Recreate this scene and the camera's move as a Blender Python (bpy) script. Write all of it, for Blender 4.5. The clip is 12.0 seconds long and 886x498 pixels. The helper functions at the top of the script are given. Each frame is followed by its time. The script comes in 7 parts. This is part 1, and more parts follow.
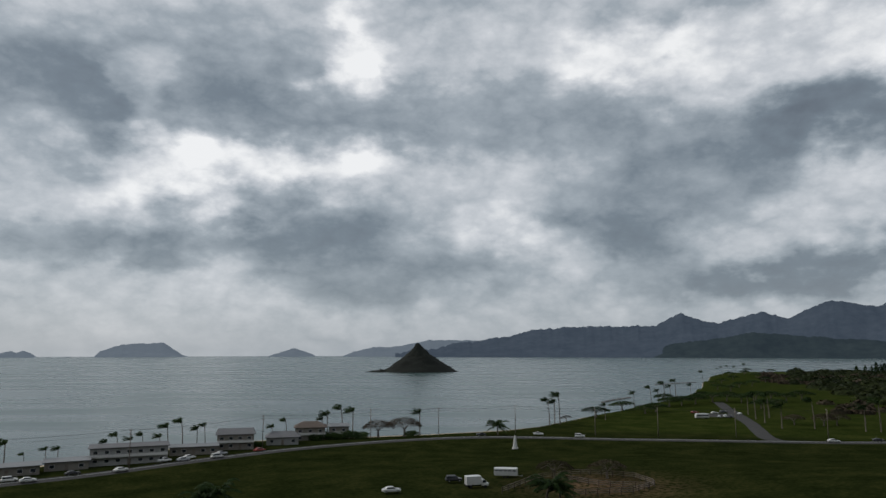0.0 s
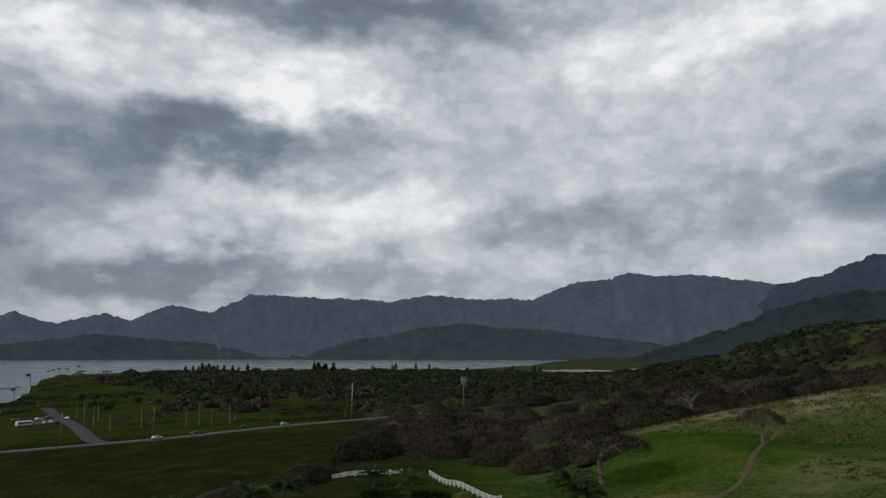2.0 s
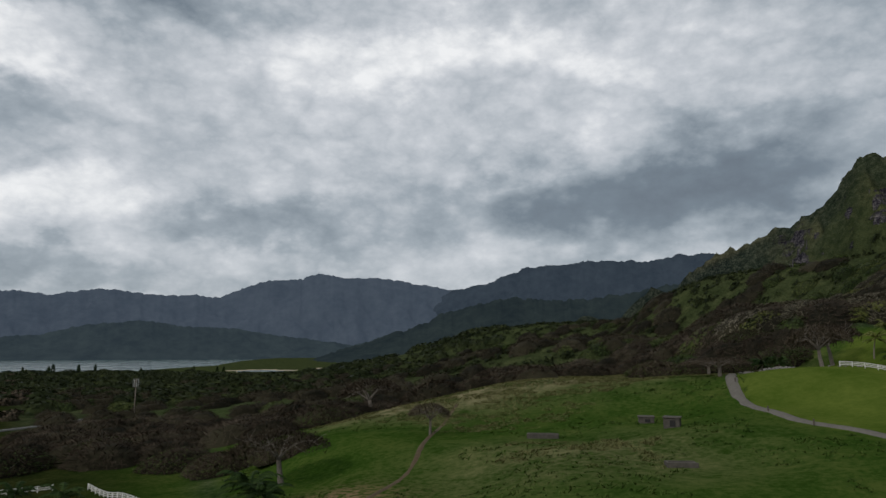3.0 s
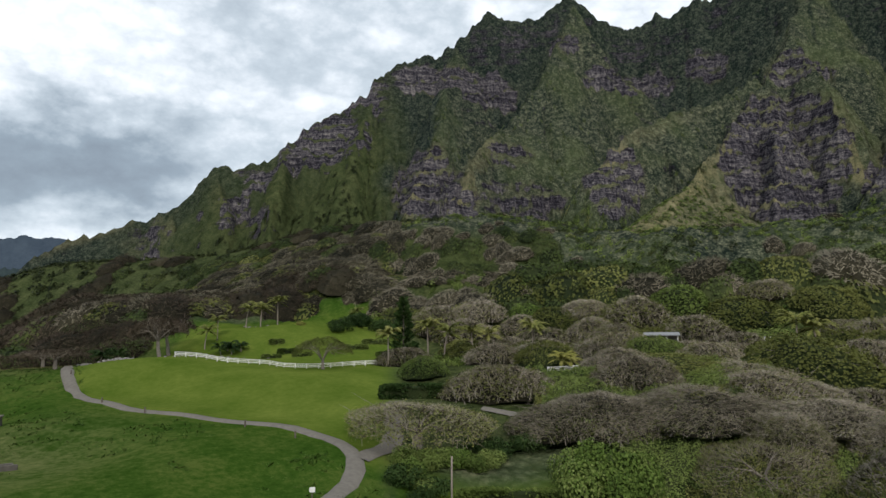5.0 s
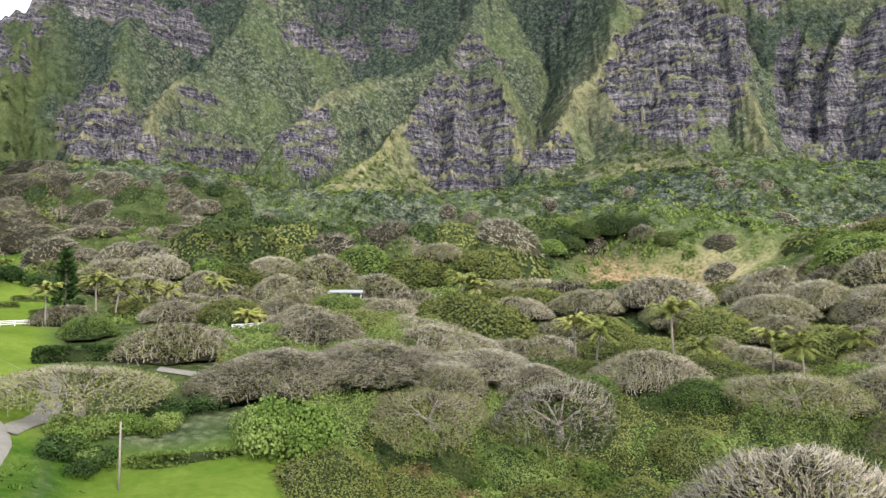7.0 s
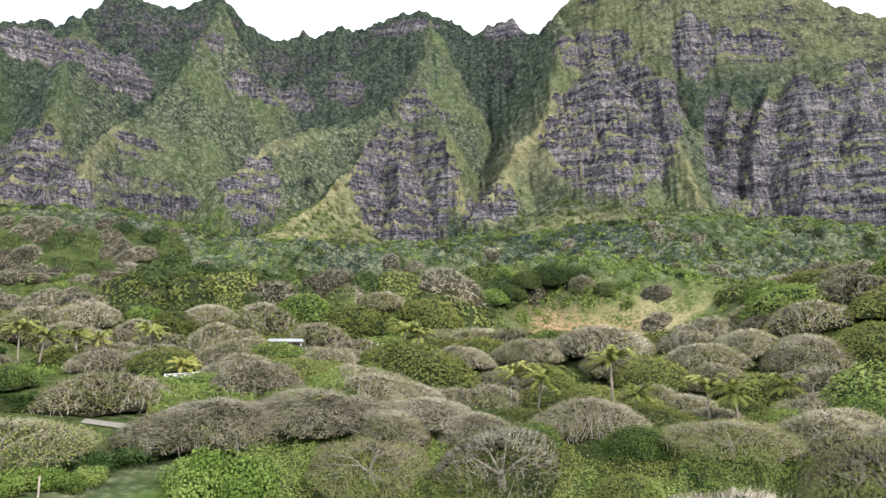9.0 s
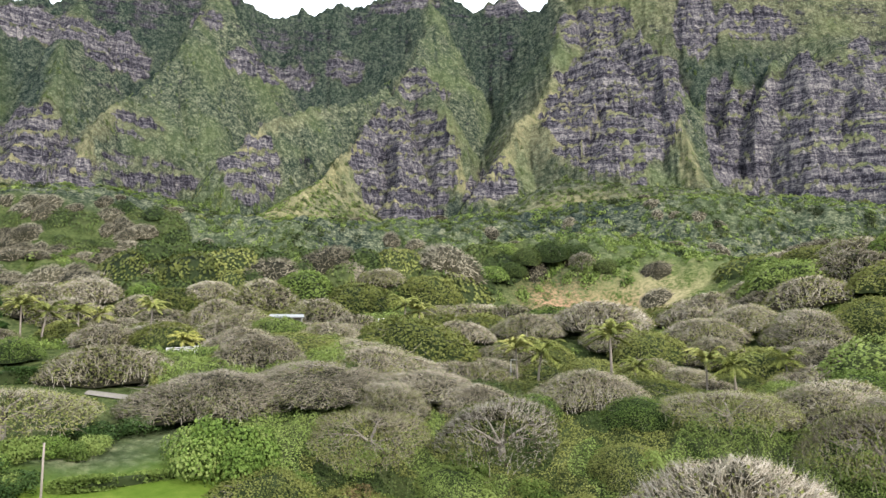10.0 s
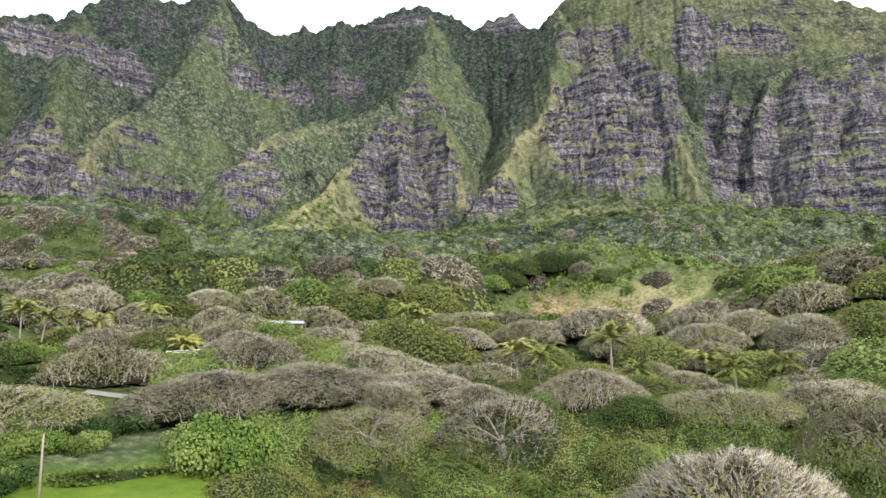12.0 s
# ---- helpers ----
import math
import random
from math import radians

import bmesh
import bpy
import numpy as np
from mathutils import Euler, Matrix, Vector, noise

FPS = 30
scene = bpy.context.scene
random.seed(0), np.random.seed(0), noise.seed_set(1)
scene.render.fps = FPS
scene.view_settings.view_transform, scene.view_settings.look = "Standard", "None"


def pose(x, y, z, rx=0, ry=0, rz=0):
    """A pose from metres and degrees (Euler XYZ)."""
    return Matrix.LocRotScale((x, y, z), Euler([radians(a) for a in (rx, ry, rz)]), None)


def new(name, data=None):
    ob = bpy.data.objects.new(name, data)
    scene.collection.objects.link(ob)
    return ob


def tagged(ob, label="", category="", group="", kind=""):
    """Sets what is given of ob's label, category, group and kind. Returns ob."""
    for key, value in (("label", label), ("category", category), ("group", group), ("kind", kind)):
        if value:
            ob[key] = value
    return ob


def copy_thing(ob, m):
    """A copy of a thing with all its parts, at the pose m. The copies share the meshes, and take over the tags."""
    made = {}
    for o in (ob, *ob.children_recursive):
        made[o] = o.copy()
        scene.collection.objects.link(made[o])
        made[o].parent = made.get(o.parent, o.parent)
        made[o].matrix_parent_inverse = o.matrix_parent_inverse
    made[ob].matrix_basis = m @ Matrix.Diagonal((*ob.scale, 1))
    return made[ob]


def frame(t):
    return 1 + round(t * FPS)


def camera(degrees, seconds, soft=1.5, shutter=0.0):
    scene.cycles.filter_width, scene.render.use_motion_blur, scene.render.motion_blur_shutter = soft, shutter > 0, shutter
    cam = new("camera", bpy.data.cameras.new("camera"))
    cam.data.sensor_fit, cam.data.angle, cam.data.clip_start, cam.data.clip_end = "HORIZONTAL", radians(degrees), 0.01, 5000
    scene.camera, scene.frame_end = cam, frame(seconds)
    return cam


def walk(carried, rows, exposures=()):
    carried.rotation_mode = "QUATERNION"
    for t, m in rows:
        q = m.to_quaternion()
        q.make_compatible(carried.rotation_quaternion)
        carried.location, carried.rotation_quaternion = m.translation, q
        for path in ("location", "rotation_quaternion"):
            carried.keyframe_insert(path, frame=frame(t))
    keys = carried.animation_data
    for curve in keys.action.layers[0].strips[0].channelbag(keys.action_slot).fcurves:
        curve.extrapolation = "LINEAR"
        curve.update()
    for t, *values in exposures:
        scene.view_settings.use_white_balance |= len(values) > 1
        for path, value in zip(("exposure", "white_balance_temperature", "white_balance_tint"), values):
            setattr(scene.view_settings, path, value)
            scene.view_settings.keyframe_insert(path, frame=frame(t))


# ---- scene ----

# A drone hovers over a coastal meadow and turns from the sea to the cliffs, then sinks a little.
# seconds, height, heading (negative: to the right), tilt
FLIGHT = [
    (0, 42.0, 0.15, 8.2),
    (0.5, 42.0, -12.5, 8.3),
    (1, 42.0, -25.03, 8.35),
    (1.5, 42.0, -37.5, 8.34),
    (2, 42.0, -49.95, 8.33),
    (2.5, 42.0, -62.45, 8.33),
    (3, 42.0, -74.9, 8.29),
    (3.5, 42.0, -87.4, 8.17),
    (3.7, 42.0, -92.37, 8.1),
    (5.3, 42.0, -130.92, 7.21),
    (5.4, 42.0, -132.74, 7.24),
    (5.5, 42.0, -134.56, 7.26),
    (5.6, 42.0, -136.29, 4.25),
    (5.7, 42.0, -138.29, 4.9),
    (5.8, 42.0, -140.09, 5.1),
    (5.9, 42.0, -141.89, 5.9),
    (6.0, 42.0, -143.67, 6.3),
    (6.1, 42.0, -145.09, 7.2),
    (6.2, 42.0, -146.29, 7.7),
    (6.3, 42.0, -147.19, 7.7),
    (6.4, 42.0, -147.89, 7.1),
    (6.5, 42.0, -148.37, 7.06),
    (6.6, 42.0, -148.39, 7.3),
    (6.7, 42.0, -148.39, 7.15),
    (6.8, 42.0, -148.49, 6.2),
    (6.9, 42.0, -148.79, 5.7),
    (7.0, 42.0, -149.87, 4.08),
    (7.1, 42.0, -151.69, 4.3),
    (7.2, 42.0, -153.36, 5.59),
    (7.4, 42.0, -154.19, 6.8),
    (7.8, 42.0, -154.49, 7.8),
    (8.8, 41.55, -154.55, 8.17),
    (9, 41.4, -154.55, 8.24),
    (9.5, 40.8, -154.54, 8.15),
    (9.8, 40.44, -154.54, 7.9),
    (9.9, 40.32, -154.54, 7.3),
    (10, 40.2, -154.53, 6.65),
    (10.1, 40.08, -154.53, 8.1),
    (10.2, 39.96, -154.53, 8.12),
    (10.5, 39.6, -154.54, 8.12),
    (11, 38.9, -154.53, 8.14),
    (11.5, 38.2, -154.53, 8.07),
    (12, 37.4, -154.52, 8.06),
]
cam = camera(64.6, 12.0)
walk(cam, [(t, pose(0, 0, z, 90 + tilt, 0, turn)) for t, z, turn, tilt in FLIGHT],
     exposures=[(0, -0.05), (2.0, -0.05), (3.5, 0.0), (4.4, 0.6), (5.3, 1.12), (6.0, 2.15), (7.0, 2.45), (9.0, 2.5), (12, 2.5)])

# ------------------------------------------------------------------ sky and sun
SUN_BEARING, SUN_HEIGHT = -64.0, 37.0

world = bpy.data.worlds.new("sky")
scene.world = world
world.use_nodes = True
wt = world.node_tree
wt.nodes.clear()


def node(tree, kind, **sets):
    n = tree.nodes.new(kind)
    for key, value in sets.items():
        setattr(n, key, value)
    return n


def wire(tree, sock, value):
    if isinstance(value, bpy.types.NodeSocket):
        tree.links.new(value, sock)
    elif value is not None:
        sock.default_value = value


def calc(tree, op, a, b=None, c=None, clamp=False):
    n = node(tree, "ShaderNodeMath", operation=op, use_clamp=clamp)
    for sock, value in zip(n.inputs, (a, b, c)):
        wire(tree, sock, value)
    return n.outputs[0]


def vcalc(tree, op, a, b=None, out=0):
    n = node(tree, "ShaderNodeVectorMath", operation=op)
    wire(tree, n.inputs[0], a)
    wire(tree, n.inputs[1], b)
    return n.outputs[out]


def fbm(tree, vector, scale, detail=5.0, rough=0.55, warp=0.0, out="Fac"):
    n = node(tree, "ShaderNodeTexNoise")
    wire(tree, n.inputs["Vector"], vector)
    n.inputs["Scale"].default_value, n.inputs["Detail"].default_value = scale, detail
    n.inputs["Roughness"].default_value, n.inputs["Distortion"].default_value = rough, warp
    return n.outputs[out]


def ramp(tree, fac, stops):
    n = node(tree, "ShaderNodeValToRGB")
    wire(tree, n.inputs[0], fac)
    els = n.color_ramp.elements
    while len(els) < len(stops):
        els.new(0.5)
    for e, (p, col) in zip(els, stops):
        e.position, e.color = p, (*col, 1) if len(col) == 3 else col
    return n.outputs[0]


def mix(tree, fac, a, b, mode="MIX"):
    n = node(tree, "ShaderNodeMix", data_type="RGBA", blend_type=mode)
    for sock, value in ((n.inputs[0], fac), (n.inputs[6], a), (n.inputs[7], b)):
        if isinstance(value, tuple) and len(value) == 3:
            value = (*value, 1)
        wire(tree, sock, value)
    return n.outputs[2]


# cloud masses of the overcast: bearing, height, half width, half height (degrees), dark below 0 and bright above
CLOUDS = [(-31, 18, 6.4, 4.2, -.8), (-15, 21, 10.8, 3.8, -.9), (2, 19, 8.1, 2.4, -.7), (15, 20, 5.3, 1.9, -.5), (31, 17, 4.4, 2.3, -.7),
          (21, 15, 7.9, 3.1, -.6), (-9, 10, 6.0, 2.3, -.8), (-18, 9, 5.6, 1.8, -.6), (-28, 8, 6.5, 1.6, -.7), (16, 10, 6.7, 2.2, -.8),
          (-5, 6, 9.3, 1.6, -.5), (28, 6, 6.7, 1.6, -.6), (-7, 24, 2.9, 2.9, .9), (-24, 14, 8.4, 2.1, .8), (-12, 15, 7.0, 1.6, .6)]
CLOUDS += [(14, 24, 5.4, 2.0, .5), (27, 12, 5.3, 1.4, .1), (-24, 20, 2.5, 2.0, .6), (5, 9, 2.8, 2.8, .4), (36, 27, 16.8, 1.8, -.8),
           (36, 17, 8.6, 2.2, -.5), (60, 10, 8.2, 1.5, -.4), (33, 6, 16.1, 1.0, -.5), (33, 21, 12.0, 2.2, .5), (41, 11, 11.4, 2.3, .45)]
CLOUDS += [(0, 22, 14, 4, .35), (38, 14, 9, 8, .08), (91, 14, 7, 7, -.25), (48, 19, 22, 6, .12), (84, 21, 22, 6, .35), (62, 9, 18, 5, .2), (20, 23, 18, 5, .1), (86, 12, 11.9, 2.9, -.75), (49, 25, 7.6, 2.4, -.5), (61, 10, 4.7, 1.8, -.2), (73, 24, 15.3, 2.5, .5), (102, 15, 6.9, 2.6, -.3),
           (111, 23, 9.4, 3.1, -.2), (99, 13, 5.8, 2.7, -.4), (107, 21, 8.3, 2.6, .1)]


def build_sky(t):
    way = node(t, "ShaderNodeTexCoord").outputs["Generated"]
    part3 = node(t, "ShaderNodeSeparateXYZ")
    t.links.new(way, part3.inputs[0])
    x, y, z = part3.outputs
    bearing = calc(t, "MULTIPLY", calc(t, "ARCTAN2", x, y), 57.2958)
    height = calc(t, "MULTIPLY", calc(t, "ARCSINE", z), 57.2958)
    spot = node(t, "ShaderNodeCombineXYZ")
    wire(t, spot.inputs[0], bearing)
    wire(t, spot.inputs[1], height)
    body = vcalc(t, "MULTIPLY", way, (1.0, 1.0, 1.7))
    billow = fbm(t, body, 4.0, 5, 0.5, 0.0, "Color")
    off = vcalc(t, "MULTIPLY", vcalc(t, "SUBTRACT", billow, (0.5, 0.5, 0.5)), (22.0, 10.0, 0.0))
    curl = vcalc(t, "SUBTRACT", fbm(t, body, 13.0, 6, 0.55, 0.0, "Color"), (0.5, 0.5, 0.5))
    spot = vcalc(t, "ADD", vcalc(t, "ADD", spot.outputs[0], off), vcalc(t, "MULTIPLY", curl, (10.0, 6.0, 0.0)))
    total = None
    for b, h, w, k, a in CLOUDS:
        v = vcalc(t, "MULTIPLY", vcalc(t, "SUBTRACT", spot, (b, h, 0.0)), (0.85 / w, 0.85 / k, 0.0))
        g = calc(t, "POWER", 0.37, calc(t, "POWER", vcalc(t, "DOT_PRODUCT", v, v, 1), 1.5))
        total = calc(t, "MULTIPLY", g, a) if total is None else calc(t, "MULTIPLY_ADD", g, a, total)
    broad = calc(t, "SUBTRACT", fbm(t, body, 3.0, 7, 0.55), 0.5)
    puff = calc(t, "ABSOLUTE", calc(t, "MULTIPLY_ADD", fbm(t, body, 7.0, 6, 0.52), 2.0, -1.0))
    fine = calc(t, "ABSOLUTE", calc(t, "MULTIPLY_ADD", fbm(t, body, 15.0, 7, 0.58), 2.0, -1.0))
    tone = calc(t, "MULTIPLY_ADD", total, 0.40, 0.745)
    tone = calc(t, "MULTIPLY_ADD", broad, 0.55, tone)
    tone = calc(t, "MULTIPLY_ADD", calc(t, "SUBTRACT", puff, 0.2), 0.42, tone)
    tone = calc(t, "MULTIPLY_ADD", calc(t, "SUBTRACT", fine, 0.2), 0.26, tone)
    cloud = ramp(t, tone, [(0.0, (0.115, 0.135, 0.165)), (0.35, (0.188, 0.230, 0.272)), (0.6, (0.365, 0.414, 0.460)), (0.82, (0.64, 0.67, 0.71)), (1.0, (0.95, 0.96, 0.97))])
    haze = calc(t, "POWER", 0.37, calc(t, "MULTIPLY", calc(t, "ABSOLUTE", height), 0.36))
    cloud = mix(t, calc(t, "MULTIPLY", haze, 0.75), cloud, (0.40, 0.44, 0.48))
    air = node(t, "ShaderNodeTexSky", sky_type="NISHITA", sun_disc=False)
    air.sun_elevation, air.sun_rotation = radians(SUN_HEIGHT), radians(SUN_BEARING)
    blue = mix(t, 1.0, air.outputs[0], (0.06, 0.06, 0.06), "MULTIPLY")
    back = node(t, "ShaderNodeBackground")
    wire(t, back.inputs[0], mix(t, 0.08, cloud, blue))
    back.inputs[1].default_value = 1.0
    t.links.new(back.outputs[0], node(t, "ShaderNodeOutputWorld").inputs[0])


build_sky(wt)

sun_data = bpy.data.lights.new("sun", "SUN")
sun_data.energy, sun_data.angle, sun_data.color = 1.35, radians(10), (1.0, 0.95, 0.88)
sun = new("sun", sun_data)
sun.rotation_euler = Euler((radians(90 - SUN_HEIGHT), 0, radians(180 - SUN_BEARING)))

# ------------------------------------------------------------------ materials
def material(name, rough=0.8, metal=0.0, spec=0.3):
    m = bpy.data.materials.new(name)
    m.use_nodes = True
    t = m.node_tree
    b = t.nodes["Principled BSDF"]
    b.inputs["Roughness"].default_value, b.inputs["Metallic"].default_value = rough, metal
    b.inputs["Specular IOR Level"].default_value = spec
    return m, t, b


def place_of(t):
    return node(t, "ShaderNodeNewGeometry").outputs["Position"]


def bump(t, b, height, strength=0.4, distance=0.1):
    n = node(t, "ShaderNodeBump")
    n.inputs["Strength"].default_value, n.inputs["Distance"].default_value = strength, distance
    wire(t, n.inputs["Height"], height)
    t.links.new(n.outputs[0], b.inputs["Normal"])


def plain(name, col, rough=0.7, metal=0.0, spec=0.3, grain=6.0, vary=0.25):
    """A surface of one colour with grain, patchy wear and fine relief."""
    m, t, b = material(name, rough, metal, spec)
    p = place_of(t)
    n1, n2 = fbm(t, p, grain, 6), fbm(t, p, grain * 0.13, 3)
    f = calc(t, "MULTIPLY_ADD", n1, 0.6, calc(t, "MULTIPLY", n2, 0.4))
    dark, light = tuple(c * (1 - vary) for c in col), tuple(min(1, c * (1 + vary)) for c in col)
    wire(t, b.inputs["Base Color"], ramp(t, f, [(0.3, dark), (0.7, light)]))
    bump(t, b, n1, 0.2, 0.02)
    return m


def foliage(name, dark, mid, light, through_light=0.25, rough=0.6, speckle=1.0):
    """Leaves or twigs: tone from plant to plant, and from leaf to leaf."""
    m, t, b = material(name, rough, 0, 0.04)
    tone = node(t, "ShaderNodeAttribute", attribute_name="tone").outputs["Fac"]
    rnd = node(t, "ShaderNodeObjectInfo").outputs["Random"]
    isl = node(t, "ShaderNodeNewGeometry").outputs["Random Per Island"]
    f = calc(t, "FRACT", calc(t, "ADD", tone, rnd))
    patch = fbm(t, place_of(t), 0.22, 4)
    f = calc(t, "MULTIPLY_ADD", f, 0.5, calc(t, "MULTIPLY_ADD", isl, 0.55 * speckle, calc(t, "MULTIPLY_ADD", patch, 0.9, -0.20 - 0.28 * speckle)))
    sprig = calc(t, "MULTIPLY_ADD", fbm(t, place_of(t), 2.3, 5, 0.75), 0.65, calc(t, "MULTIPLY", fbm(t, place_of(t), 0.6, 4, 0.7), 0.35))
    f = calc(t, "MULTIPLY_ADD", calc(t, "SUBTRACT", sprig, 0.5), 1.4 * speckle, f)
    col = ramp(t, f, [(0.1, dark), (0.5, mid), (0.95, light)])
    wire(t, b.inputs["Base Color"], col)
    bump(t, b, sprig, 0.4, 0.2)
    if through_light:
        tl = node(t, "ShaderNodeBsdfTranslucent")
        wire(t, tl.inputs[0], col)
        ms = node(t, "ShaderNodeMixShader")
        ms.inputs[0].default_value = through_light
        t.links.new(b.outputs[0], ms.inputs[1])
        t.links.new(tl.outputs[0], ms.inputs[2])
        t.links.new(ms.outputs[0], t.nodes["Material Output"].inputs[0])
    return m


def ground_material():
    m, t, b = material("ground_cover", 1.0, 0, 0.0)
    geo = node(t, "ShaderNodeNewGeometry")
    p, nrm = geo.outputs["Position"], geo.outputs["Normal"]
    sep = node(t, "ShaderNodeSeparateXYZ")
    t.links.new(nrm, sep.inputs[0])
    up = sep.outputs[2]
    pos = node(t, "ShaderNodeSeparateXYZ")
    t.links.new(p, pos.inputs[0])
    dry = node(t, "ShaderNodeAttribute", attribute_name="dry").outputs["Fac"]
    lawn = node(t, "ShaderNodeAttribute", attribute_name="lawn").outputs["Fac"]
    coast = node(t, "ShaderNodeAttribute", attribute_name="coast").outputs["Fac"]
    bare = node(t, "ShaderNodeAttribute", attribute_name="bare").outputs["Fac"]
    big, med, fine = fbm(t, p, 0.012, 5), fbm(t, p, 0.09, 6, 0.62), fbm(t, p, 0.9, 6, 0.65)
    tuft = fbm(t, p, 3.5, 4, 0.7)
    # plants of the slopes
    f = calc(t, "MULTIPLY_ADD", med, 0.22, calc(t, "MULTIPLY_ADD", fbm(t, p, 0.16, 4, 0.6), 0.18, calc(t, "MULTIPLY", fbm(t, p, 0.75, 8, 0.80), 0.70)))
    # each shrub is a small mound, with its own tone and painted shade in the gaps
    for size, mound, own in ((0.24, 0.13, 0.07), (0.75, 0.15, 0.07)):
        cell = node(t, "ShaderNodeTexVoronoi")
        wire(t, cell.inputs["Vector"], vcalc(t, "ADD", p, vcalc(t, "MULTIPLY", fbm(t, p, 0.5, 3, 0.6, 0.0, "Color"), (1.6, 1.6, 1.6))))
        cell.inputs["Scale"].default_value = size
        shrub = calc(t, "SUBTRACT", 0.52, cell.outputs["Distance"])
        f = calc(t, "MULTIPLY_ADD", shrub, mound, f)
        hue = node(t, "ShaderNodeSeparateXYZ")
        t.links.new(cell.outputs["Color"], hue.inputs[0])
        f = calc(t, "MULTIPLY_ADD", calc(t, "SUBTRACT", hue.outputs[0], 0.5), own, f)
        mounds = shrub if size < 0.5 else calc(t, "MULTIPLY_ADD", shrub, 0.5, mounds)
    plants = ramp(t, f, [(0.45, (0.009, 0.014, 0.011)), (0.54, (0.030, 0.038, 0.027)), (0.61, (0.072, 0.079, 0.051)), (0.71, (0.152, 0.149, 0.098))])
    # flank and gully shade is painted as a darker green of the plants
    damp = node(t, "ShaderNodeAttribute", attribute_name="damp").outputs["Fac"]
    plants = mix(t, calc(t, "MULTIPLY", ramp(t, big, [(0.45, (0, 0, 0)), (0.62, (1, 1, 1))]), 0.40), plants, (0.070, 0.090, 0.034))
    shaded_plants = ramp(t, f, [(0.46, (0.006, 0.011, 0.010)), (0.545, (0.018, 0.025, 0.021)), (0.66, (0.060, 0.069, 0.050))])
    plants = mix(t, calc(t, "MULTIPLY", damp, 0.9), plants, shaded_plants)
    # meadow and mown lawn
    gf = calc(t, "MULTIPLY_ADD", fine, 0.5, calc(t, "MULTIPLY", med, 0.5))
    meadow = ramp(t, calc(t, "MULTIPLY_ADD", tuft, 0.25, calc(t, "MULTIPLY", gf, 0.8)),
                  [(0.37, (0.012, 0.029, 0.004)), (0.50, (0.026, 0.056, 0.008)), (0.63, (0.060, 0.082, 0.017))])
    # grass of the coastal plain; its backlit dimness is put into the colour
    dim_plain_grass = ramp(t, gf, [(0.36, (0.007, 0.011, 0.003)), (0.50, (0.016, 0.021, 0.006)), (0.64, (0.034, 0.036, 0.011))])
    meadow = mix(t, coast, meadow, dim_plain_grass)
    mown = ramp(t, calc(t, "MULTIPLY_ADD", fine, 0.35, calc(t, "MULTIPLY", med, 0.65)), [(0.35, (0.046, 0.078, 0.010)), (0.65, (0.098, 0.126, 0.023))])
    grass = mix(t, lawn, meadow, mown)
    straw = ramp(t, gf, [(0.36, (0.055, 0.064, 0.022)), (0.5, (0.140, 0.126, 0.066)), (0.65, (0.25, 0.218, 0.125))])
    cover = node(t, "ShaderNodeAttribute", attribute_name="meadow").outputs["Fac"]
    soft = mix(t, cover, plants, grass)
    dmask = calc(t, "MULTIPLY", dry, ramp(t, calc(t, "MULTIPLY_ADD", fine, 0.5, calc(t, "MULTIPLY", med, 0.6)), [(0.38, (0, 0, 0)), (0.55, (1, 1, 1))]))
    soft = mix(t, dmask, soft, straw)
    # ground of the woods and the far lowland is a darker green
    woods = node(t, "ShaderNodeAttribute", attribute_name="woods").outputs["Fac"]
    wood_floor = ramp(t, calc(t, "MULTIPLY_ADD", fine, 0.6, calc(t, "MULTIPLY", med, 0.4)), [(0.36, (0.014, 0.020, 0.007)), (0.5, (0.038, 0.050, 0.018)), (0.66, (0.080, 0.088, 0.034))])
    soft = mix(t, woods, soft, wood_floor)
    soil = ramp(t, gf, [(0.35, (0.13, 0.075, 0.045)), (0.65, (0.25, 0.155, 0.10))])
    soft = mix(t, calc(t, "MULTIPLY", bare, ramp(t, fine, [(0.42, (0, 0, 0)), (0.56, (1, 1, 1))])), soft, soil)
    # layered lava rock
    flat = vcalc(t, "MULTIPLY", p, (0.012, 0.012, 0.16))
    strata = fbm(t, flat, 1.0, 8, 0.68, 0.6)
    flat2 = vcalc(t, "MULTIPLY", p, (0.15, 0.15, 0.60))
    strata2 = fbm(t, flat2, 1.0, 8, 0.74, 0.9)
    crack = vcalc(t, "MULTIPLY", p, (0.34, 0.34, 0.06))
    columns = fbm(t, crack, 1.0, 5, 0.65, 0.8)
    rf = calc(t, "MULTIPLY_ADD", strata2, 0.55, calc(t, "MULTIPLY_ADD", strata, 0.45, calc(t, "MULTIPLY_ADD", columns, 0.42, calc(t, "MULTIPLY_ADD", fine, 0.30, -0.36))))
    rock = ramp(t, rf, [(0.40, (0.010, 0.009, 0.012)), (0.47, (0.028, 0.026, 0.033)), (0.54, (0.076, 0.070, 0.077)), (0.64, (0.190, 0.172, 0.156))])
    steep = calc(t, "MULTIPLY_ADD", calc(t, "SUBTRACT", strata, 0.5), 0.85, up)
    steep = calc(t, "MULTIPLY_ADD", calc(t, "SUBTRACT", med, 0.5), 0.55, steep)
    steep = calc(t, "MULTIPLY_ADD", calc(t, "SUBTRACT", fine, 0.5), 0.30, steep)
    stone = node(t, "ShaderNodeAttribute", attribute_name="stone").outputs["Fac"]
    steep = calc(t, "MULTIPLY_ADD", stone, -0.50, steep)
    steep = calc(t, "MULTIPLY_ADD", calc(t, "SUBTRACT", big, 0.5), 0.5, steep)
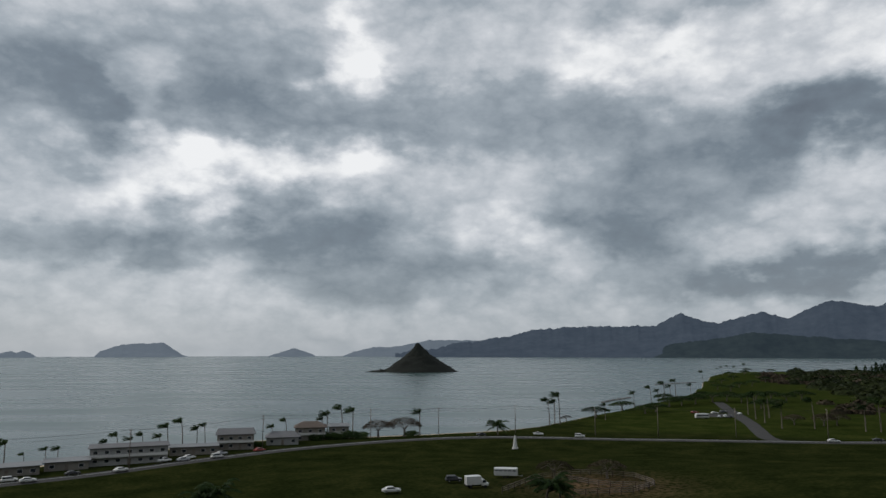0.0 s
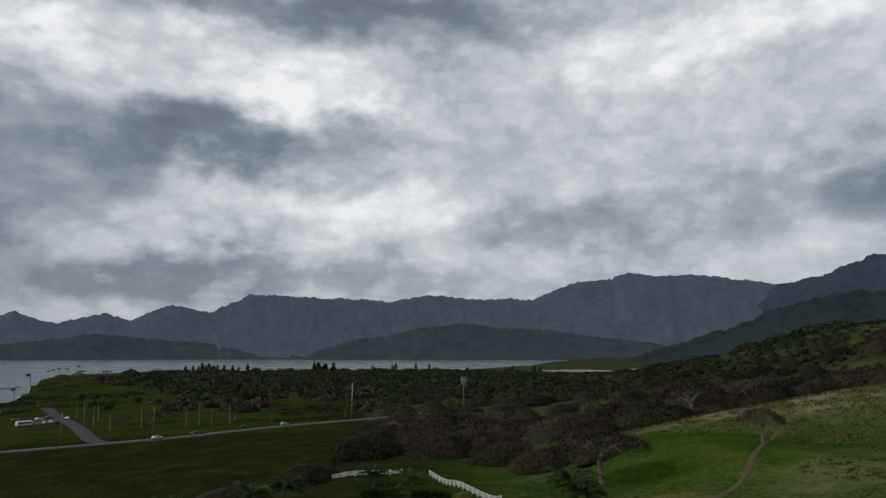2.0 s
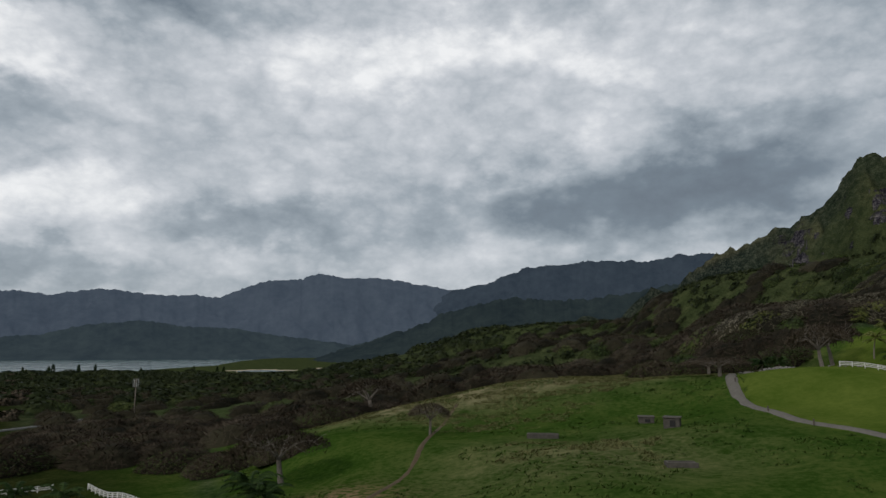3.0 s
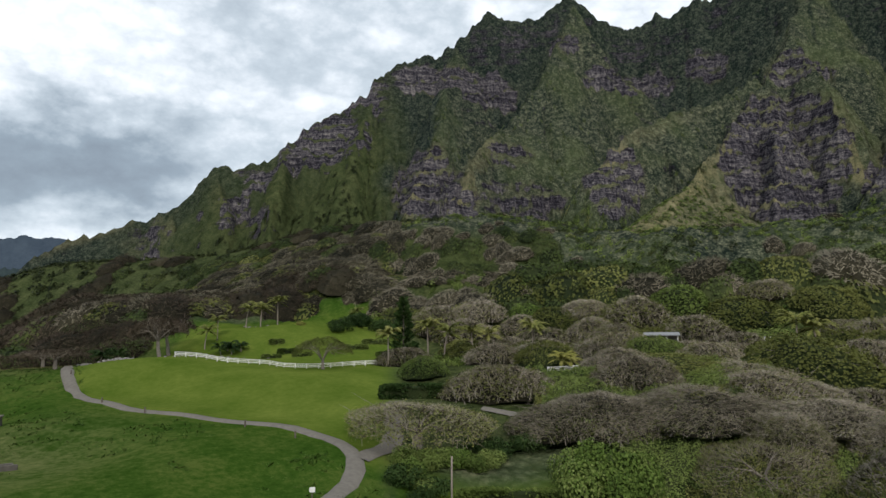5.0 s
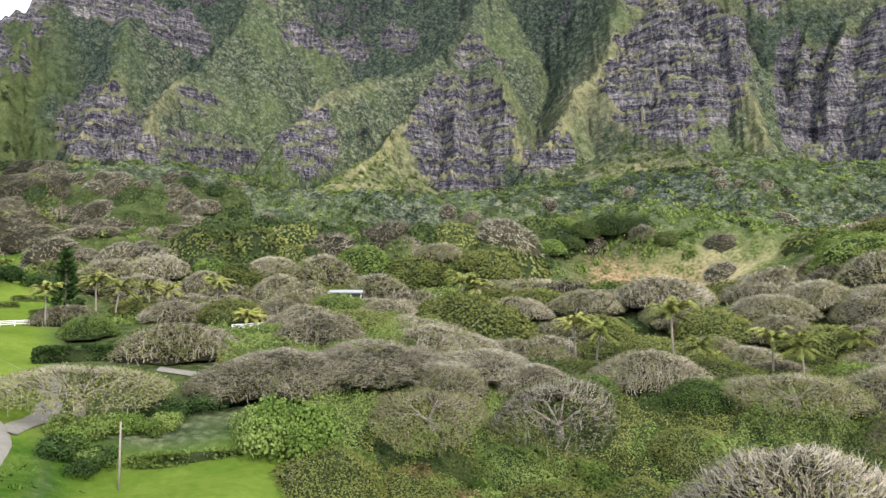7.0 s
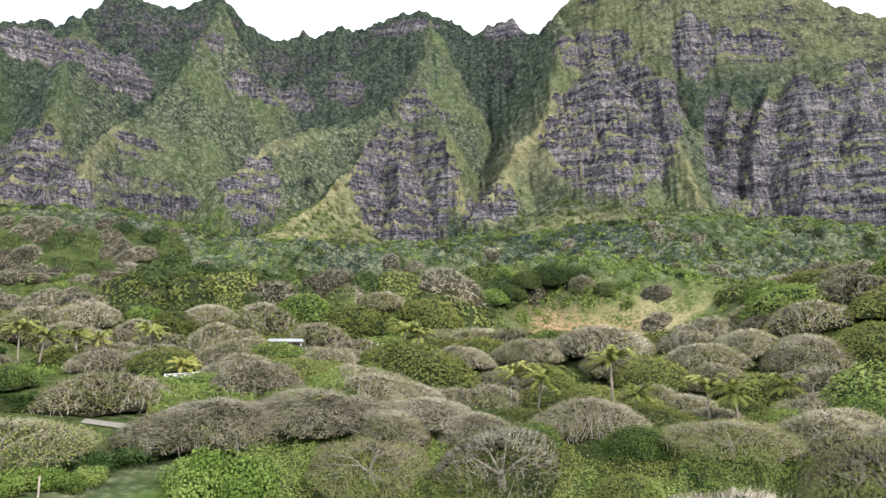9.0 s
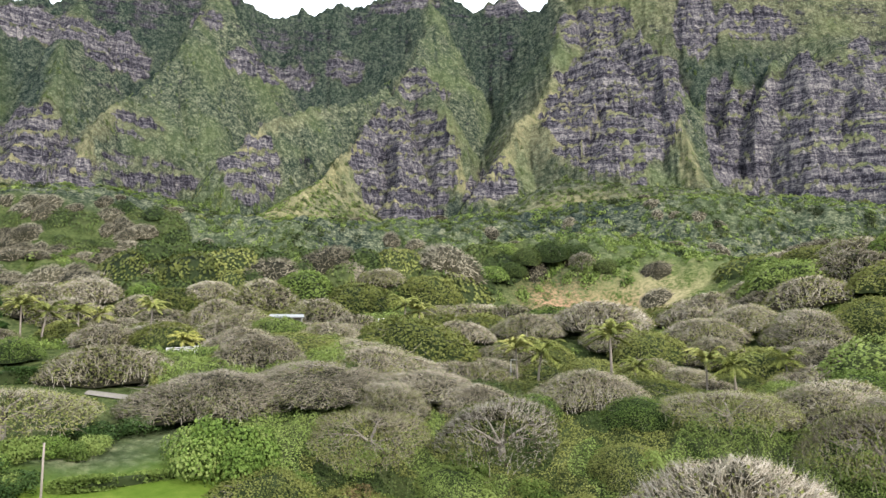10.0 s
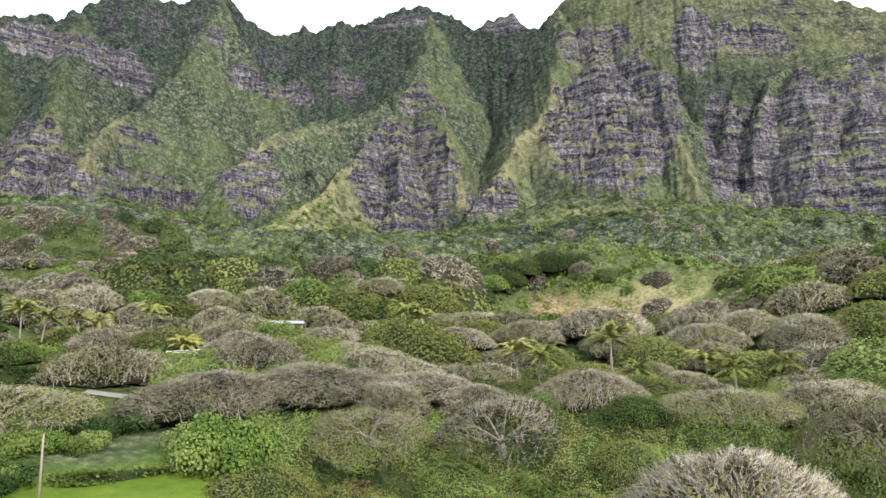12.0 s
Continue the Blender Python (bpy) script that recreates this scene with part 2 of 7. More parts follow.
    rmask = ramp(t, steep, [(0.12, (1, 1, 1)), (0.22, (0, 0, 0))])
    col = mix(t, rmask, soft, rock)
    # beach
    sand = ramp(t, gf, [(0.3, (0.36, 0.29, 0.20)), (0.7, (0.52, 0.44, 0.32))])
    near_sea = calc(t, "LESS_THAN", calc(t, "MULTIPLY_ADD", med, 0.9, pos.outputs[2]), 1.35)
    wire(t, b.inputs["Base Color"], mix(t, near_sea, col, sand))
    rel = mix(t, rmask, mix(t, cover, calc(t, "MULTIPLY_ADD", mounds, 2.2, fine), calc(t, "MULTIPLY_ADD", tuft, 0.12, calc(t, "MULTIPLY", fine, 0.15))),
              calc(t, "MULTIPLY_ADD", strata2, 1.6, calc(t, "MULTIPLY_ADD", strata, 2.2, columns)))
    bump(t, b, rel, 0.7, 0.75)
    return m


def sea_material():
    m, t, b = material("sea_water", 0.12, 0, 0.4)
    p = place_of(t)
    wide, chop = fbm(t, vcalc(t, "MULTIPLY", p, (0.006, 0.02, 0)), 1.0, 4), fbm(t, vcalc(t, "MULTIPLY", p, (0.25, 0.5, 0)), 1.0, 5, 0.6)
    wire(t, b.inputs["Base Color"], ramp(t, wide, [(0.3, (0.032, 0.066, 0.066)), (0.7, (0.052, 0.094, 0.090))]))
    wire(t, b.inputs["Roughness"], ramp(t, wide, [(0.35, (0.22, 0.22, 0.22)), (0.65, (0.32, 0.32, 0.32))]))
    bump(t, b, chop, 0.07, 0.3)
    return m


def far_material(name, dark, light, haze_glow):
    """Woods and rock; the haze of kilometres of sea air is put in as bluish colour and emission."""
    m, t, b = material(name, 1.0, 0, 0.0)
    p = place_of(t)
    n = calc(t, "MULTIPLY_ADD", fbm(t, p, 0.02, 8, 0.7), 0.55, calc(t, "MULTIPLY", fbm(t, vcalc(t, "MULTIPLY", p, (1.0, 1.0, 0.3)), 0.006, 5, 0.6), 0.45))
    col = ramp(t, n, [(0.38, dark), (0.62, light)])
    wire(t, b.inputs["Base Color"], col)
    wire(t, b.inputs["Emission Color"], (*haze_glow, 1))
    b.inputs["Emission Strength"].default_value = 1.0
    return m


M_GROUND, M_SEA = ground_material(), sea_material()
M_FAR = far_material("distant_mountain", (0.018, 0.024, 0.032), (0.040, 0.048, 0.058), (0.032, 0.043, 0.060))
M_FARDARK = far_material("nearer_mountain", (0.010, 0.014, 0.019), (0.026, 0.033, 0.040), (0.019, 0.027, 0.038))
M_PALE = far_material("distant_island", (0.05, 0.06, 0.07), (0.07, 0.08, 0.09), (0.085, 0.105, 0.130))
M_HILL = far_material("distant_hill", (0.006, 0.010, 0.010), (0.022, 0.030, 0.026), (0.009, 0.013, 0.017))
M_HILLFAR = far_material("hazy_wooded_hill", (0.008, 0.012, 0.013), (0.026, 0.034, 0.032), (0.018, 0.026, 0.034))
M_ISLE = plain("island_rock", (0.018, 0.020, 0.017), 0.95, 0, 0.1, 0.3, 0.5)
M_ROAD = plain("asphalt", (0.065, 0.064, 0.063), 1.0, 0, 0.02, 2.0, 0.2)
M_TRACK = plain("pale_worn_paving", (0.135, 0.124, 0.108), 1.0, 0, 0.02, 1.5, 0.2)
M_DIRT = plain("dirt_track", (0.085, 0.062, 0.036), 0.95, 0, 0.1, 1.2, 0.3)
M_PAINT = plain("white_road_paint", (0.42, 0.42, 0.40), 0.9, 0, 0.05)
M_TWIG = foliage("bare_twigs", (0.125, 0.108, 0.080), (0.245, 0.212, 0.162), (0.370, 0.325, 0.258), 0.0, 0.9, 0.7)
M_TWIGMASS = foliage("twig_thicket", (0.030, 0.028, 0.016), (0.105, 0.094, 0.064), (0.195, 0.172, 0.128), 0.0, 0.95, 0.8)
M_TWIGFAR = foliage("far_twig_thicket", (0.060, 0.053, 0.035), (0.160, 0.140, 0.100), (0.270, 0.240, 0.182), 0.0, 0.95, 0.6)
# brown twigs of the low woods, darkened too for their backlit side
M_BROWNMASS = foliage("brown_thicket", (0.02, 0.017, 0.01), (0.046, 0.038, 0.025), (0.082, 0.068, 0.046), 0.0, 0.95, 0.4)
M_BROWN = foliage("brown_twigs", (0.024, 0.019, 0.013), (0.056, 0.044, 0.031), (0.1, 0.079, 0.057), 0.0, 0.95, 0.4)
M_PALETWIG = foliage("bleached_twigs", (0.140, 0.125, 0.102), (0.240, 0.215, 0.178), (0.36, 0.33, 0.282), 0.0, 0.9, 0.6)
# near-black colours put the shade inside crowns, hedges and shrubs into the surface
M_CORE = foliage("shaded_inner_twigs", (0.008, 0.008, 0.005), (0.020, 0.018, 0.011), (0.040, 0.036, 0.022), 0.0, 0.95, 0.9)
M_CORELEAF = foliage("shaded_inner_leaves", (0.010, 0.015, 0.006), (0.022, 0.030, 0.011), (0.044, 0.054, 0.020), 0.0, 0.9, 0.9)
M_BARK = plain("grey_bark", (0.155, 0.135, 0.115), 0.95, 0, 0.1, 3.0, 0.35)
M_DARKBARK = plain("dark_bark", (0.085, 0.07, 0.06), 0.95, 0, 0.1, 3.0, 0.35)
M_OLIVE = foliage("olive_leaves", (0.040, 0.050, 0.013), (0.112, 0.122, 0.034), (0.185, 0.19, 0.060), 0.3, 0.6, 0.5)
M_GREEN = foliage("green_leaves", (0.036, 0.062, 0.013), (0.112, 0.152, 0.038), (0.19, 0.23, 0.07), 0.3, 0.6, 0.5)
M_DEEP = foliage("deep_green_leaves", (0.012, 0.026, 0.008), (0.026, 0.048, 0.013), (0.050, 0.080, 0.024))
M_LIME = foliage("lime_leaves", (0.055, 0.090, 0.018), (0.100, 0.150, 0.032), (0.185, 0.225, 0.070))
M_STRAW = foliage("straw", (0.070, 0.074, 0.024), (0.14, 0.138, 0.052), (0.23, 0.215, 0.10), 0.3, 0.9, 0.5)
M_GRASS = foliage("long_grass", (0.022, 0.046, 0.008), (0.048, 0.088, 0.014), (0.095, 0.135, 0.030), 0.1, 0.8)
M_RUST = foliage("rusty_leaves", (0.060, 0.050, 0.022), (0.130, 0.095, 0.045), (0.210, 0.140, 0.080))
M_SLOPE = foliage("slope_leaves", (0.022, 0.036, 0.011), (0.050, 0.070, 0.021), (0.100, 0.115, 0.038), 0.25, 0.6, 0.45)
M_WOOD = foliage("woodland_leaves", (0.013, 0.019, 0.007), (0.024, 0.032, 0.012), (0.042, 0.050, 0.019), 0.25, 0.6, 0.45)
M_GOLD = foliage("golden_leaves", (0.10, 0.11, 0.025), (0.19, 0.19, 0.045), (0.32, 0.30, 0.10))
M_PALM = foliage("palm_leaves", (0.06, 0.072, 0.016), (0.135, 0.148, 0.038), (0.26, 0.25, 0.085), 0.2, 0.45)
M_WHITE = plain("white_paint", (0.60, 0.59, 0.565), 0.6, 0, 0.3, 3.0, 0.12)
M_CONCRETE = plain("weathered_concrete", (0.075, 0.068, 0.058), 0.95, 0, 0.2, 1.5, 0.4)
M_STONE = plain("dark_field_stone", (0.16, 0.15, 0.14), 0.95, 0, 0.2, 1.5, 0.4)
M_POLE = plain("weathered_pole_wood", (0.19, 0.16, 0.135), 0.9, 0, 0.2, 4.0, 0.3)
M_METAL = plain("grey_metal", (0.42, 0.42, 0.42), 0.45, 0.6, 0.4, 5.0, 0.15)
M_GLASS = plain("dark_window_glass", (0.025, 0.03, 0.035), 0.08, 0, 0.5, 2.0, 0.1)
M_TYRE = plain("black_rubber", (0.02, 0.02, 0.02), 0.85)
# house colours are dimmed for the shade on their backlit fronts
M_ROOF = plain("grey_roof", (0.14, 0.14, 0.145), 0.8, 0, 0.3, 1.5, 0.2)
M_ROOFWHITE = plain("pale_metal_roof", (0.20, 0.205, 0.21), 0.5, 0.2, 0.4, 1.0, 0.15)
M_ROOFBROWN = plain("brown_roof", (0.11, 0.085, 0.07), 0.85, 0, 0.3, 1.5, 0.25)
M_WALLTAN = plain("tan_house_wall", (0.23, 0.21, 0.185), 0.8, 0, 0.3, 1.0, 0.15)
M_WALLPALE = plain("shade_dimmed_pale_wall", (0.31, 0.31, 0.30), 0.8, 0, 0.3, 1.0, 0.15)
M_TEAL = plain("green_painted_panel", (0.03, 0.26, 0.15), 0.5)

# ------------------------------------------------------------------ plan of the land
def pol(b, d):
    return d * math.sin(radians(b)), d * math.cos(radians(b))


def lattice(ix, iy, seed):
    h = (ix.astype(np.int64) * 374761393 + iy.astype(np.int64) * 668265263 + seed * 982451653) & 0xFFFFFFFF
    h = ((h ^ (h >> 13)) * 1274126177) & 0xFFFFFFFF
    return ((h ^ (h >> 16)) & 0xFFFF) / 65535.0


def vnoise(x, y, seed=0):
    ix, iy = np.floor(x), np.floor(y)
    fx, fy = x - ix, y - iy
    fx, fy = fx * fx * (3 - 2 * fx), fy * fy * (3 - 2 * fy)
    a, b = lattice(ix, iy, seed), lattice(ix + 1, iy, seed)
    c, d = lattice(ix, iy + 1, seed), lattice(ix + 1, iy + 1, seed)
    return (a + (b - a) * fx) * (1 - fy) + (c + (d - c) * fx) * fy


def fnoise(x, y, octaves=4, seed=0, gain=0.5):
    out, amp, norm = 0.0, 1.0, 0.0
    for k in range(octaves):
        out, norm = out + amp * vnoise(x * 2.03**k, y * 2.03**k, seed + k), norm + amp
        amp *= gain
    return out / norm


def smooth(a, b, v):
    u = np.clip((v - a) / (b - a), 0, 1)
    return u * u * (3 - 2 * u)


# heights of the lowland: bearing, distance, height
PLAIN = [(-60, 60, 13), (-35, 200, 4), (-30, 250, 3), (-30, 300, 2), (-15, 120, 10), (-15, 285, 3), (0, 60, 14), (0, 190, 7), (0, 320, 3), (8, 330, 3),
         (12, 190, 8), (12, 430, 2.5), (25, 150, 10), (25, 340, 3.5), (25, 800, 3), (24, 1500, 3), (40, 170, 11.5), (40, 400, 4), (42, 1000, 4), (45, 1700, 4),
         (43, 165, 14.5), (49, 160, 15), (52, 130, 16.5), (55, 300, 8), (60, 110, 20), (60, 600, 6), (65, 1400, 1.5), (70, 105, 22), (70, 300, 14), (72, 1900, 1.5)]
SLOPE = [(74, 150, 25), (75, 600, 14), (80, 3000, 8), (83, 140, 25.6), (83, 300, 30), (90, 60, 19), (90.7, 150, 27.9), (93, 105, 26), (89.5, 230, 33), (90, 420, 46),
         (90, 900, 75), (97.6, 210, 35.3), (98.8, 150, 31), (102, 135, 29.9), (104, 185, 38.6), (103, 300, 56), (103, 600, 100), (109.4, 120, 28.8), (109.5, 180, 36.6), (112, 235, 47),
         (116, 105, 27.6), (115, 82, 24.6), (114, 170, 35.6), (119.5, 175, 36.3), (122.8, 130, 32), (118, 300, 66), (118, 620, 135)]
SLOPE2 = [(123, 105, 25.5), (126, 85, 21), (140, 60, 16), (130, 180, 37), (132, 300, 66), (130, 500, 122), (150, 75, 15), (160, 72, 14), (162, 140, 28), (150, 175, 37.5),
          (150, 300, 66), (145, 440, 101), (157, 480, 108), (165, 200, 41), (165, 320, 78), (168, 500, 124), (178, 72, 15), (180, 130, 27), (182, 300, 62), (175, 480, 116),
          (182, 560, 104), (195, 300, 58), (195, 560, 100), (200, 72, 14), (230, 80, 12), (-100, 80, 12), (-140, 80, 12)]
ANCHORS = [(*pol(b, d), d, z) for b, d, z in PLAIN + SLOPE + SLOPE2]

# crest lines: bearing, distance, height
WEST = [(79.5, 1150, 46), (84.9, 1100, 85), (91.8, 1050, 132), (96, 1000, 165), (99.2, 980, 187), (101.9, 960, 199), (104, 940, 220), (106.5, 920, 260), (110, 910, 268),
        (111.8, 900, 290), (114.4, 900, 328), (118.5, 900, 364), (119.4, 905, 386), (121, 910, 408), (124.5, 930, 428)]
MAIN = [(124.5, 930, 428), (127.6, 940, 474), (128.8, 945, 497), (131, 950, 482), (132.9, 955, 487), (135.6, 960, 517), (137.4, 970, 497), (139, 985, 480), (140.7, 990, 476), (142.8, 990, 500),
        (143.8, 990, 494), (145.7, 990, 515), (147.5, 985, 508), (149.9, 975, 528), (152.4, 965, 534), (154.8, 965, 520), (157.3, 970, 500), (159.2, 965, 517), (160.6, 955, 512), (161.9, 950, 484)]
EAST = [(161.9, 950, 484), (163.1, 940, 486), (165, 920, 512), (168, 905, 548), (172, 900, 566), (177, 905, 556), (182, 925, 500), (185.7, 940, 455), (187.8, 960, 446), (195, 1000, 437), (206, 1060, 420)]
# spurs that come down from the crest, with the steepness of their flanks
SPURS = [
    (1.65, [(126.1, 900, 431), (125.1, 860, 370), (124.9, 800, 309), (124.4, 760, 265), (123.2, 720, 230), (122.1, 680, 187), (121.7, 650, 150)]),
    (1.5, [(135.7, 950, 501), (134.5, 890, 419), (133.9, 860, 388), (131.9, 815, 333), (130.4, 775, 288), (128.7, 745, 260), (127.3, 705, 227), (126.8, 675, 195), (125.6, 650, 170), (125.4, 632, 140)]),
    (1.65, [(150, 780, 314), (146.7, 745, 284), (143.6, 715, 269), (142.3, 695, 254), (139.9, 665, 235), (138.6, 645, 216), (137.5, 622, 191), (137.2, 605, 160)]),
    (1.5, [(153.2, 960, 523), (153.6, 905, 451), (152.4, 870, 415), (152.2, 825, 368), (150.5, 760, 302), (149.2, 720, 269), (147.7, 670, 227), (146.1, 635, 200), (145.4, 615, 186), (144.1, 580, 162), (141, 510, 125)]),
    (1.7, [(152.2, 820, 361), (154.1, 750, 297), (155.3, 690, 241), (156, 650, 180), (155.4, 625, 120)]),
    (1.6, [(150.5, 755, 299), (151.2, 680, 232), (150.8, 625, 179), (150.4, 590, 130)]),
    (1.5, [(164.3, 910, 492), (164.9, 850, 425), (164.4, 810, 379), (163.4, 740, 299), (161.9, 700, 262), (160.3, 660, 228), (159.1, 625, 196), (158.1, 595, 167), (157.4, 570, 125)]),
    (1.6, [(167.3, 900, 478), (170, 830, 399), (172.3, 765, 330), (172.9, 715, 275), (174, 665, 219), (175, 615, 165)]),
    (1.1, [(167.3, 900, 478), (167.7, 800, 370), (168.5, 710, 276), (168.8, 655, 214), (168.7, 615, 165)]),
]
SPURS += [
    (2.6, [(174.7, 900, 450), (175, 860, 384), (174.6, 830, 335)]),
    (2.4, [(177.4, 900, 425), (178.4, 850, 370), (177.6, 790, 307), (177.2, 760, 262), (177.1, 735, 205)]),
    (2.0, [(182.1, 880, 383), (180.4, 815, 333), (179.7, 775, 281), (179.3, 735, 222), (178.9, 700, 165), (178.6, 670, 120)]),
    (1.6, [(181, 835, 340), (182.6, 800, 318), (182.8, 755, 265), (182.6, 715, 205), (182.2, 680, 145)]),
    (1.3, [(182.1, 880, 383), (185.8, 850, 356), (186.4, 785, 281), (186.3, 740, 222), (185.8, 700, 168), (185.2, 660, 115)]),
    (1.4, [(185.8, 850, 356), (188.4, 800, 280), (188.6, 745, 227), (188.2, 700, 172), (188, 660, 112)]),
    (1.4, [(195, 960, 400), (194, 800, 280), (193, 660, 120)]),
    (1.6, [(106.5, 920, 258), (107.2, 850, 205), (107.6, 800, 150)]),
    (1.6, [(111.8, 900, 288), (111.2, 820, 225), (110.6, 750, 165)]),
    (1.6, [(103.5, 940, 215), (103.6, 880, 165), (103.4, 840, 130)]),
    (1.5, [(118.5, 900, 362), (117.6, 810, 275), (117, 740, 200), (116.4, 700, 160)]),
]
# grassy aprons of scree below the rock faces, with their gentler flanks
APRONS = [(0.62, [(164.6, 590, 165), (169.1, 570, 156), (175.1, 545, 143), (177.4, 465, 106), (181.1, 385, 78), (183.9, 320, 60)]),
          (0.75, [(144.1, 580, 160), (141, 510, 124), (138.9, 465, 103)]),
          (0.8, [(157.6, 580, 140), (157.2, 540, 119), (156.5, 480, 104)])]
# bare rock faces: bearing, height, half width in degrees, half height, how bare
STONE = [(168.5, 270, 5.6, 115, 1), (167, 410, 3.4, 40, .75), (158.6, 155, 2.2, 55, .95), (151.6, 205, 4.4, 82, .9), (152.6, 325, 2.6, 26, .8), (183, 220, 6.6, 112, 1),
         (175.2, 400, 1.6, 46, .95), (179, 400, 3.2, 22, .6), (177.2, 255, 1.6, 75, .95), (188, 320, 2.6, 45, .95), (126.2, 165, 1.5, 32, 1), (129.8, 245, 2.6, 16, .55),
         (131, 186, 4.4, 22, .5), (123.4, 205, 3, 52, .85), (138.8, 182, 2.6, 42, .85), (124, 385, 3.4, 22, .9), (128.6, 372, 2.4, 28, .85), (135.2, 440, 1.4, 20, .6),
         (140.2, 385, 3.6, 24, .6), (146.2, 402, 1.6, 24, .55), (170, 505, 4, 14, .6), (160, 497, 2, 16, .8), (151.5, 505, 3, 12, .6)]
KNOLLS = [(122.7, 560, 137, 26), (119.9, 430, 96, 12), (112, 640, 122, 40), (137.5, 590, 182, 20)]
SHORE = [(-180, 280), (-60, 285), (-31.6, 296), (-26.5, 311), (-20.9, 331), (-14.8, 349), (-8.4, 352), (-1.2, 360), (5, 381), (7.7, 403), (10.4, 448), (13.8, 512), (17.2, 610), (19.3, 727),
         (19.9, 945), (20.4, 1182), (21.5, 1360), (23, 1440), (25, 1480), (31, 1510), (40, 1520), (52, 1560), (57, 2100), (60, 3100), (62, 3900), (64, 9000), (180, 9000)]
# fish ponds behind the woods: bearing, distance, half width in bearing, half depth
PONDS = [(60.5, 1560, 2.4, 60), (66.3, 1650, 1.9, 110), (73.8, 2250, 1.5, 90)]


def along(x, y, line, k, best, round_top=6.0):
    """Height under a ridge line with even flanks."""
    pts = [(*pol(b, d), z) for b, d, z in line]
    for (x0, y0, z0), (x1, y1, z1) in zip(pts, pts[1:]):
        dx, dy = x1 - x0, y1 - y0
        u = np.clip(((x - x0) * dx + (y - y0) * dy) / (dx * dx + dy * dy), 0, 1)
        gap = np.hypot(x - x0 - u * dx, y - y0 - u * dy)
        gap = np.sqrt(gap * gap + round_top**2) - round_top
        fall = k * gap if round_top > 10 else k * gap + (150 if k < 0.7 else 225) * (1 - np.exp(-gap / 75))
        best = np.maximum(best, z0 + u * (z1 - z0) - fall)
    return best


def spur_height(x, y, line, k, seed):
    """Height under a sharp spur whose flanks are cut by runnels, and how far off its ridge is."""
    pts = [(*pol(b, d), z) for b, d, z in line]
    run, best = 0.0, np.full_like(x, -900.0)
    off, reach, ridge = np.full_like(x, 999.0), np.zeros_like(x), np.zeros_like(x)
    for (x0, y0, z0), (x1, y1, z1) in zip(pts, pts[1:]):
        dx, dy = x1 - x0, y1 - y0
        ln = math.hypot(dx, dy)
        u = np.clip(((x - x0) * dx + (y - y0) * dy) / (ln * ln), 0, 1)
        ox, oy = x - x0 - u * dx, y - y0 - u * dy
        gap = np.hypot(ox, oy)
        h = z0 + u * (z1 - z0) - k * gap
        more = h > best
        best = np.where(more, h, best)
        off = np.where(more, gap, off)
        ridge = np.where(more, z0 + u * (z1 - z0), ridge)
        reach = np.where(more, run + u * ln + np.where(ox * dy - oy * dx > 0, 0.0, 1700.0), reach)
        run += ln
    cut = np.abs(fnoise(reach / 30, off / 110, 3, seed) - 0.5) * 2
    off = np.sqrt(off * off + 4.0) - 2.0
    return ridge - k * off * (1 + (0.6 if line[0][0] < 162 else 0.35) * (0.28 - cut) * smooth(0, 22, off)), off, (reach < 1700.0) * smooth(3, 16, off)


def terrace(h, x, y, step, wave, seed, steepness=0.5):
    """How far layered rock stands above or below its mean slope: risers and ledges."""
    layer = h / step + wave * fnoise(x / 150, y / 150, 3, seed)
    frac = layer - np.floor(layer)
    return step * (smooth(0.5 - steepness / 2, 0.5 + steepness / 2, frac) - frac)


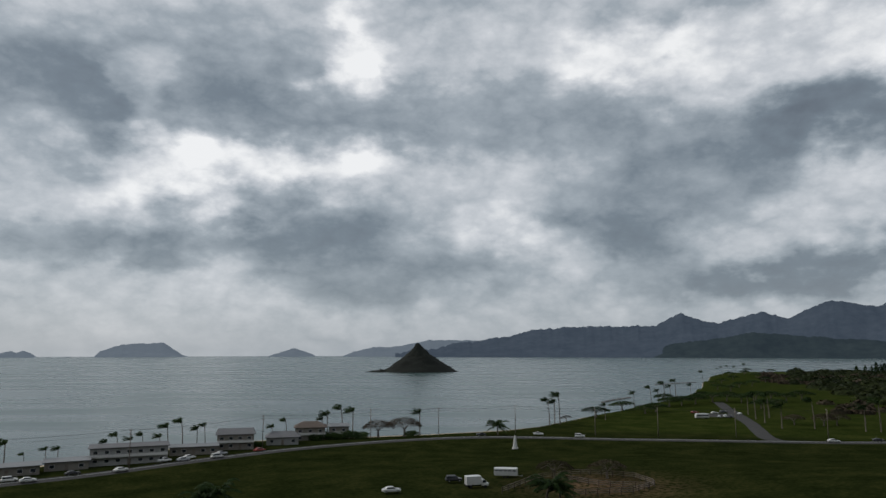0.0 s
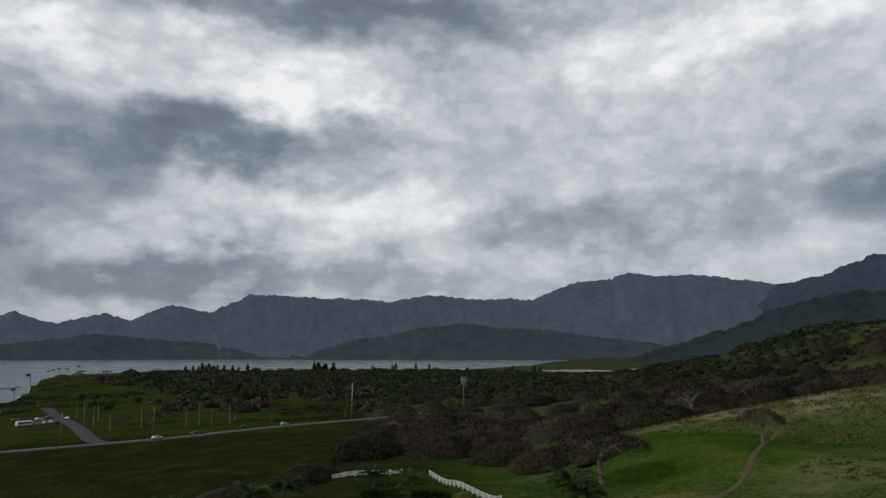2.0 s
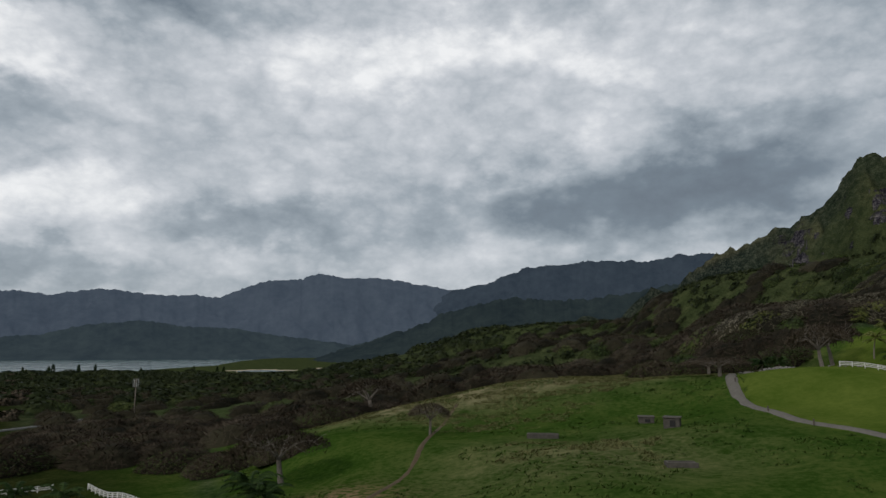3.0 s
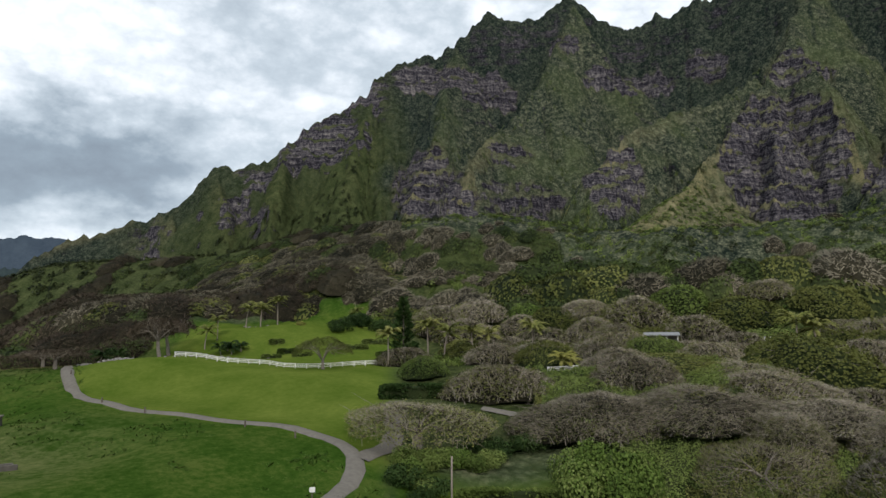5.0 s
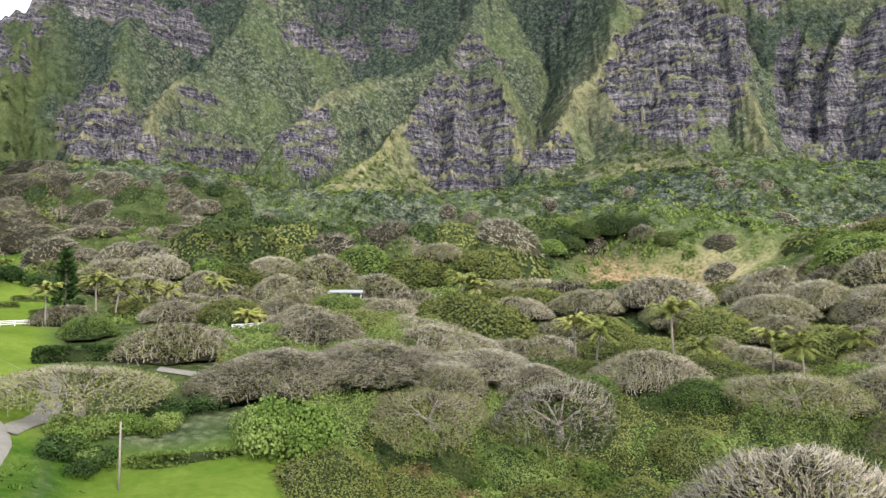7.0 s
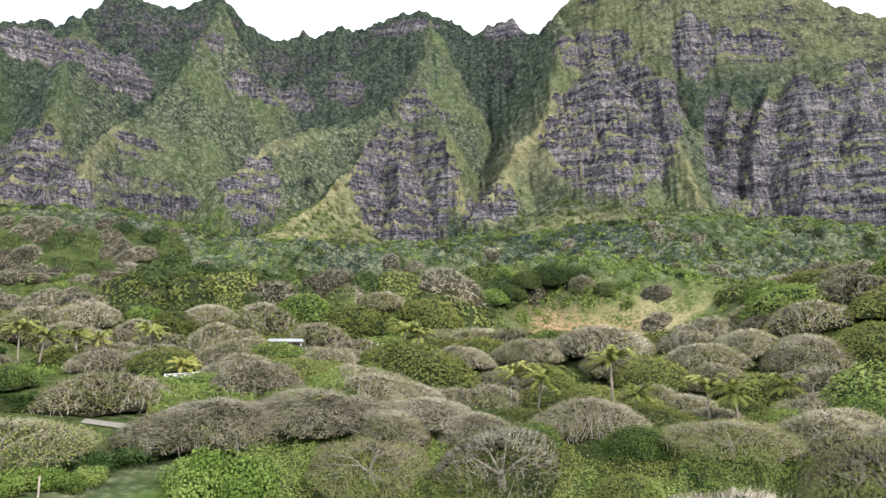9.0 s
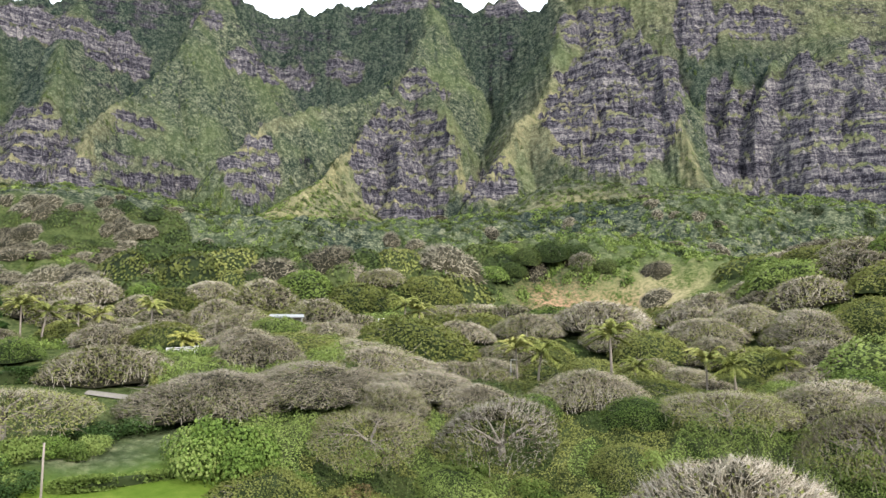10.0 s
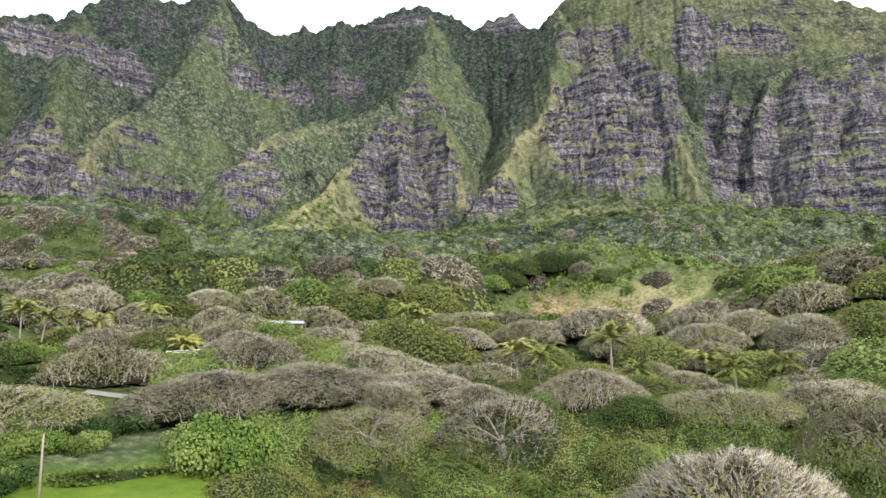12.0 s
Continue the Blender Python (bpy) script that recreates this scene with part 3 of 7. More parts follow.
def mountain(x, y, b, d, z):
    """The cliffs: ground raised by the aprons, height of the rock, how bare, how dark with painted shade, how near a
    ridge it is, and the crest.
    """
    wx, wy = x + 13 * (fnoise(x / 60, y / 60, 3, 5) - 0.5), y + 13 * (fnoise(x / 60, y / 60, 3, 9) - 0.5)
    wall = along(x, y, WEST, 0.60, np.full_like(z, -500.0))
    wall = along(x, y, MAIN, 0.80, wall)
    wall = along(x, y, EAST, 1.0, wall)
    rise = wall.copy()
    side, east = np.full_like(z, 999.0), np.zeros_like(z)
    for n, (k, line) in enumerate(SPURS):
        mx, my = pol(line[len(line) // 2][0], line[len(line) // 2][1])
        m = np.nonzero((wx - mx) ** 2 + (wy - my) ** 2 < 330.0**2)[0]
        if len(m):
            near, off, hand = spur_height(wx[m], wy[m], line, k, 400 + n)
            side[m] = np.where(near > rise[m], off, side[m])
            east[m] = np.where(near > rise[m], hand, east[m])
            rise[m] = np.maximum(rise[m], near)
    for k, line in APRONS:
        z = np.maximum(z, along(x, y, line, k, np.full_like(z, -500.0), 14.0))
    crest = WEST + MAIN[1:] + EAST[1:]
    top = np.interp(b, [p[0] for p in crest], [p[2] for p in crest])
    proud = rise - wall
    for kb, kd, kz, kr in KNOLLS:
        kx, ky = pol(kb, kd)
        rise = np.maximum(rise, kz - (np.hypot(x - kx, y - ky) / kr) ** 2 * 14)
    above = rise - z
    below_top = top - rise
    # where the rock is bare
    stone = np.zeros_like(z)
    ragged = fnoise(x / 42, y / 42, 4, 14) + 0.6 * fnoise(b * 1.3, rise / 14, 3, 16)
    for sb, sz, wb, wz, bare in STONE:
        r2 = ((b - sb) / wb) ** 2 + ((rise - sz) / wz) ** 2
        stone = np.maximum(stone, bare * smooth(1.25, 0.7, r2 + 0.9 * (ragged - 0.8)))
    west = smooth(97, 105, b) * smooth(122, 117, b) * smooth(15, 60, above)
    stone = np.maximum(stone, west * smooth(0.42, 0.58, fnoise(b * 0.5, rise / 30, 3, 16)) * smooth(150, 60, below_top) * 0.85)
    stone = stone * smooth(2, 14, above)
    gully = np.abs(fnoise(b * 0.75, d / 130, 3, 21) - 0.5) * 2 - 0.27
    rib = np.abs(fnoise(b * 2.3 + d / 90, d / 60, 3, 61) - 0.5) * 2 - 0.27
    rough = gully * 24 * smooth(60, 10, proud) + rib * 9 + (fnoise(x / 34, y / 34, 4, 33) - 0.5) * 12
    bench = terrace(rise, x, y, 19, 2.6, 3, 0.55) * 0.75 + terrace(rise + 3 * fnoise(x / 13, y / 13, 3, 31), x, y, 6.5, 4.5, 7, 0.5)
    cut_back = (fnoise(x / 11, y / 11, 3, 37) - 0.5) * 10 + (fnoise(x / 40, y / 40, 3, 39) - 0.5) * 42 * smooth(160, 164, b)
    rise = rise + ((bench + cut_back) * (0.12 + 0.88 * stone) * smooth(0, 30, below_top) + rough * smooth(0, 60, below_top)) * smooth(0, 30, above)
    knob = fnoise(b * 1.9, 0 * b, 3, 88)
    rise = rise + ((knob - 0.5) * 16 + np.interp(b, [114, 119, 130, 136, 141, 146], [0, 6, 9, 13, 7, 0])) * smooth(45, 0, below_top) * smooth(0, 45, above)
    edge = smooth(14, 2, side)
    # shade of the eastern flanks and gullies is painted in with lusher, darker shrubs; grass on the western sides
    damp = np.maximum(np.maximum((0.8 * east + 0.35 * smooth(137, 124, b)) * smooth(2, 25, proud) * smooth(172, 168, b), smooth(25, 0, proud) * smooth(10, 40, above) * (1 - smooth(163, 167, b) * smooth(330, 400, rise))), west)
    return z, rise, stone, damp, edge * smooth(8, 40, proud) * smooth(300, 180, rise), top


def land(x, y, masks=False):
    """Height of the ground; with masks, how craggy it is and how dark its painted shade."""
    x, y = np.asarray(x, float), np.asarray(y, float)
    d = np.hypot(x, y) + 1e-6
    b = np.degrees(np.arctan2(x, y))
    b = np.where(b < -150, b + 360, b)
    w_sum, z_sum = 0.0, 0.0
    for ax, ay, ad, az in ANCHORS:
        reach = 12 + 0.16 * ad
        w = 1.0 / (((x - ax) ** 2 + (y - ay) ** 2) / reach**2 + 0.06) ** 2
        w_sum, z_sum = w_sum + w, z_sum + w * az
    z = z_sum / w_sum
    # the mountain
    rise, top = np.full_like(z, -500.0), np.full_like(z, 600.0)
    stone, damp, ridge = np.zeros_like(z), np.zeros_like(z), np.zeros_like(z)
    m = np.nonzero((d > 260) & (d < 2600) & (b > 72) & (b < 225))[0]
    if len(m):
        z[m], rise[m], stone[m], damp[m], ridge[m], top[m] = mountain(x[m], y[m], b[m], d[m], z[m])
    if masks:
        return stone, damp, ridge
    z = np.maximum(z, rise)
    # lumps of shrubs on the slopes
    lump = fnoise(x / 8.5, y / 8.5, 3, 55, 0.6)
    z = z + (lump - 0.45) * (8.0 - 4.0 * smooth(420, 560, d)) * smooth(98, 120, b) * smooth(205, 250, d) * smooth(1000, 900, d) * smooth(10, 30, np.hypot(x - pol(168, 220)[0], y - pol(168, 220)[1])) * smooth(0, 40, top - z) * (1 - 0.85 * stone)
    # small swells of the lowland
    z = z + (fnoise(x / 35, y / 35, 3, 50) - 0.5) * np.clip((d - 40) / 120, 0.4, 2.2) * smooth(2.5, 8, z)
    # sea, bay and ponds
    edge = np.interp(b, [s[0] for s in SHORE], [s[1] for s in SHORE])
    edge = edge * (1 + 0.02 * (fnoise(x / 60, y / 60, 3, 70) - 0.5))
    beach = np.clip((edge - d) * 0.09, -6, 60)
    z = np.where(d > edge - 60, np.minimum(z, beach), z)
    for pb, pd, pw, ph in PONDS:
        inside = ((b - pb) / pw) ** 2 + ((d - pd) / ph) ** 2
        z = np.where(inside < 1.3, np.minimum(z, -1.5 + 4 * np.clip(inside - 0.9, 0, 1)), z)
    return z


def gz(x, y):
    return float(land(np.array([x]), np.array([y]))[0])


def raw_mesh(name, verts, faces, mats, index=None, smooth_shade=False, attrs=None, normals=None):
    """A mesh from arrays: verts n x 3, faces m x 3 or m x 4. normals: shading normals of the verts, for leaf crowns."""
    verts, faces = np.asarray(verts, np.float32), np.asarray(faces, np.int32)
    if normals is not None:
        a, b, c = verts[faces[:, 0]], verts[faces[:, 1]], verts[faces[:, 2]]
        away = (np.cross(b - a, c - a) * normals[faces[:, 0]]).sum(1) < 0
        faces[away] = faces[away][:, ::-1]
        smooth_shade = True
    me = bpy.data.meshes.new(name)
    n, k = faces.shape
    me.vertices.add(len(verts))
    me.vertices.foreach_set("co", verts.ravel())
    me.loops.add(n * k)
    me.loops.foreach_set("vertex_index", faces.ravel())
    me.polygons.add(n)
    me.polygons.foreach_set("loop_start", np.arange(0, n * k, k, dtype=np.int32))
    for m in mats:
        me.materials.append(m)
    if index is not None:
        me.polygons.foreach_set("material_index", np.asarray(index, np.int32))
    me.polygons.foreach_set("use_smooth", np.full(n, smooth_shade))
    for key, values in (attrs or {}).items():
        me.attributes.new(key, "FLOAT", "POINT").data.foreach_set("value", np.asarray(values, np.float32))
    me.update(calc_edges=True)
    if normals is not None:
        me.normals_split_custom_set_from_vertices(np.asarray(normals, np.float32))
    return me


def grid_faces(rows, cols, wrap=False):
    i, j = np.meshgrid(np.arange(rows - 1), np.arange(cols if wrap else cols - 1), indexing="ij")
    a, b = i * cols + j, i * cols + (j + 1) % cols
    return np.stack([a, a + cols, b + cols, b], -1).reshape(-1, 4)


def blob(x, y, b, d, r):
    px, py = pol(b, d)
    return np.exp(-((x - px) ** 2 + (y - py) ** 2) / r**2)


def ground_sheet():
    turns = np.concatenate([np.arange(-45, 94, 0.5), np.arange(94, 118, 0.2), np.arange(118, 190, 0.12), np.arange(190, 200, 0.5), np.arange(200, 315, 4.0)])
    near, far = np.concatenate([[0.3, 2], np.geomspace(4, 200, 88), np.arange(204, 440, 4.0)]), np.geomspace(1013, 4980, 45)
    # across the mountain the rings lie closer where it is steep
    fine, share = np.linspace(440, 1010, 300), np.linspace(0, 1, 260)
    some = np.arange(92, 201, 0.5)
    sb, sd = np.meshgrid(np.radians(some), fine, indexing="ij")
    prof = land((sd * np.sin(sb)).ravel(), (sd * np.cos(sb)).ravel()).reshape(sb.shape)
    step = np.hypot(np.diff(fine)[None], np.diff(prof, axis=1))
    step = np.where(fine[None, 1:] > 900, step * 0.6, step) + 0.4
    way = np.concatenate([np.zeros((len(some), 1)), np.cumsum(step, 1)], 1)
    way = way / way[:, -1:]
    for _ in range(3):
        way[1:-1] = (way[:-2] + way[1:-1] + way[2:]) / 3
    middle = np.stack([np.interp(share, w, fine) for w in way])
    middle = np.stack([np.interp(turns, some, middle[:, k]) for k in range(len(share))])
    D = np.concatenate([np.repeat(near[:, None], len(turns), 1), middle, np.repeat(far[:, None], len(turns), 1)])
    rings = D[:, 0]
    B = np.repeat(turns[None], len(rings), 0).ravel()
    D = D.ravel()
    x, y = D * np.sin(np.radians(B)), D * np.cos(np.radians(B))
    z = land(x, y)
    n1 = fnoise(x / 40, y / 40, 3, 80)
    # open meadow towards the sea and along the slope, woods elsewhere
    Bn, Dn = B + 5 * (n1 - 0.5), D + 50 * (n1 - 0.5)
    meadow = smooth(0.0, 1.0, 1.6 - np.maximum(np.abs(B - 45) / 48, D / 420)) * smooth(62, 55, Bn) * (D < 480)
    meadow = np.maximum(meadow, smooth(56, 60, Bn) * smooth(123, 119, Bn) * smooth(270, 255, Dn))
    meadow = np.maximum(meadow, smooth(-48, -46, B) * smooth(47, 43, B) * smooth(1600, 1500, Dn))
    meadow = np.maximum(meadow, smooth(119, 122, Bn) * smooth(143, 139, Bn) * smooth(108, 98, Dn))
    meadow = np.maximum(meadow, blob(x, y, 166, 215, 26) + blob(x, y, 172, 230, 22))
    path_d = np.interp(B, [96, 97, 97.9, 99.6, 103.5, 109.3, 116.2, 118], [186, 176, 160, 146, 132, 123, 109, 96])
    lawn = smooth(-2, 3, D - path_d) * smooth(-0.3, 0.3, B - np.interp(D, [140, 152, 165, 184, 205, 262], [99.5, 98.8, 97.6, 97.0, 97.3, 99.0])) * smooth(0, -14, D - np.interp(B, [98, 103, 106], [215, 220, 258])) * smooth(123, 120, B)
    lawn = np.maximum(lawn, smooth(121, 124, Bn) * smooth(141, 137, Bn) * smooth(106, 98, Dn) * 0.8)
    lawn = np.maximum(lawn, smooth(8, 14, B) * smooth(45, 36, B) * smooth(340, 372, D) * (D < 1500) * 0.16)
    dry = (blob(x, y, 89, 232, 32) + blob(x, y, 82, 225, 28) + blob(x, y, 72, 205, 26) + blob(x, y, 93, 245, 24)) * 1.2
    dry += blob(x, y, 141, 480, 34) * 0.8 + blob(x, y, 145, 500, 36) * 0.6 + blob(x, y, 147, 575, 40) * 0.6 + blob(x, y, 139, 425, 14) * 1.4 + blob(x, y, 122.5, 560, 30) * 1.2
    dry += blob(x, y, 174, 490, 26) * 1.3 + blob(x, y, 166, 520, 40) * 0.8 + blob(x, y, 86, 115, 22) * 0.5 + blob(x, y, 163, 700, 60) * 0.5 + blob(x, y, 100, 600, 60) * 0.6
    dry += 0.5 * smooth(90, 100, B) * smooth(15, 0, np.abs(z - np.interp(B, [84.9, 91.8, 99, 106], [85, 132, 187, 260]))) * (B < 106)
    bare = blob(x, y, 167.5, 222, 13) * 1.4 + blob(x, y, 163.5, 235, 9) + blob(x, y, 176, 95, 5) + blob(x, y, 188, 215, 14) + blob(x, y, 66, 100, 10) * 0.9 + 0.7 * blob(x, y, 12, 190, 16)
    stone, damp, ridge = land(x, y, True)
    dry = dry + 0.5 * ridge + 0.30 * stone + 0.22 * smooth(163, 167, B) * smooth(330, 400, z) + 0.9 * blob(x, y, 167, 218, 22) + 0.9 * blob(x, y, 172, 228, 18)
    line = np.interp(Bn, [118, 133, 138, 152, 158, 163, 176, 186, 200], [420, 390, 300, 285, 300, 232, 228, 255, 280])
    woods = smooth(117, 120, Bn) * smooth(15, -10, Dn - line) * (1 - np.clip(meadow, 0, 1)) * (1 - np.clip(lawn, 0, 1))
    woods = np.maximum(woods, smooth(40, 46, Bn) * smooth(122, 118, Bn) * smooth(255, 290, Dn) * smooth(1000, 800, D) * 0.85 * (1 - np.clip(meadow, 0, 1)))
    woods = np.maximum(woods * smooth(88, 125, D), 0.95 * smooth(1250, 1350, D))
    # one rough meadow right below the hovering place
    far_off = smooth(32, 62, D + 16 * (n1 - 0.5))
    meadow, lawn = 1 + (np.clip(meadow, 0, 1) - 1) * far_off, lawn * far_off
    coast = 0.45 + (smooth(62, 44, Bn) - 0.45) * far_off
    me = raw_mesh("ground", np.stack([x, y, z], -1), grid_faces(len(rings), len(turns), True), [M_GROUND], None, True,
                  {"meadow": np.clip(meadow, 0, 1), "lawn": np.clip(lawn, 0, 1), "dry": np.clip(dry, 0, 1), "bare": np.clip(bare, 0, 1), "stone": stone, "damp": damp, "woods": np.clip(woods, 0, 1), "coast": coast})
    return tagged(new("ground", me), "green meadow rising to grassy slopes and layered lava cliffs", "ground", kind="structure")


ground_sheet()


def sea_sheet():
    turns, rings = np.arange(-180, 180, 2.0), np.array([150, 400, 800, 1500, 2500, 3500, 4995.0])
    B, D = np.meshgrid(turns, rings)
    B, D = np.radians(B.ravel()), D.ravel()
    me = raw_mesh("water", np.stack([D * np.sin(B), D * np.cos(B), 0 * D], -1), grid_faces(len(rings), len(turns), True), [M_SEA], None, True)
    return tagged(new("water", me), "calm grey-green sea and bay under clouds", "sea", kind="structure")


sea_sheet()


def mountain_range(name, profile, near, far, mat, seed, rough, label, kind="structure"):
    """A far range: its crest follows the profile (bearing, height); spurs run down towards the camera."""
    bs, zs = [p[0] for p in profile], [p[1] for p in profile]
    turns, steps = np.arange(bs[0], bs[-1], 0.12), np.linspace(0, 1, 22)
    B, S = np.meshgrid(turns, steps)
    B, S = B.ravel(), S.ravel()
    crest = np.interp(B, bs, zs) + rough * (fnoise(B * 1.1, 0 * B, 4, seed) - 0.5) + 0.7 * rough * (fnoise(B * 4.5, 0 * B, 4, seed + 3) - 0.5)
    spur = np.abs(fnoise(B * 0.55 + 1.5 * S, S * 3.0, 5, seed + 7) - 0.5) * 2
    lift = S ** 1.1 * (1 - 0.85 * np.clip(spur, 0, 1) * (1 - S))
    z = crest * np.clip(lift, 0, 1) - 3 * (1 - S)
    d = near + (far - near) * S
    x, y = d * np.sin(np.radians(B)), d * np.cos(np.radians(B))
    me = raw_mesh(name, np.stack([x, y, z], -1), grid_faces(len(steps), len(turns)), [mat], None, True)
    return tagged(new(name, me), label, "mountain", kind=kind)


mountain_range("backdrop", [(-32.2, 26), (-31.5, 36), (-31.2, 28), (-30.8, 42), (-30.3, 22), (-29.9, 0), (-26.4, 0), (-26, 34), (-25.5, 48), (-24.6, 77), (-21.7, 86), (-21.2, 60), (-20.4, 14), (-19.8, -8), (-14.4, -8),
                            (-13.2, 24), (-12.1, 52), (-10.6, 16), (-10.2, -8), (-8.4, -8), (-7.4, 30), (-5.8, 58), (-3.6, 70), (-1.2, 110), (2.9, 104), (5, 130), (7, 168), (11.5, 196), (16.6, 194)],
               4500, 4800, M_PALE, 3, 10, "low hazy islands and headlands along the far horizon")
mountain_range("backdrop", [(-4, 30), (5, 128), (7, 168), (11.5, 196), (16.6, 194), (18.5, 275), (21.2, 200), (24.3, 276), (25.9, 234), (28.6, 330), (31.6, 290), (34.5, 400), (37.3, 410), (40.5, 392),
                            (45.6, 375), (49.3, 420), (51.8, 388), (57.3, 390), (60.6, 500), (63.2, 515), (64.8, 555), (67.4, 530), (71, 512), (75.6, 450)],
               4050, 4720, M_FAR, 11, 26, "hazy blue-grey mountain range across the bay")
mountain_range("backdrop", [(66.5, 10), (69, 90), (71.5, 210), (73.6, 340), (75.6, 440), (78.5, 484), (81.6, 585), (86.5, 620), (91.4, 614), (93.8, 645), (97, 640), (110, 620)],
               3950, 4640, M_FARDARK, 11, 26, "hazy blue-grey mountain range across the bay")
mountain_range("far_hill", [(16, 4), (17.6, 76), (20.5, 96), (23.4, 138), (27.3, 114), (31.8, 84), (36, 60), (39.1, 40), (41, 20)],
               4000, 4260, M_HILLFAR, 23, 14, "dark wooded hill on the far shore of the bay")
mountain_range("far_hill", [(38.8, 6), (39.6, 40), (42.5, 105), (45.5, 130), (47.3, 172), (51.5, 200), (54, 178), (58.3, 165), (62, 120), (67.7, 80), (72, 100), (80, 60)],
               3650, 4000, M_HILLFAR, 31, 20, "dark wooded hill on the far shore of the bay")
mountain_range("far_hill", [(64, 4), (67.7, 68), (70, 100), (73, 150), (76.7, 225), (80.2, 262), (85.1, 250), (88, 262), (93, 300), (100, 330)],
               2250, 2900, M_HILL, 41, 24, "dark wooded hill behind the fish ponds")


def island():
    n, m = 60, 72
    rr, aa = np.meshgrid(np.linspace(0, 1, n), np.linspace(0, 2 * np.pi, m, endpoint=False), indexing="ij")
    rr, aa = rr.ravel(), aa.ravel()
    rx = np.where(np.cos(aa) < 0, 72, 82) * (1 + 0.06 * np.sin(3 * aa))
    x, y = rr * rx * np.cos(aa), rr * 62 * np.sin(aa)
    z = 50 * (1 - rr) ** 1.08 + 8 * np.exp(-(rr / 0.2) ** 2) - 1.5
    z = z + (fnoise(x / 9, y / 9, 4, 4) - 0.5) * 8 * (1 - rr * 0.6) * (1 - np.exp(-rr * 9))
    z = np.where(rr > 0.97, -4, z)
    px, py = pol(-2.2, 1380)
    me = raw_mesh("island", np.stack([x, y, z], -1), grid_faces(n, m, True), [M_ISLE], None, True)
    ob = new("island", me)
    ob.location, ob.rotation_euler = (px, py, 0), (0, 0, radians(2))
    tagged(ob, "dark conical rock island with a low spit", "island")
    # the low spit of rocks beside it
    n, m = 12, 40
    rr, aa = np.meshgrid(np.linspace(0, 1, n), np.linspace(0, 2 * np.pi, m, endpoint=False), indexing="ij")
    rr, aa = rr.ravel(), aa.ravel()
    x, y = rr * 34 * np.cos(aa), rr * 13 * np.sin(aa)
    z = 6.5 * (1 - rr) + (fnoise(x / 4, y / 4, 3, 8) - 0.5) * 5 * (1 - rr) - 0.8
    ob = new("rock_spit", raw_mesh("rock_spit", np.stack([x, y, z], -1), grid_faces(n, m, True), [M_ISLE], None, True))
    ob.location = (*pol(-5.2, 1370), 0)
    tagged(ob, "low dark reef rocks beside the island", "rock")


island()


def strip(name, line, width, mat, lift, label, category="road", crown=0.0, step=4.0):
    """A road or track laid over the ground along a plan line (bearing, distance)."""
    pts = np.array([pol(b, d) for b, d in line])
    for _ in range(3):
        a, b = pts[:-1], pts[1:]
        pts = np.concatenate([pts[:1], np.stack([a * 0.75 + b * 0.25, a * 0.25 + b * 0.75], 1).reshape(-1, 2), pts[-1:]])
    seg = np.r_[0, np.cumsum(np.hypot(*np.diff(pts, axis=0).T))]
    s = np.linspace(0, seg[-1], max(2, int(seg[-1] / step)))
    px, py = np.interp(s, seg, pts[:, 0]), np.interp(s, seg, pts[:, 1])
    tx, ty = np.gradient(px), np.gradient(py)
    ln = np.hypot(tx, ty)
    nx, ny = -ty / ln, tx / ln
    us = np.linspace(-0.5, 0.5, 5)
    wob = 1 + 0.10 * (fnoise(s / 6, 0 * s, 2, 5) - 0.5)
    X, Y = px[:, None] + nx[:, None] * us * width * wob[:, None], py[:, None] + ny[:, None] * us * width * wob[:, None]
    Z = land(X.ravel(), Y.ravel()).reshape(X.shape)
    Z = 0.6 * Z + 0.4 * Z.mean(1, keepdims=True) + lift
    Z[:, 0], Z[:, -1] = Z[:, 0] - lift * 1.3, Z[:, -1] - lift * 1.3
    me = raw_mesh(name, np.stack([X, Y, Z], -1).reshape(-1, 3), grid_faces(len(s), 5), [mat], None, True)
    ob = new(name, me)
    return tagged(ob, label, category, kind="structure")


HIGHWAY = [(-48, 245), (-31.5, 249), (-28.2, 251), (-24.6, 257), (-20.8, 267), (-16.8, 278), (-12.7, 291), (-8.3, 302), (-3.9, 314), (0.6, 324), (6, 328), (12.9, 326), (18.7, 327), (24.9, 337), (31.5, 352), (38.2, 384), (44.5, 413), (52, 470)]
strip("road", HIGHWAY, 9.0, M_ROAD, 0.22, "two-lane asphalt coast road")
strip("road_marking", HIGHWAY, 0.14, M_PAINT, 0.34, "worn line along the middle of the coast road", "marking")
strip("road", [(25.2, 336), (24.1, 346), (23.6, 373), (23.1, 414), (22.4, 455), (21.6, 500), (20.9, 560)], 8.0, M_ROAD, 0.2, "asphalt side road into the beach park")
strip("road", [(19.6, 462), (21.0, 464), (22.3, 462)], 24.0, M_ROAD, 0.2, "asphalt car park in the beach park", "car park")
strip("pavement", [(98.9, 262), (98.4, 238), (97.2, 200), (96.9, 184), (97.1, 171), (97.9, 160), (99.6, 146), (103.5, 132), (109.3, 123), (113.6, 115), (116.2, 109), (117.8, 99), (118, 93), (116.3, 85), (112, 66)], 2.8, M_TRACK, 0.32, "pale narrow lane curving round the lawn", "lane")
strip("pavement", [(118, 97), (121, 112), (121, 125)], 3.6, M_TRACK, 0.16, "pale narrow lane beside the umbrella tree", "lane")
strip("pavement", [(128, 122), (134, 118), (140, 112)], 2.4, M_TRACK, 0.16, "pale paved lane under the trees", "lane")
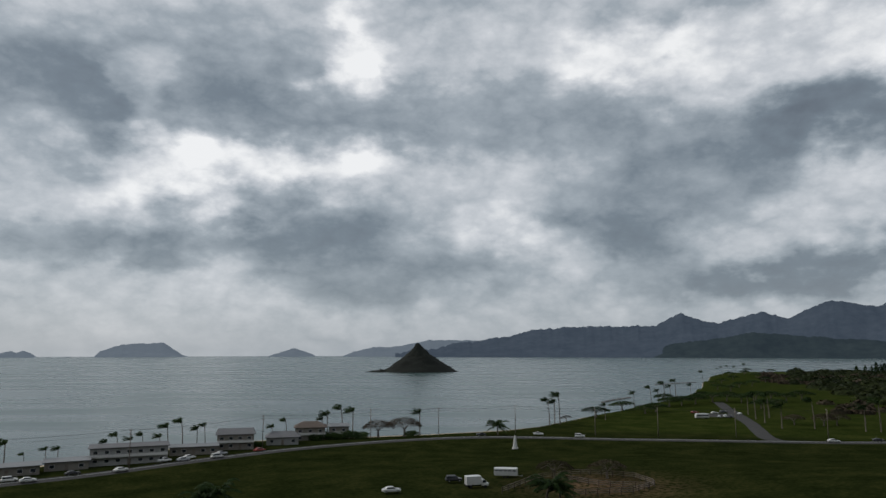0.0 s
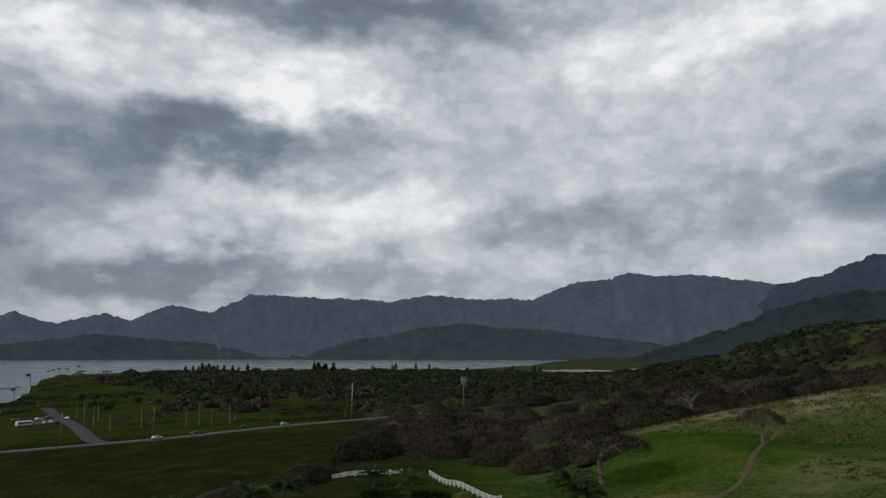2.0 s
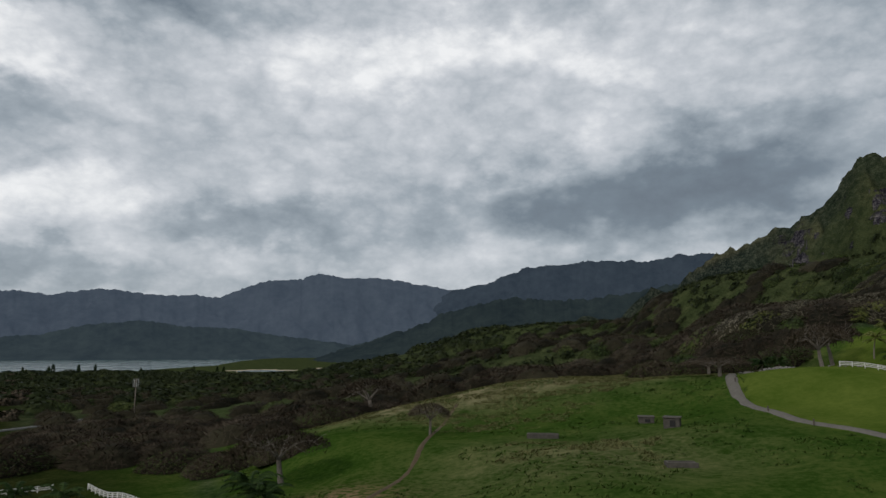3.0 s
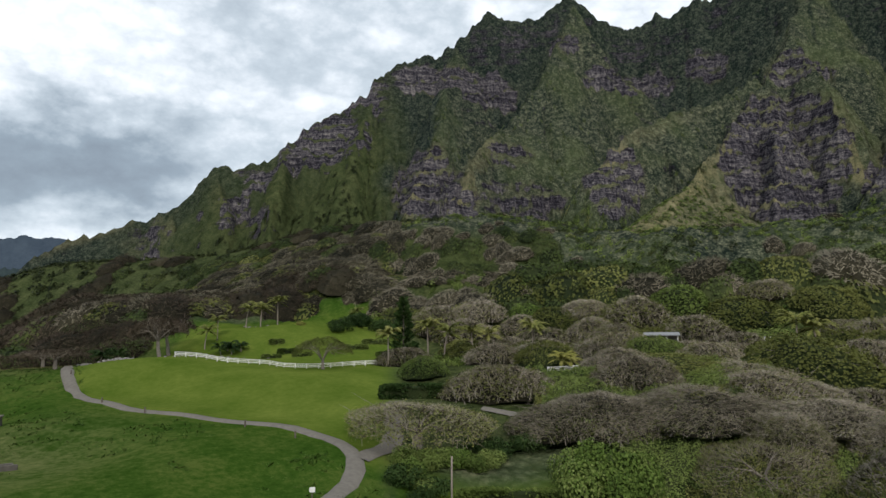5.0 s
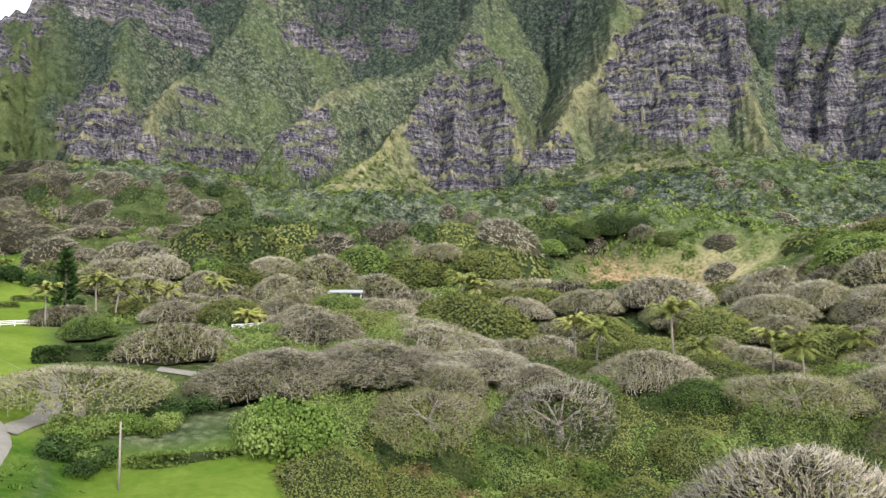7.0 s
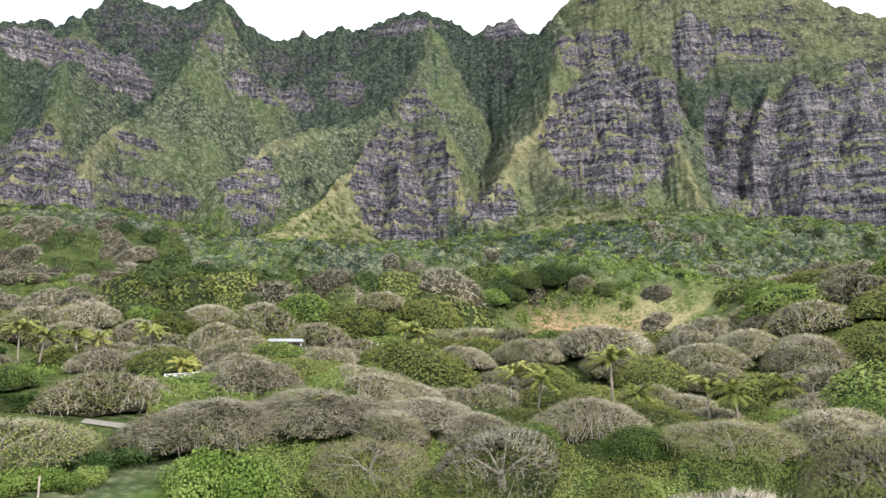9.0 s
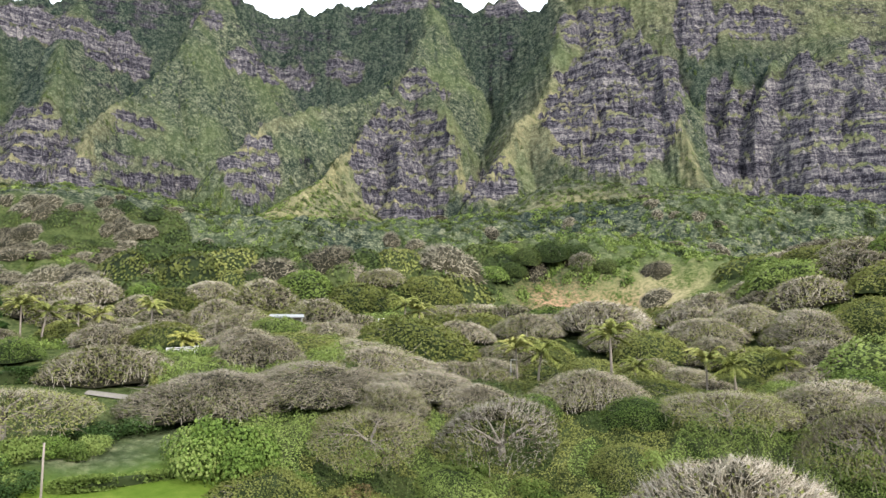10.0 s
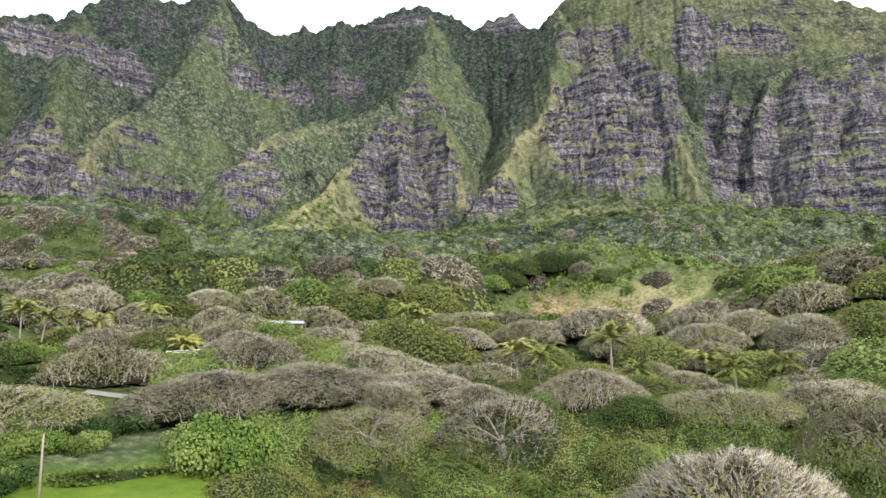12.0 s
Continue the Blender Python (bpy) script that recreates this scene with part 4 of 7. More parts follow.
strip("dirt_track", [(76, 190), (74, 152), (73.3, 135), (72.6, 120), (69.6, 103), (64, 84)], 1.0, M_DIRT, 0.08, "narrow worn dirt track through the meadow", "track", step=2.0)

# ------------------------------------------------------------------ plants
def unit(v):
    return v / np.maximum(np.linalg.norm(v, axis=-1, keepdims=True), 1e-9)


def twigs(p, way, length, width, rng):
    """Thin tapering sticks: one triangle each."""
    side = unit(np.cross(way, rng.normal(size=p.shape)))
    w = (width * 0.5)[:, None] if np.ndim(width) else width * 0.5
    v = np.stack([p - side * w, p + side * w, p + way * length[:, None]], 1).reshape(-1, 3)
    return v, np.arange(len(p) * 3).reshape(-1, 3)


def leaves(p, way, size, rng, wide=0.55):
    """Leaf sprays: a folded kite of two triangles each."""
    side = unit(np.cross(way, rng.normal(size=p.shape)))
    s = size[:, None]
    fold = unit(np.cross(side, way)) * s * 0.15
    v = np.stack([p, p + way * s * 0.55 + side * s * wide - fold, p + way * s, p + way * s * 0.55 - side * s * wide - fold], 1).reshape(-1, 3)
    k = np.arange(len(p))[:, None] * 4
    f = np.stack([k + [0, 1, 2], k + [0, 2, 3]], 1).reshape(-1, 3)
    return v, f


def joined(parts):
    """Verts, faces and material numbers of several pieces as one."""
    vs, fs, ix, n = [], [], [], 0
    for v, f, m in parts:
        vs.append(v)
        fs.append(f + n)
        ix.append(np.full(len(f), m))
        n += len(v)
    return np.concatenate(vs), np.concatenate(fs), np.concatenate(ix)


def tube(points, radii, sides=5):
    """A tapering limb along a line of points."""
    points = np.asarray(points, float)
    tang = unit(np.gradient(points, axis=0))
    ref = np.array([0.31, 0.95, 0.05])
    a = unit(np.cross(tang, ref))
    b = np.cross(tang, a)
    ang = np.linspace(0, 2 * np.pi, sides, endpoint=False)
    ring = np.cos(ang)[None, :, None] * a[:, None] + np.sin(ang)[None, :, None] * b[:, None]
    v = (points[:, None] + ring * np.asarray(radii)[:, None, None]).reshape(-1, 3)
    q = grid_faces(len(points), sides, True)
    return v, np.concatenate([q[:, [0, 1, 2]], q[:, [0, 2, 3]]])


def dome_height(rng, radius, tall, rim, power=2.4, flat=0.62, lumps=0.10):
    """Height over the plan of an umbrella crown, with low lumps, and its outline."""
    ph = rng.uniform(0, 6.28, 6)
    seed = int(rng.integers(1, 9000))

    def edge(a):
        return radius * (1 + 0.10 * np.sin(2 * a + ph[0]) + 0.06 * np.sin(3 * a + ph[1]) + 0.045 * np.sin(7 * a + ph[2]))

    def height(x, y):
        r = np.clip(np.hypot(x, y) / edge(np.arctan2(y, x)), 0, 1)
        lump = (fnoise(x / (0.34 * radius) + 40, y / (0.34 * radius) + 40, 3, seed) - 0.5) * 2
        return tall * (rim + (1 - rim) * (1 - r**power) ** flat + lumps * lump * (1 - 0.5 * r))
    return edge, height


def dome_points(rng, edge, height, n, even=0.45):
    """Places on the crown, with the outward ways and the share of the way to the rim."""
    r, a = rng.random(n) ** even, rng.uniform(0, 2 * np.pi, n)
    x, y = r * edge(a) * np.cos(a), r * edge(a) * np.sin(a)
    e = 0.04 * float(edge(0.0))
    ex = (height(x + e, y) - height(x - e, y)) / (2 * e)
    ey = (height(x, y + e) - height(x, y - e)) / (2 * e)
    return np.stack([x, y, height(x, y)], -1), unit(np.stack([-ex, -ey, np.ones(n)], -1)), r, a


def shell(edge, height, inset, rings=12, sides=40):
    """A dark dome a little inside a crown's outline, added for the shade between its twigs and leaves; with shading
    normals.
    """
    rr, aa = np.meshgrid(np.linspace(0, 1, rings) ** 0.7, np.linspace(0, 2 * np.pi, sides, endpoint=False), indexing="ij")
    rr, aa = rr.ravel(), aa.ravel()
    x, y = rr * edge(aa) * np.cos(aa), rr * edge(aa) * np.sin(aa)
    e = 0.05 * float(edge(0.0))
    ex, ey = (height(x + e, y) - height(x - e, y)) / (2 * e), (height(x, y + e) - height(x, y - e)) / (2 * e)
    out = unit(np.stack([-ex, -ey, np.ones(len(x))], -1))
    q = grid_faces(rings, sides, True)
    return np.stack([x, y, height(x, y)], -1) - out * inset, np.concatenate([q[:, [0, 1, 2]], q[:, [0, 2, 3]]]), out


def laid(p, way, out, size, wide, rng, jitter=0.3):
    """Leaf or twig sprays that lie along the crown and face outwards; with shading normals."""
    o = unit(out + rng.normal(0, jitter, p.shape))
    side = unit(np.cross(o, way)) * (size * wide)[:, None] if np.ndim(wide) == 0 else unit(np.cross(o, way)) * wide[:, None]
    s = size[:, None]
    v = np.stack([p, p + way * s * 0.55 + side, p + way * s, p + way * s * 0.55 - side], 1).reshape(-1, 3)
    k = np.arange(len(p))[:, None] * 4
    return v, np.stack([k + [0, 1, 2], k + [0, 2, 3]], 1).reshape(-1, 3), np.repeat(o, 4, 0)


def slivers(p, way, out, length, width, rng, jitter=0.3):
    """Thin twigs, one tapering triangle each; with shading normals."""
    o = unit(out + rng.normal(0, jitter, p.shape))
    side = unit(np.cross(o, way)) * width * 0.5
    v = np.stack([p - side, p + side, p + way * length[:, None]], 1).reshape(-1, 3)
    return v, np.arange(len(p) * 3).reshape(-1, 3), np.repeat(o, 3, 0)


def joined_n(parts):
    v, f, ix = joined([(v, f, m) for v, f, _, m in parts])
    return v, f, ix, np.concatenate([n for _, _, n, _ in parts])


def limbs(rng, radius, stem, base_r, height, fans=6, forks=3, finest=3):
    """Forking limbs that spread from the stem to the underside of an umbrella crown."""
    parts = []
    for k in range(fans):
        a = 2 * np.pi * (k + rng.uniform(-0.3, 0.3)) / fans
        reach = radius * rng.uniform(0.45, 0.62)
        ex, ey = np.cos(a) * reach, np.sin(a) * reach
        end = np.array([ex, ey, stem + (float(height(np.array(ex), np.array(ey))) - stem) * rng.uniform(0.72, 0.86)])
        mid = np.array([ex * 0.45, ey * 0.45, stem + (end[2] - stem) * 0.62]) + rng.normal(0, radius * 0.03, 3)
        parts.append((*tube([(0, 0, stem * 0.8), mid, end], [base_r * 0.55, base_r * 0.36, base_r * 0.16]), 0))
        for j in range(forks):
            b = a + rng.uniform(-0.6, 0.6)
            far = radius * rng.uniform(0.72, 0.95)
            root = mid + (end - mid) * rng.uniform(0.15, 0.8)
            tx, ty = np.cos(b) * far, np.sin(b) * far
            tip = np.array([tx, ty, float(height(np.array(tx), np.array(ty))) - 0.1])
            knee = (root + tip) / 2 + np.array([0, 0, -0.15]) + rng.normal(0, radius * 0.03, 3)
            parts.append((*tube([root, knee, tip], [base_r * 0.22, base_r * 0.15, base_r * 0.05], 4), 0))
            for _ in range(finest):
                r0 = root + (tip - root) * rng.uniform(0.3, 0.95)
                t2 = r0 + np.array([*(rng.normal(0, radius * 0.13, 2)), abs(rng.normal(0.9, 0.4))])
                parts.append((*tube([r0, (r0 + t2) / 2 + rng.normal(0, 0.15, 3), t2], [base_r * 0.10, base_r * 0.07, base_r * 0.03], 3), 0))
    return joined(parts)


def umbrella_meshes(seed, radius, tall, stem, kind, density, mats, lift=0.0, sparse=False):
    """Forked trunk and crown of one spreading umbrella tree. kind: bare, mixed or leafy."""
    rng = np.random.default_rng(seed)
    leafy = kind == "leafy"
    rim = 0.34 if sparse else 0.14
    edge, height = dome_height(rng, radius, tall, rim, 2.0, 0.70, 0.16 if leafy else 0.17)
    coarse = (2.2 / density) ** 0.5
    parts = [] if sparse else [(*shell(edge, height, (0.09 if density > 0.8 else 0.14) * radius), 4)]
    green_side = rng.uniform(0, 6.28)
    share = {"bare": 0.42, "mixed": 0.95, "leafy": 1.0}[kind]
    if not leafy:
        n = int(6000 * density**0.8 * (0.4 if sparse else 1))
        p, out, r, a = dome_points(rng, edge, height, n, 0.38)
        # twigs fan out from the middle, rising through the surface
        way = unit(np.stack([np.cos(a), np.sin(a), 0 * a], -1) * (0.25 + 0.6 * r)[:, None] + out * 0.75 + rng.normal(0, 0.38, p.shape))
        ln = radius * (0.045 + 0.07 * rng.random(n))
        parts.append((*slivers(p - way * ln[:, None] * 0.65, way, out, ln, radius * 0.0058 * coarse, rng, 0.35), 0))
        k = rng.random(n) < 0.10
        # pale branches that climb the sides of the crown
        climb = unit(np.stack([np.cos(a[k]), np.sin(a[k]), 0 * r[k]], -1) * (0.9 - 0.8 * r[k])[:, None] + np.array([0, 0, 1.0]) * (0.1 + r[k])[:, None] + rng.normal(0, 0.3, p[k].shape))
        parts.append((*slivers(p[k] - climb * ln[k, None] * 1.2, climb, out[k], ln[k] * 2.2, radius * 0.0075 * coarse, rng, 0.3), 2))
    # leaf sprays, thicker towards one side and the rim
    n = int((4200 if leafy else 2600) * density**0.8)
    p, out, r, a = dome_points(rng, edge, height, n, 0.38)
    if not leafy:
        k = rng.random(n) < share * (0.55 + 0.9 * (np.cos(a - green_side) > 0.2) * r + 0.5 * (r > 0.85))
        p, out, r, a = p[k], out[k], r[k], a[k]
    way = unit(np.stack([np.cos(a), np.sin(a), -0.1 + 0 * a], -1) + rng.normal(0, 0.6, p.shape))
    size = radius * (0.017 + 0.015 * rng.random(len(p))) * coarse
    parts.append((*laid(p + rng.normal(0, 0.018 * radius, p.shape), way, out, size, 0.42, rng, 0.45 if leafy else 0.3), 1))
    # a loose inner layer; bare twigs in it are darkened for the shade inside
    n = int((900 if leafy else 1300) * density**0.5 * (0.25 if sparse else 1))
    p, out, r, a = dome_points(rng, edge, height, n, 0.42)
    way = unit(np.stack([np.cos(a), np.sin(a), 0 * a], -1) + rng.normal(0, 0.5, p.shape))
    if leafy:
        parts.append((*laid(p - out * radius * 0.04, way, out, radius * (0.03 + 0.02 * rng.random(n)) * coarse, 0.42, rng, 0.3), 1))
    else:
        ln = radius * (0.12 + 0.10 * rng.random(n))
        parts.append((*slivers(p - out * radius * 0.04 - way * ln[:, None] * 0.5, way, out, ln, radius * 0.015 * coarse**0.6, rng, 0.2), 3))
    v, f, ix, nr = joined_n(parts)
    v[:, 2] += lift
    crown = raw_mesh("crown", v, f, mats, ix, True, None, nr)
    bend = rng.normal(0, 0.12, (4, 2))
    pts = [(0, 0, -1.2), (*bend[0], (stem + lift) * 0.3), (*bend[1], (stem + lift) * 0.65), (0, 0, (stem + lift) * 0.95)]
    r0 = 0.05 * radius + 0.12
    spread = limbs(rng, radius, stem, 0.03 * radius + 0.10, height, 6, 3, 3 if density > 0.8 else 0)
    spread[0][:, 2] += lift
    v, f, ix = joined([(*tube(pts, [r0 * 1.5, r0 * 1.05, r0 * 0.9, r0 * 0.8], 8), 0), spread[:2] + (0,)])
    return raw_mesh("trunk", v, f, [M_BARK]), crown


def assemble(name, label, category, pieces, group=""):
    """A thing at the origin: an empty with one part for each (name, mesh, label)."""
    top = new(name)
    top.empty_display_size = 0.5
    tagged(top, label, category, group)
    for pname, me, plabel in pieces:
        ob = new(pname, me)
        ob.parent = top
        if plabel:
            tagged(ob, plabel)
    return top


def put(ob, b, d, turn, size, first, sink=0.15, follow=0.0):
    """Stand a kind of plant at bearing and distance: the first use moves the built one, later ones are copies. follow: how far it leans with the slope."""
    x, y = pol(b, d)
    s = size if isinstance(size, tuple) else (size, size, size)
    up = Vector((0, 0, 1))
    if follow:
        zs = land(np.array([x - 6, x + 6, x, x]), np.array([y, y, y - 6, y + 6]))
        up = Vector((-(zs[1] - zs[0]) / 12 * follow, -(zs[3] - zs[2]) / 12 * follow, 1)).normalized()
    q = up.to_track_quat("Z", "Y").to_matrix().to_4x4() @ pose(0, 0, 0, 0, 0, math.degrees(turn))
    at = Matrix.Translation((x, y, gz(x, y) - sink * (4 * s[2] if follow else 1))) @ q
    if first:
        ob.matrix_basis = at @ Matrix.Diagonal((*s, 1))
        return ob
    return copy_thing(ob, at @ Matrix.Diagonal((s[0] / ob.scale[0], s[1] / ob.scale[1], s[2] / ob.scale[2], 1)))


class Kind:
    """A kind of plant, built once and stood many times."""

    def __init__(self, build, follow=0.0):
        self.build, self.thing, self.rng, self.follow = build, None, random.Random(len(build()[0]) * 7 + 3), follow

    def stand(self, b, d, size, turn=None, label=""):
        first = self.thing is None
        if first:
            name, text, category, pieces, group = self.build()
            self.thing = assemble(name, text, category, pieces(), group)
        ob = put(self.thing, b, d, self.rng.uniform(0, 6.28) if turn is None else turn, size, first, 0.15, self.follow)
        if label:
            tagged(ob, label)
        return ob


def umbrella_kind(seed, kind, density, tall=0.74, stem=0.10, leaf=None, label="", twig=None, lift=0.0, sparse=False):
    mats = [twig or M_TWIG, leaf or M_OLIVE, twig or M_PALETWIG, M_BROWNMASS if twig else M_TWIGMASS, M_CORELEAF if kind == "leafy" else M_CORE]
    text = label or {"bare": "spreading umbrella tree with bare grey-brown twigs", "mixed": "spreading umbrella tree with grey twigs and sparse olive leaves", "leafy": "spreading umbrella tree with olive-green leaves"}[kind]

    def build():
        def pieces():
            tr, cr = umbrella_meshes(seed, 10.0, 10 * tall, 10 * stem, kind, density, mats, 10 * lift, bool(lift) or sparse)
            return [("trunk", tr, ""), ("crown", cr, "")]
        return "umbrella_tree", text, "tree", pieces, "umbrella trees of the slope"
    return Kind(build, 0.5)


class Tiers:
    """One look at three levels of detail: fine on the near slope, coarse further off."""

    def __init__(self, fine, half, coarse):
        self.fine, self.half, self.coarse = fine, half, coarse

    def stand(self, b, d, size):
        return (self.fine if d < 125 else self.half if d < 180 else self.coarse).stand(b, d, size)


def tiers(seed, kind, *more):
    return Tiers(umbrella_kind(seed, kind, 2.2 if kind != "leafy" else 1.5, *more), umbrella_kind(seed + 200, kind, 1.0 if kind != "leafy" else 0.8, *more), umbrella_kind(seed + 100, kind, 0.5 if kind != "leafy" else 0.4, *more))


BARE = [tiers(s, "bare") for s in (11, 12, 13)]
MIXED = [tiers(s, "mixed") for s in (21, 22, 23)]
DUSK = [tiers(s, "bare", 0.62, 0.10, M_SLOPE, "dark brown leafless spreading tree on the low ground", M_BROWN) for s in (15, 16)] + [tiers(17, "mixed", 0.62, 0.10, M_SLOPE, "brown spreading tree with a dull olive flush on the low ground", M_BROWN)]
LEAFY = [tiers(s, "leafy") for s in (31, 32)]
GREENTREE = [tiers(s, "leafy", 0.95, 0.10, M_GREEN, "rounded tree with fresh green leaves") for s in (41, 42)]
LIMETREE = [tiers(s, "leafy", 0.8, 0.10, M_LIME, "small tree with pale lime-green leaf clusters") for s in (45,)]
BARE_UP = [umbrella_kind(s, "bare", 1.0, 0.44, 0.06, M_BROWN, "open umbrella tree with bare brown branches and a leaning trunk", M_BROWN, 0.36) for s in (58, 59)]
GREEN_UP = [umbrella_kind(57, "leafy", 2.5, 0.62, 0.06, M_OLIVE, "rounded shade tree with green leaves on the lawn", None, 0.22)]
DARK = [tiers(47, "leafy", 0.95, 0.10, M_SLOPE, "tall dense tree with dark green leaves")]
OPEN = [umbrella_kind(53, "mixed", 2.2, 0.46, 0.08, None, "wide umbrella tree with an open crown over forking grey limbs", M_TWIGFAR, 0.24)]
GHOST = [umbrella_kind(51, "bare", 1.2, 0.50, 0.08, None, "leafless tree with pale bleached branches", M_PALETWIG, 0.2, True)]


def bush_meshes(seed, n=900, squash=0.75, size=0.16):
    rng = np.random.default_rng(seed)
    c = unit(rng.normal(size=(16, 3))) * np.array([0.62, 0.62, 0.40 * squash]) + np.array([0, 0, 0.42 * squash])
    i = rng.integers(0, 16, n)
    d = unit(rng.normal(size=(n, 3)) + [0, 0, 0.35])
    p = c[i] + d * (0.40 * (0.8 + 0.3 * rng.random(n)))[:, None] * np.array([1, 1, squash])
    p[:, 2] = np.maximum(p[:, 2], 0.02)
    out = unit(d + 0.6 * unit(p * np.array([1, 1, 1.2])))
    way = unit(np.cross(out, rng.normal(size=(n, 3))) + [0, 0, -0.25])
    return laid(p - way * size * 0.5, way, out, size * (0.7 + 0.6 * rng.random(n)), 0.5, rng, 0.45)


def bush_kind(name, seed, mat, label, n=2500, squash=0.75, size=0.078, category="shrub", group=""):
    def build():
        def pieces():
            v, f, nr = bush_meshes(seed, n, squash, size)
            st, sf = tube([(0, 0, -0.15), (0.03, 0.02, 0.2), (0.0, 0.05, 0.5 * squash)], [0.07, 0.05, 0.03], 5)
            return [("stem", raw_mesh("stem", st, sf, [M_DARKBARK]), ""), ("foliage", raw_mesh("foliage", v, f, [mat], None, True, None, nr), "")]
        return name, label, category, pieces, group
    return Kind(build)


SHRUB_GREEN = [bush_kind("shrub", s, M_GREEN, "dense leafy shrub, fresh green") for s in (61, 62)]
SHRUB_DEEP = [bush_kind("shrub", s, M_DEEP, "dense leafy shrub, dark green") for s in (63, 64)]
SHRUB_LIME = [bush_kind("shrub", 65, M_LIME, "shrub draped with bright lime-green vines")]
SHRUB_OLIVE = [bush_kind("shrub", 67, M_OLIVE, "dense olive-green shrub below the trees")]
SHRUB_RUST = [bush_kind("shrub", 68, M_RUST, "leafy shrub with reddish-brown tips")]
SHRUB_GOLD = [bush_kind("shrub", 66, M_GOLD, "rounded shrub with golden-yellow leaves")]


def palm_kind(seed, tall, wind, label, dead=0.15, mat=None, fine=22):
    def build():
        def pieces():
            rng = np.random.default_rng(seed)
            swept = wind < -0.5
            bend = rng.uniform(-0.6, 0.6, 2)
            hs = np.linspace(-0.5, tall, 8)
            u = np.clip(hs / tall, 0, 1)
            pts = np.stack([bend[0] * u**2 + wind * 0.6 * u**2, bend[1] * u**2, hs], -1)
            tv, tf = tube(pts, np.interp(u, [0, 0.1, 1], [0.30, 0.20, 0.14]), 7)
            top, parts = pts[-1], []
            for k in range(22):
                a = 2 * np.pi * k / 11 + rng.uniform(-0.2, 0.2)
                up = rng.uniform(-0.1, 1.2) if swept else rng.uniform(-0.35, 1.6)
                ln = rng.uniform(3.4, 4.6) if swept else rng.uniform(3.9, 5.2)
                s = np.linspace(0, 1, 9)
                way = np.array([np.cos(a) * (0.7 if swept else 1.0) + wind * 0.9, np.sin(a) * (0.75 if swept else 1.0), 0])
                way = way / max(0.5, np.linalg.norm(way))
                rad = ln * (s - 0.18 * s**2)
                z = up * ln * (s - 0.55 * s**2) * 0.9 - (0.55 + 0.35 * wind) * ln * 0.42 * s**2.4
                sp = top + np.stack([way[0] * rad, way[1] * rad, z], -1)
                side = np.array([-way[1], way[0], 0])
                side = side / np.linalg.norm(side)
                rv, rf = tube(sp, np.interp(s, [0, 1], [0.05, 0.012]), 3)
                parts.append((rv, rf, 0))
                m = fine
                q = np.linspace(0.10, 0.99, m)
                base = np.stack([np.interp(q, s, sp[:, j]) for j in range(3)], -1)
                tan = unit(np.stack([np.interp(q, s, np.gradient(sp[:, j])) for j in range(3)], -1))
                for sg in (-1, 1):
                    lf = (0.95 * np.sin(np.pi * np.clip(q * 0.85 + 0.15, 0, 1)) ** 0.7 + 0.12)
                    w = unit(tan * 0.75 + sg * side * 0.8 + np.array([0, 0, -0.45]) + rng.normal(0, 0.1, (m, 3)))
                    wd = tan * 0.13
                    v = np.stack([base - wd, base + wd, base + w * lf[:, None]], 1).reshape(-1, 3)
                    parts.append((v, np.arange(m * 3).reshape(-1, 3), 0))
            v, f, ix = joined(parts)
            return [("trunk", raw_mesh("trunk", tv, tf, [M_POLE], None, True), ""), ("crown", raw_mesh("crown", v, f, [mat or M_PALM], ix), "")]
        return "coconut_palm", label, "palm tree", pieces, "palms"
    return Kind(build)


PALMS = [palm_kind(71, 8.0, 0.15, "tall coconut palm with arching green fronds"), palm_kind(72, 6.5, 0.2, "coconut palm with arching green fronds")]
# coast palms get darker leaves, which stand for their backlit crowns
COAST_PALMS = [palm_kind(73, 9.5, -0.9, "slender coconut palm bent by the sea wind", 0.1, M_DEEP, 9), palm_kind(74, 8.0, -0.8, "slender coconut palm bent by the sea wind", 0.1, M_DEEP, 9)]
LOW_PALMS = [palm_kind(75, 2.6, 0.0, "low young palm with dark arching fronds", 0.1, M_DEEP)]
GOLD_PALMS = [palm_kind(76, 3.2, 0.0, "palm with yellow-green drooping fronds", 0.4, M_GOLD)]


def cone_kind(seed, name, label, mat, radius, tall, layers):
    def build():
        def pieces():
            rng = np.random.default_rng(seed)
            parts = []
            n = 650
            h = rng.random(n) ** 1.25
            r = radius * (1 - h) ** 0.75 * (0.55 + 0.5 * rng.random(n)) * (0.8 + 0.3 * np.sin(h * layers * 6.28))
            a = rng.uniform(0, 6.28, n)
            p = np.stack([r * np.cos(a), r * np.sin(a), 0.1 * tall + h * 0.9 * tall], -1)
            w = unit(np.stack([np.cos(a), np.sin(a), rng.normal(0.35, 0.3, n)], -1))
            v, f = leaves(p - w * 0.3, w, 0.2 * radius + 0.3 * radius * rng.random(n), rng, 0.35)
            tv, tf = tube([(0, 0, -0.5), (0, 0, tall * 0.5), (0, 0, tall * 0.95)], [0.28, 0.16, 0.04], 6)
            return [("trunk", raw_mesh("trunk", tv, tf, [M_DARKBARK], None, True), ""), ("crown", raw_mesh("crown", v, f, [mat]), "")]
        return name, label, "tree", pieces, ""
    return Kind(build)


PINE = cone_kind(81, "conifer", "tall dark-green conifer with tiered branches", M_DEEP, 3.6, 13.5, 6)
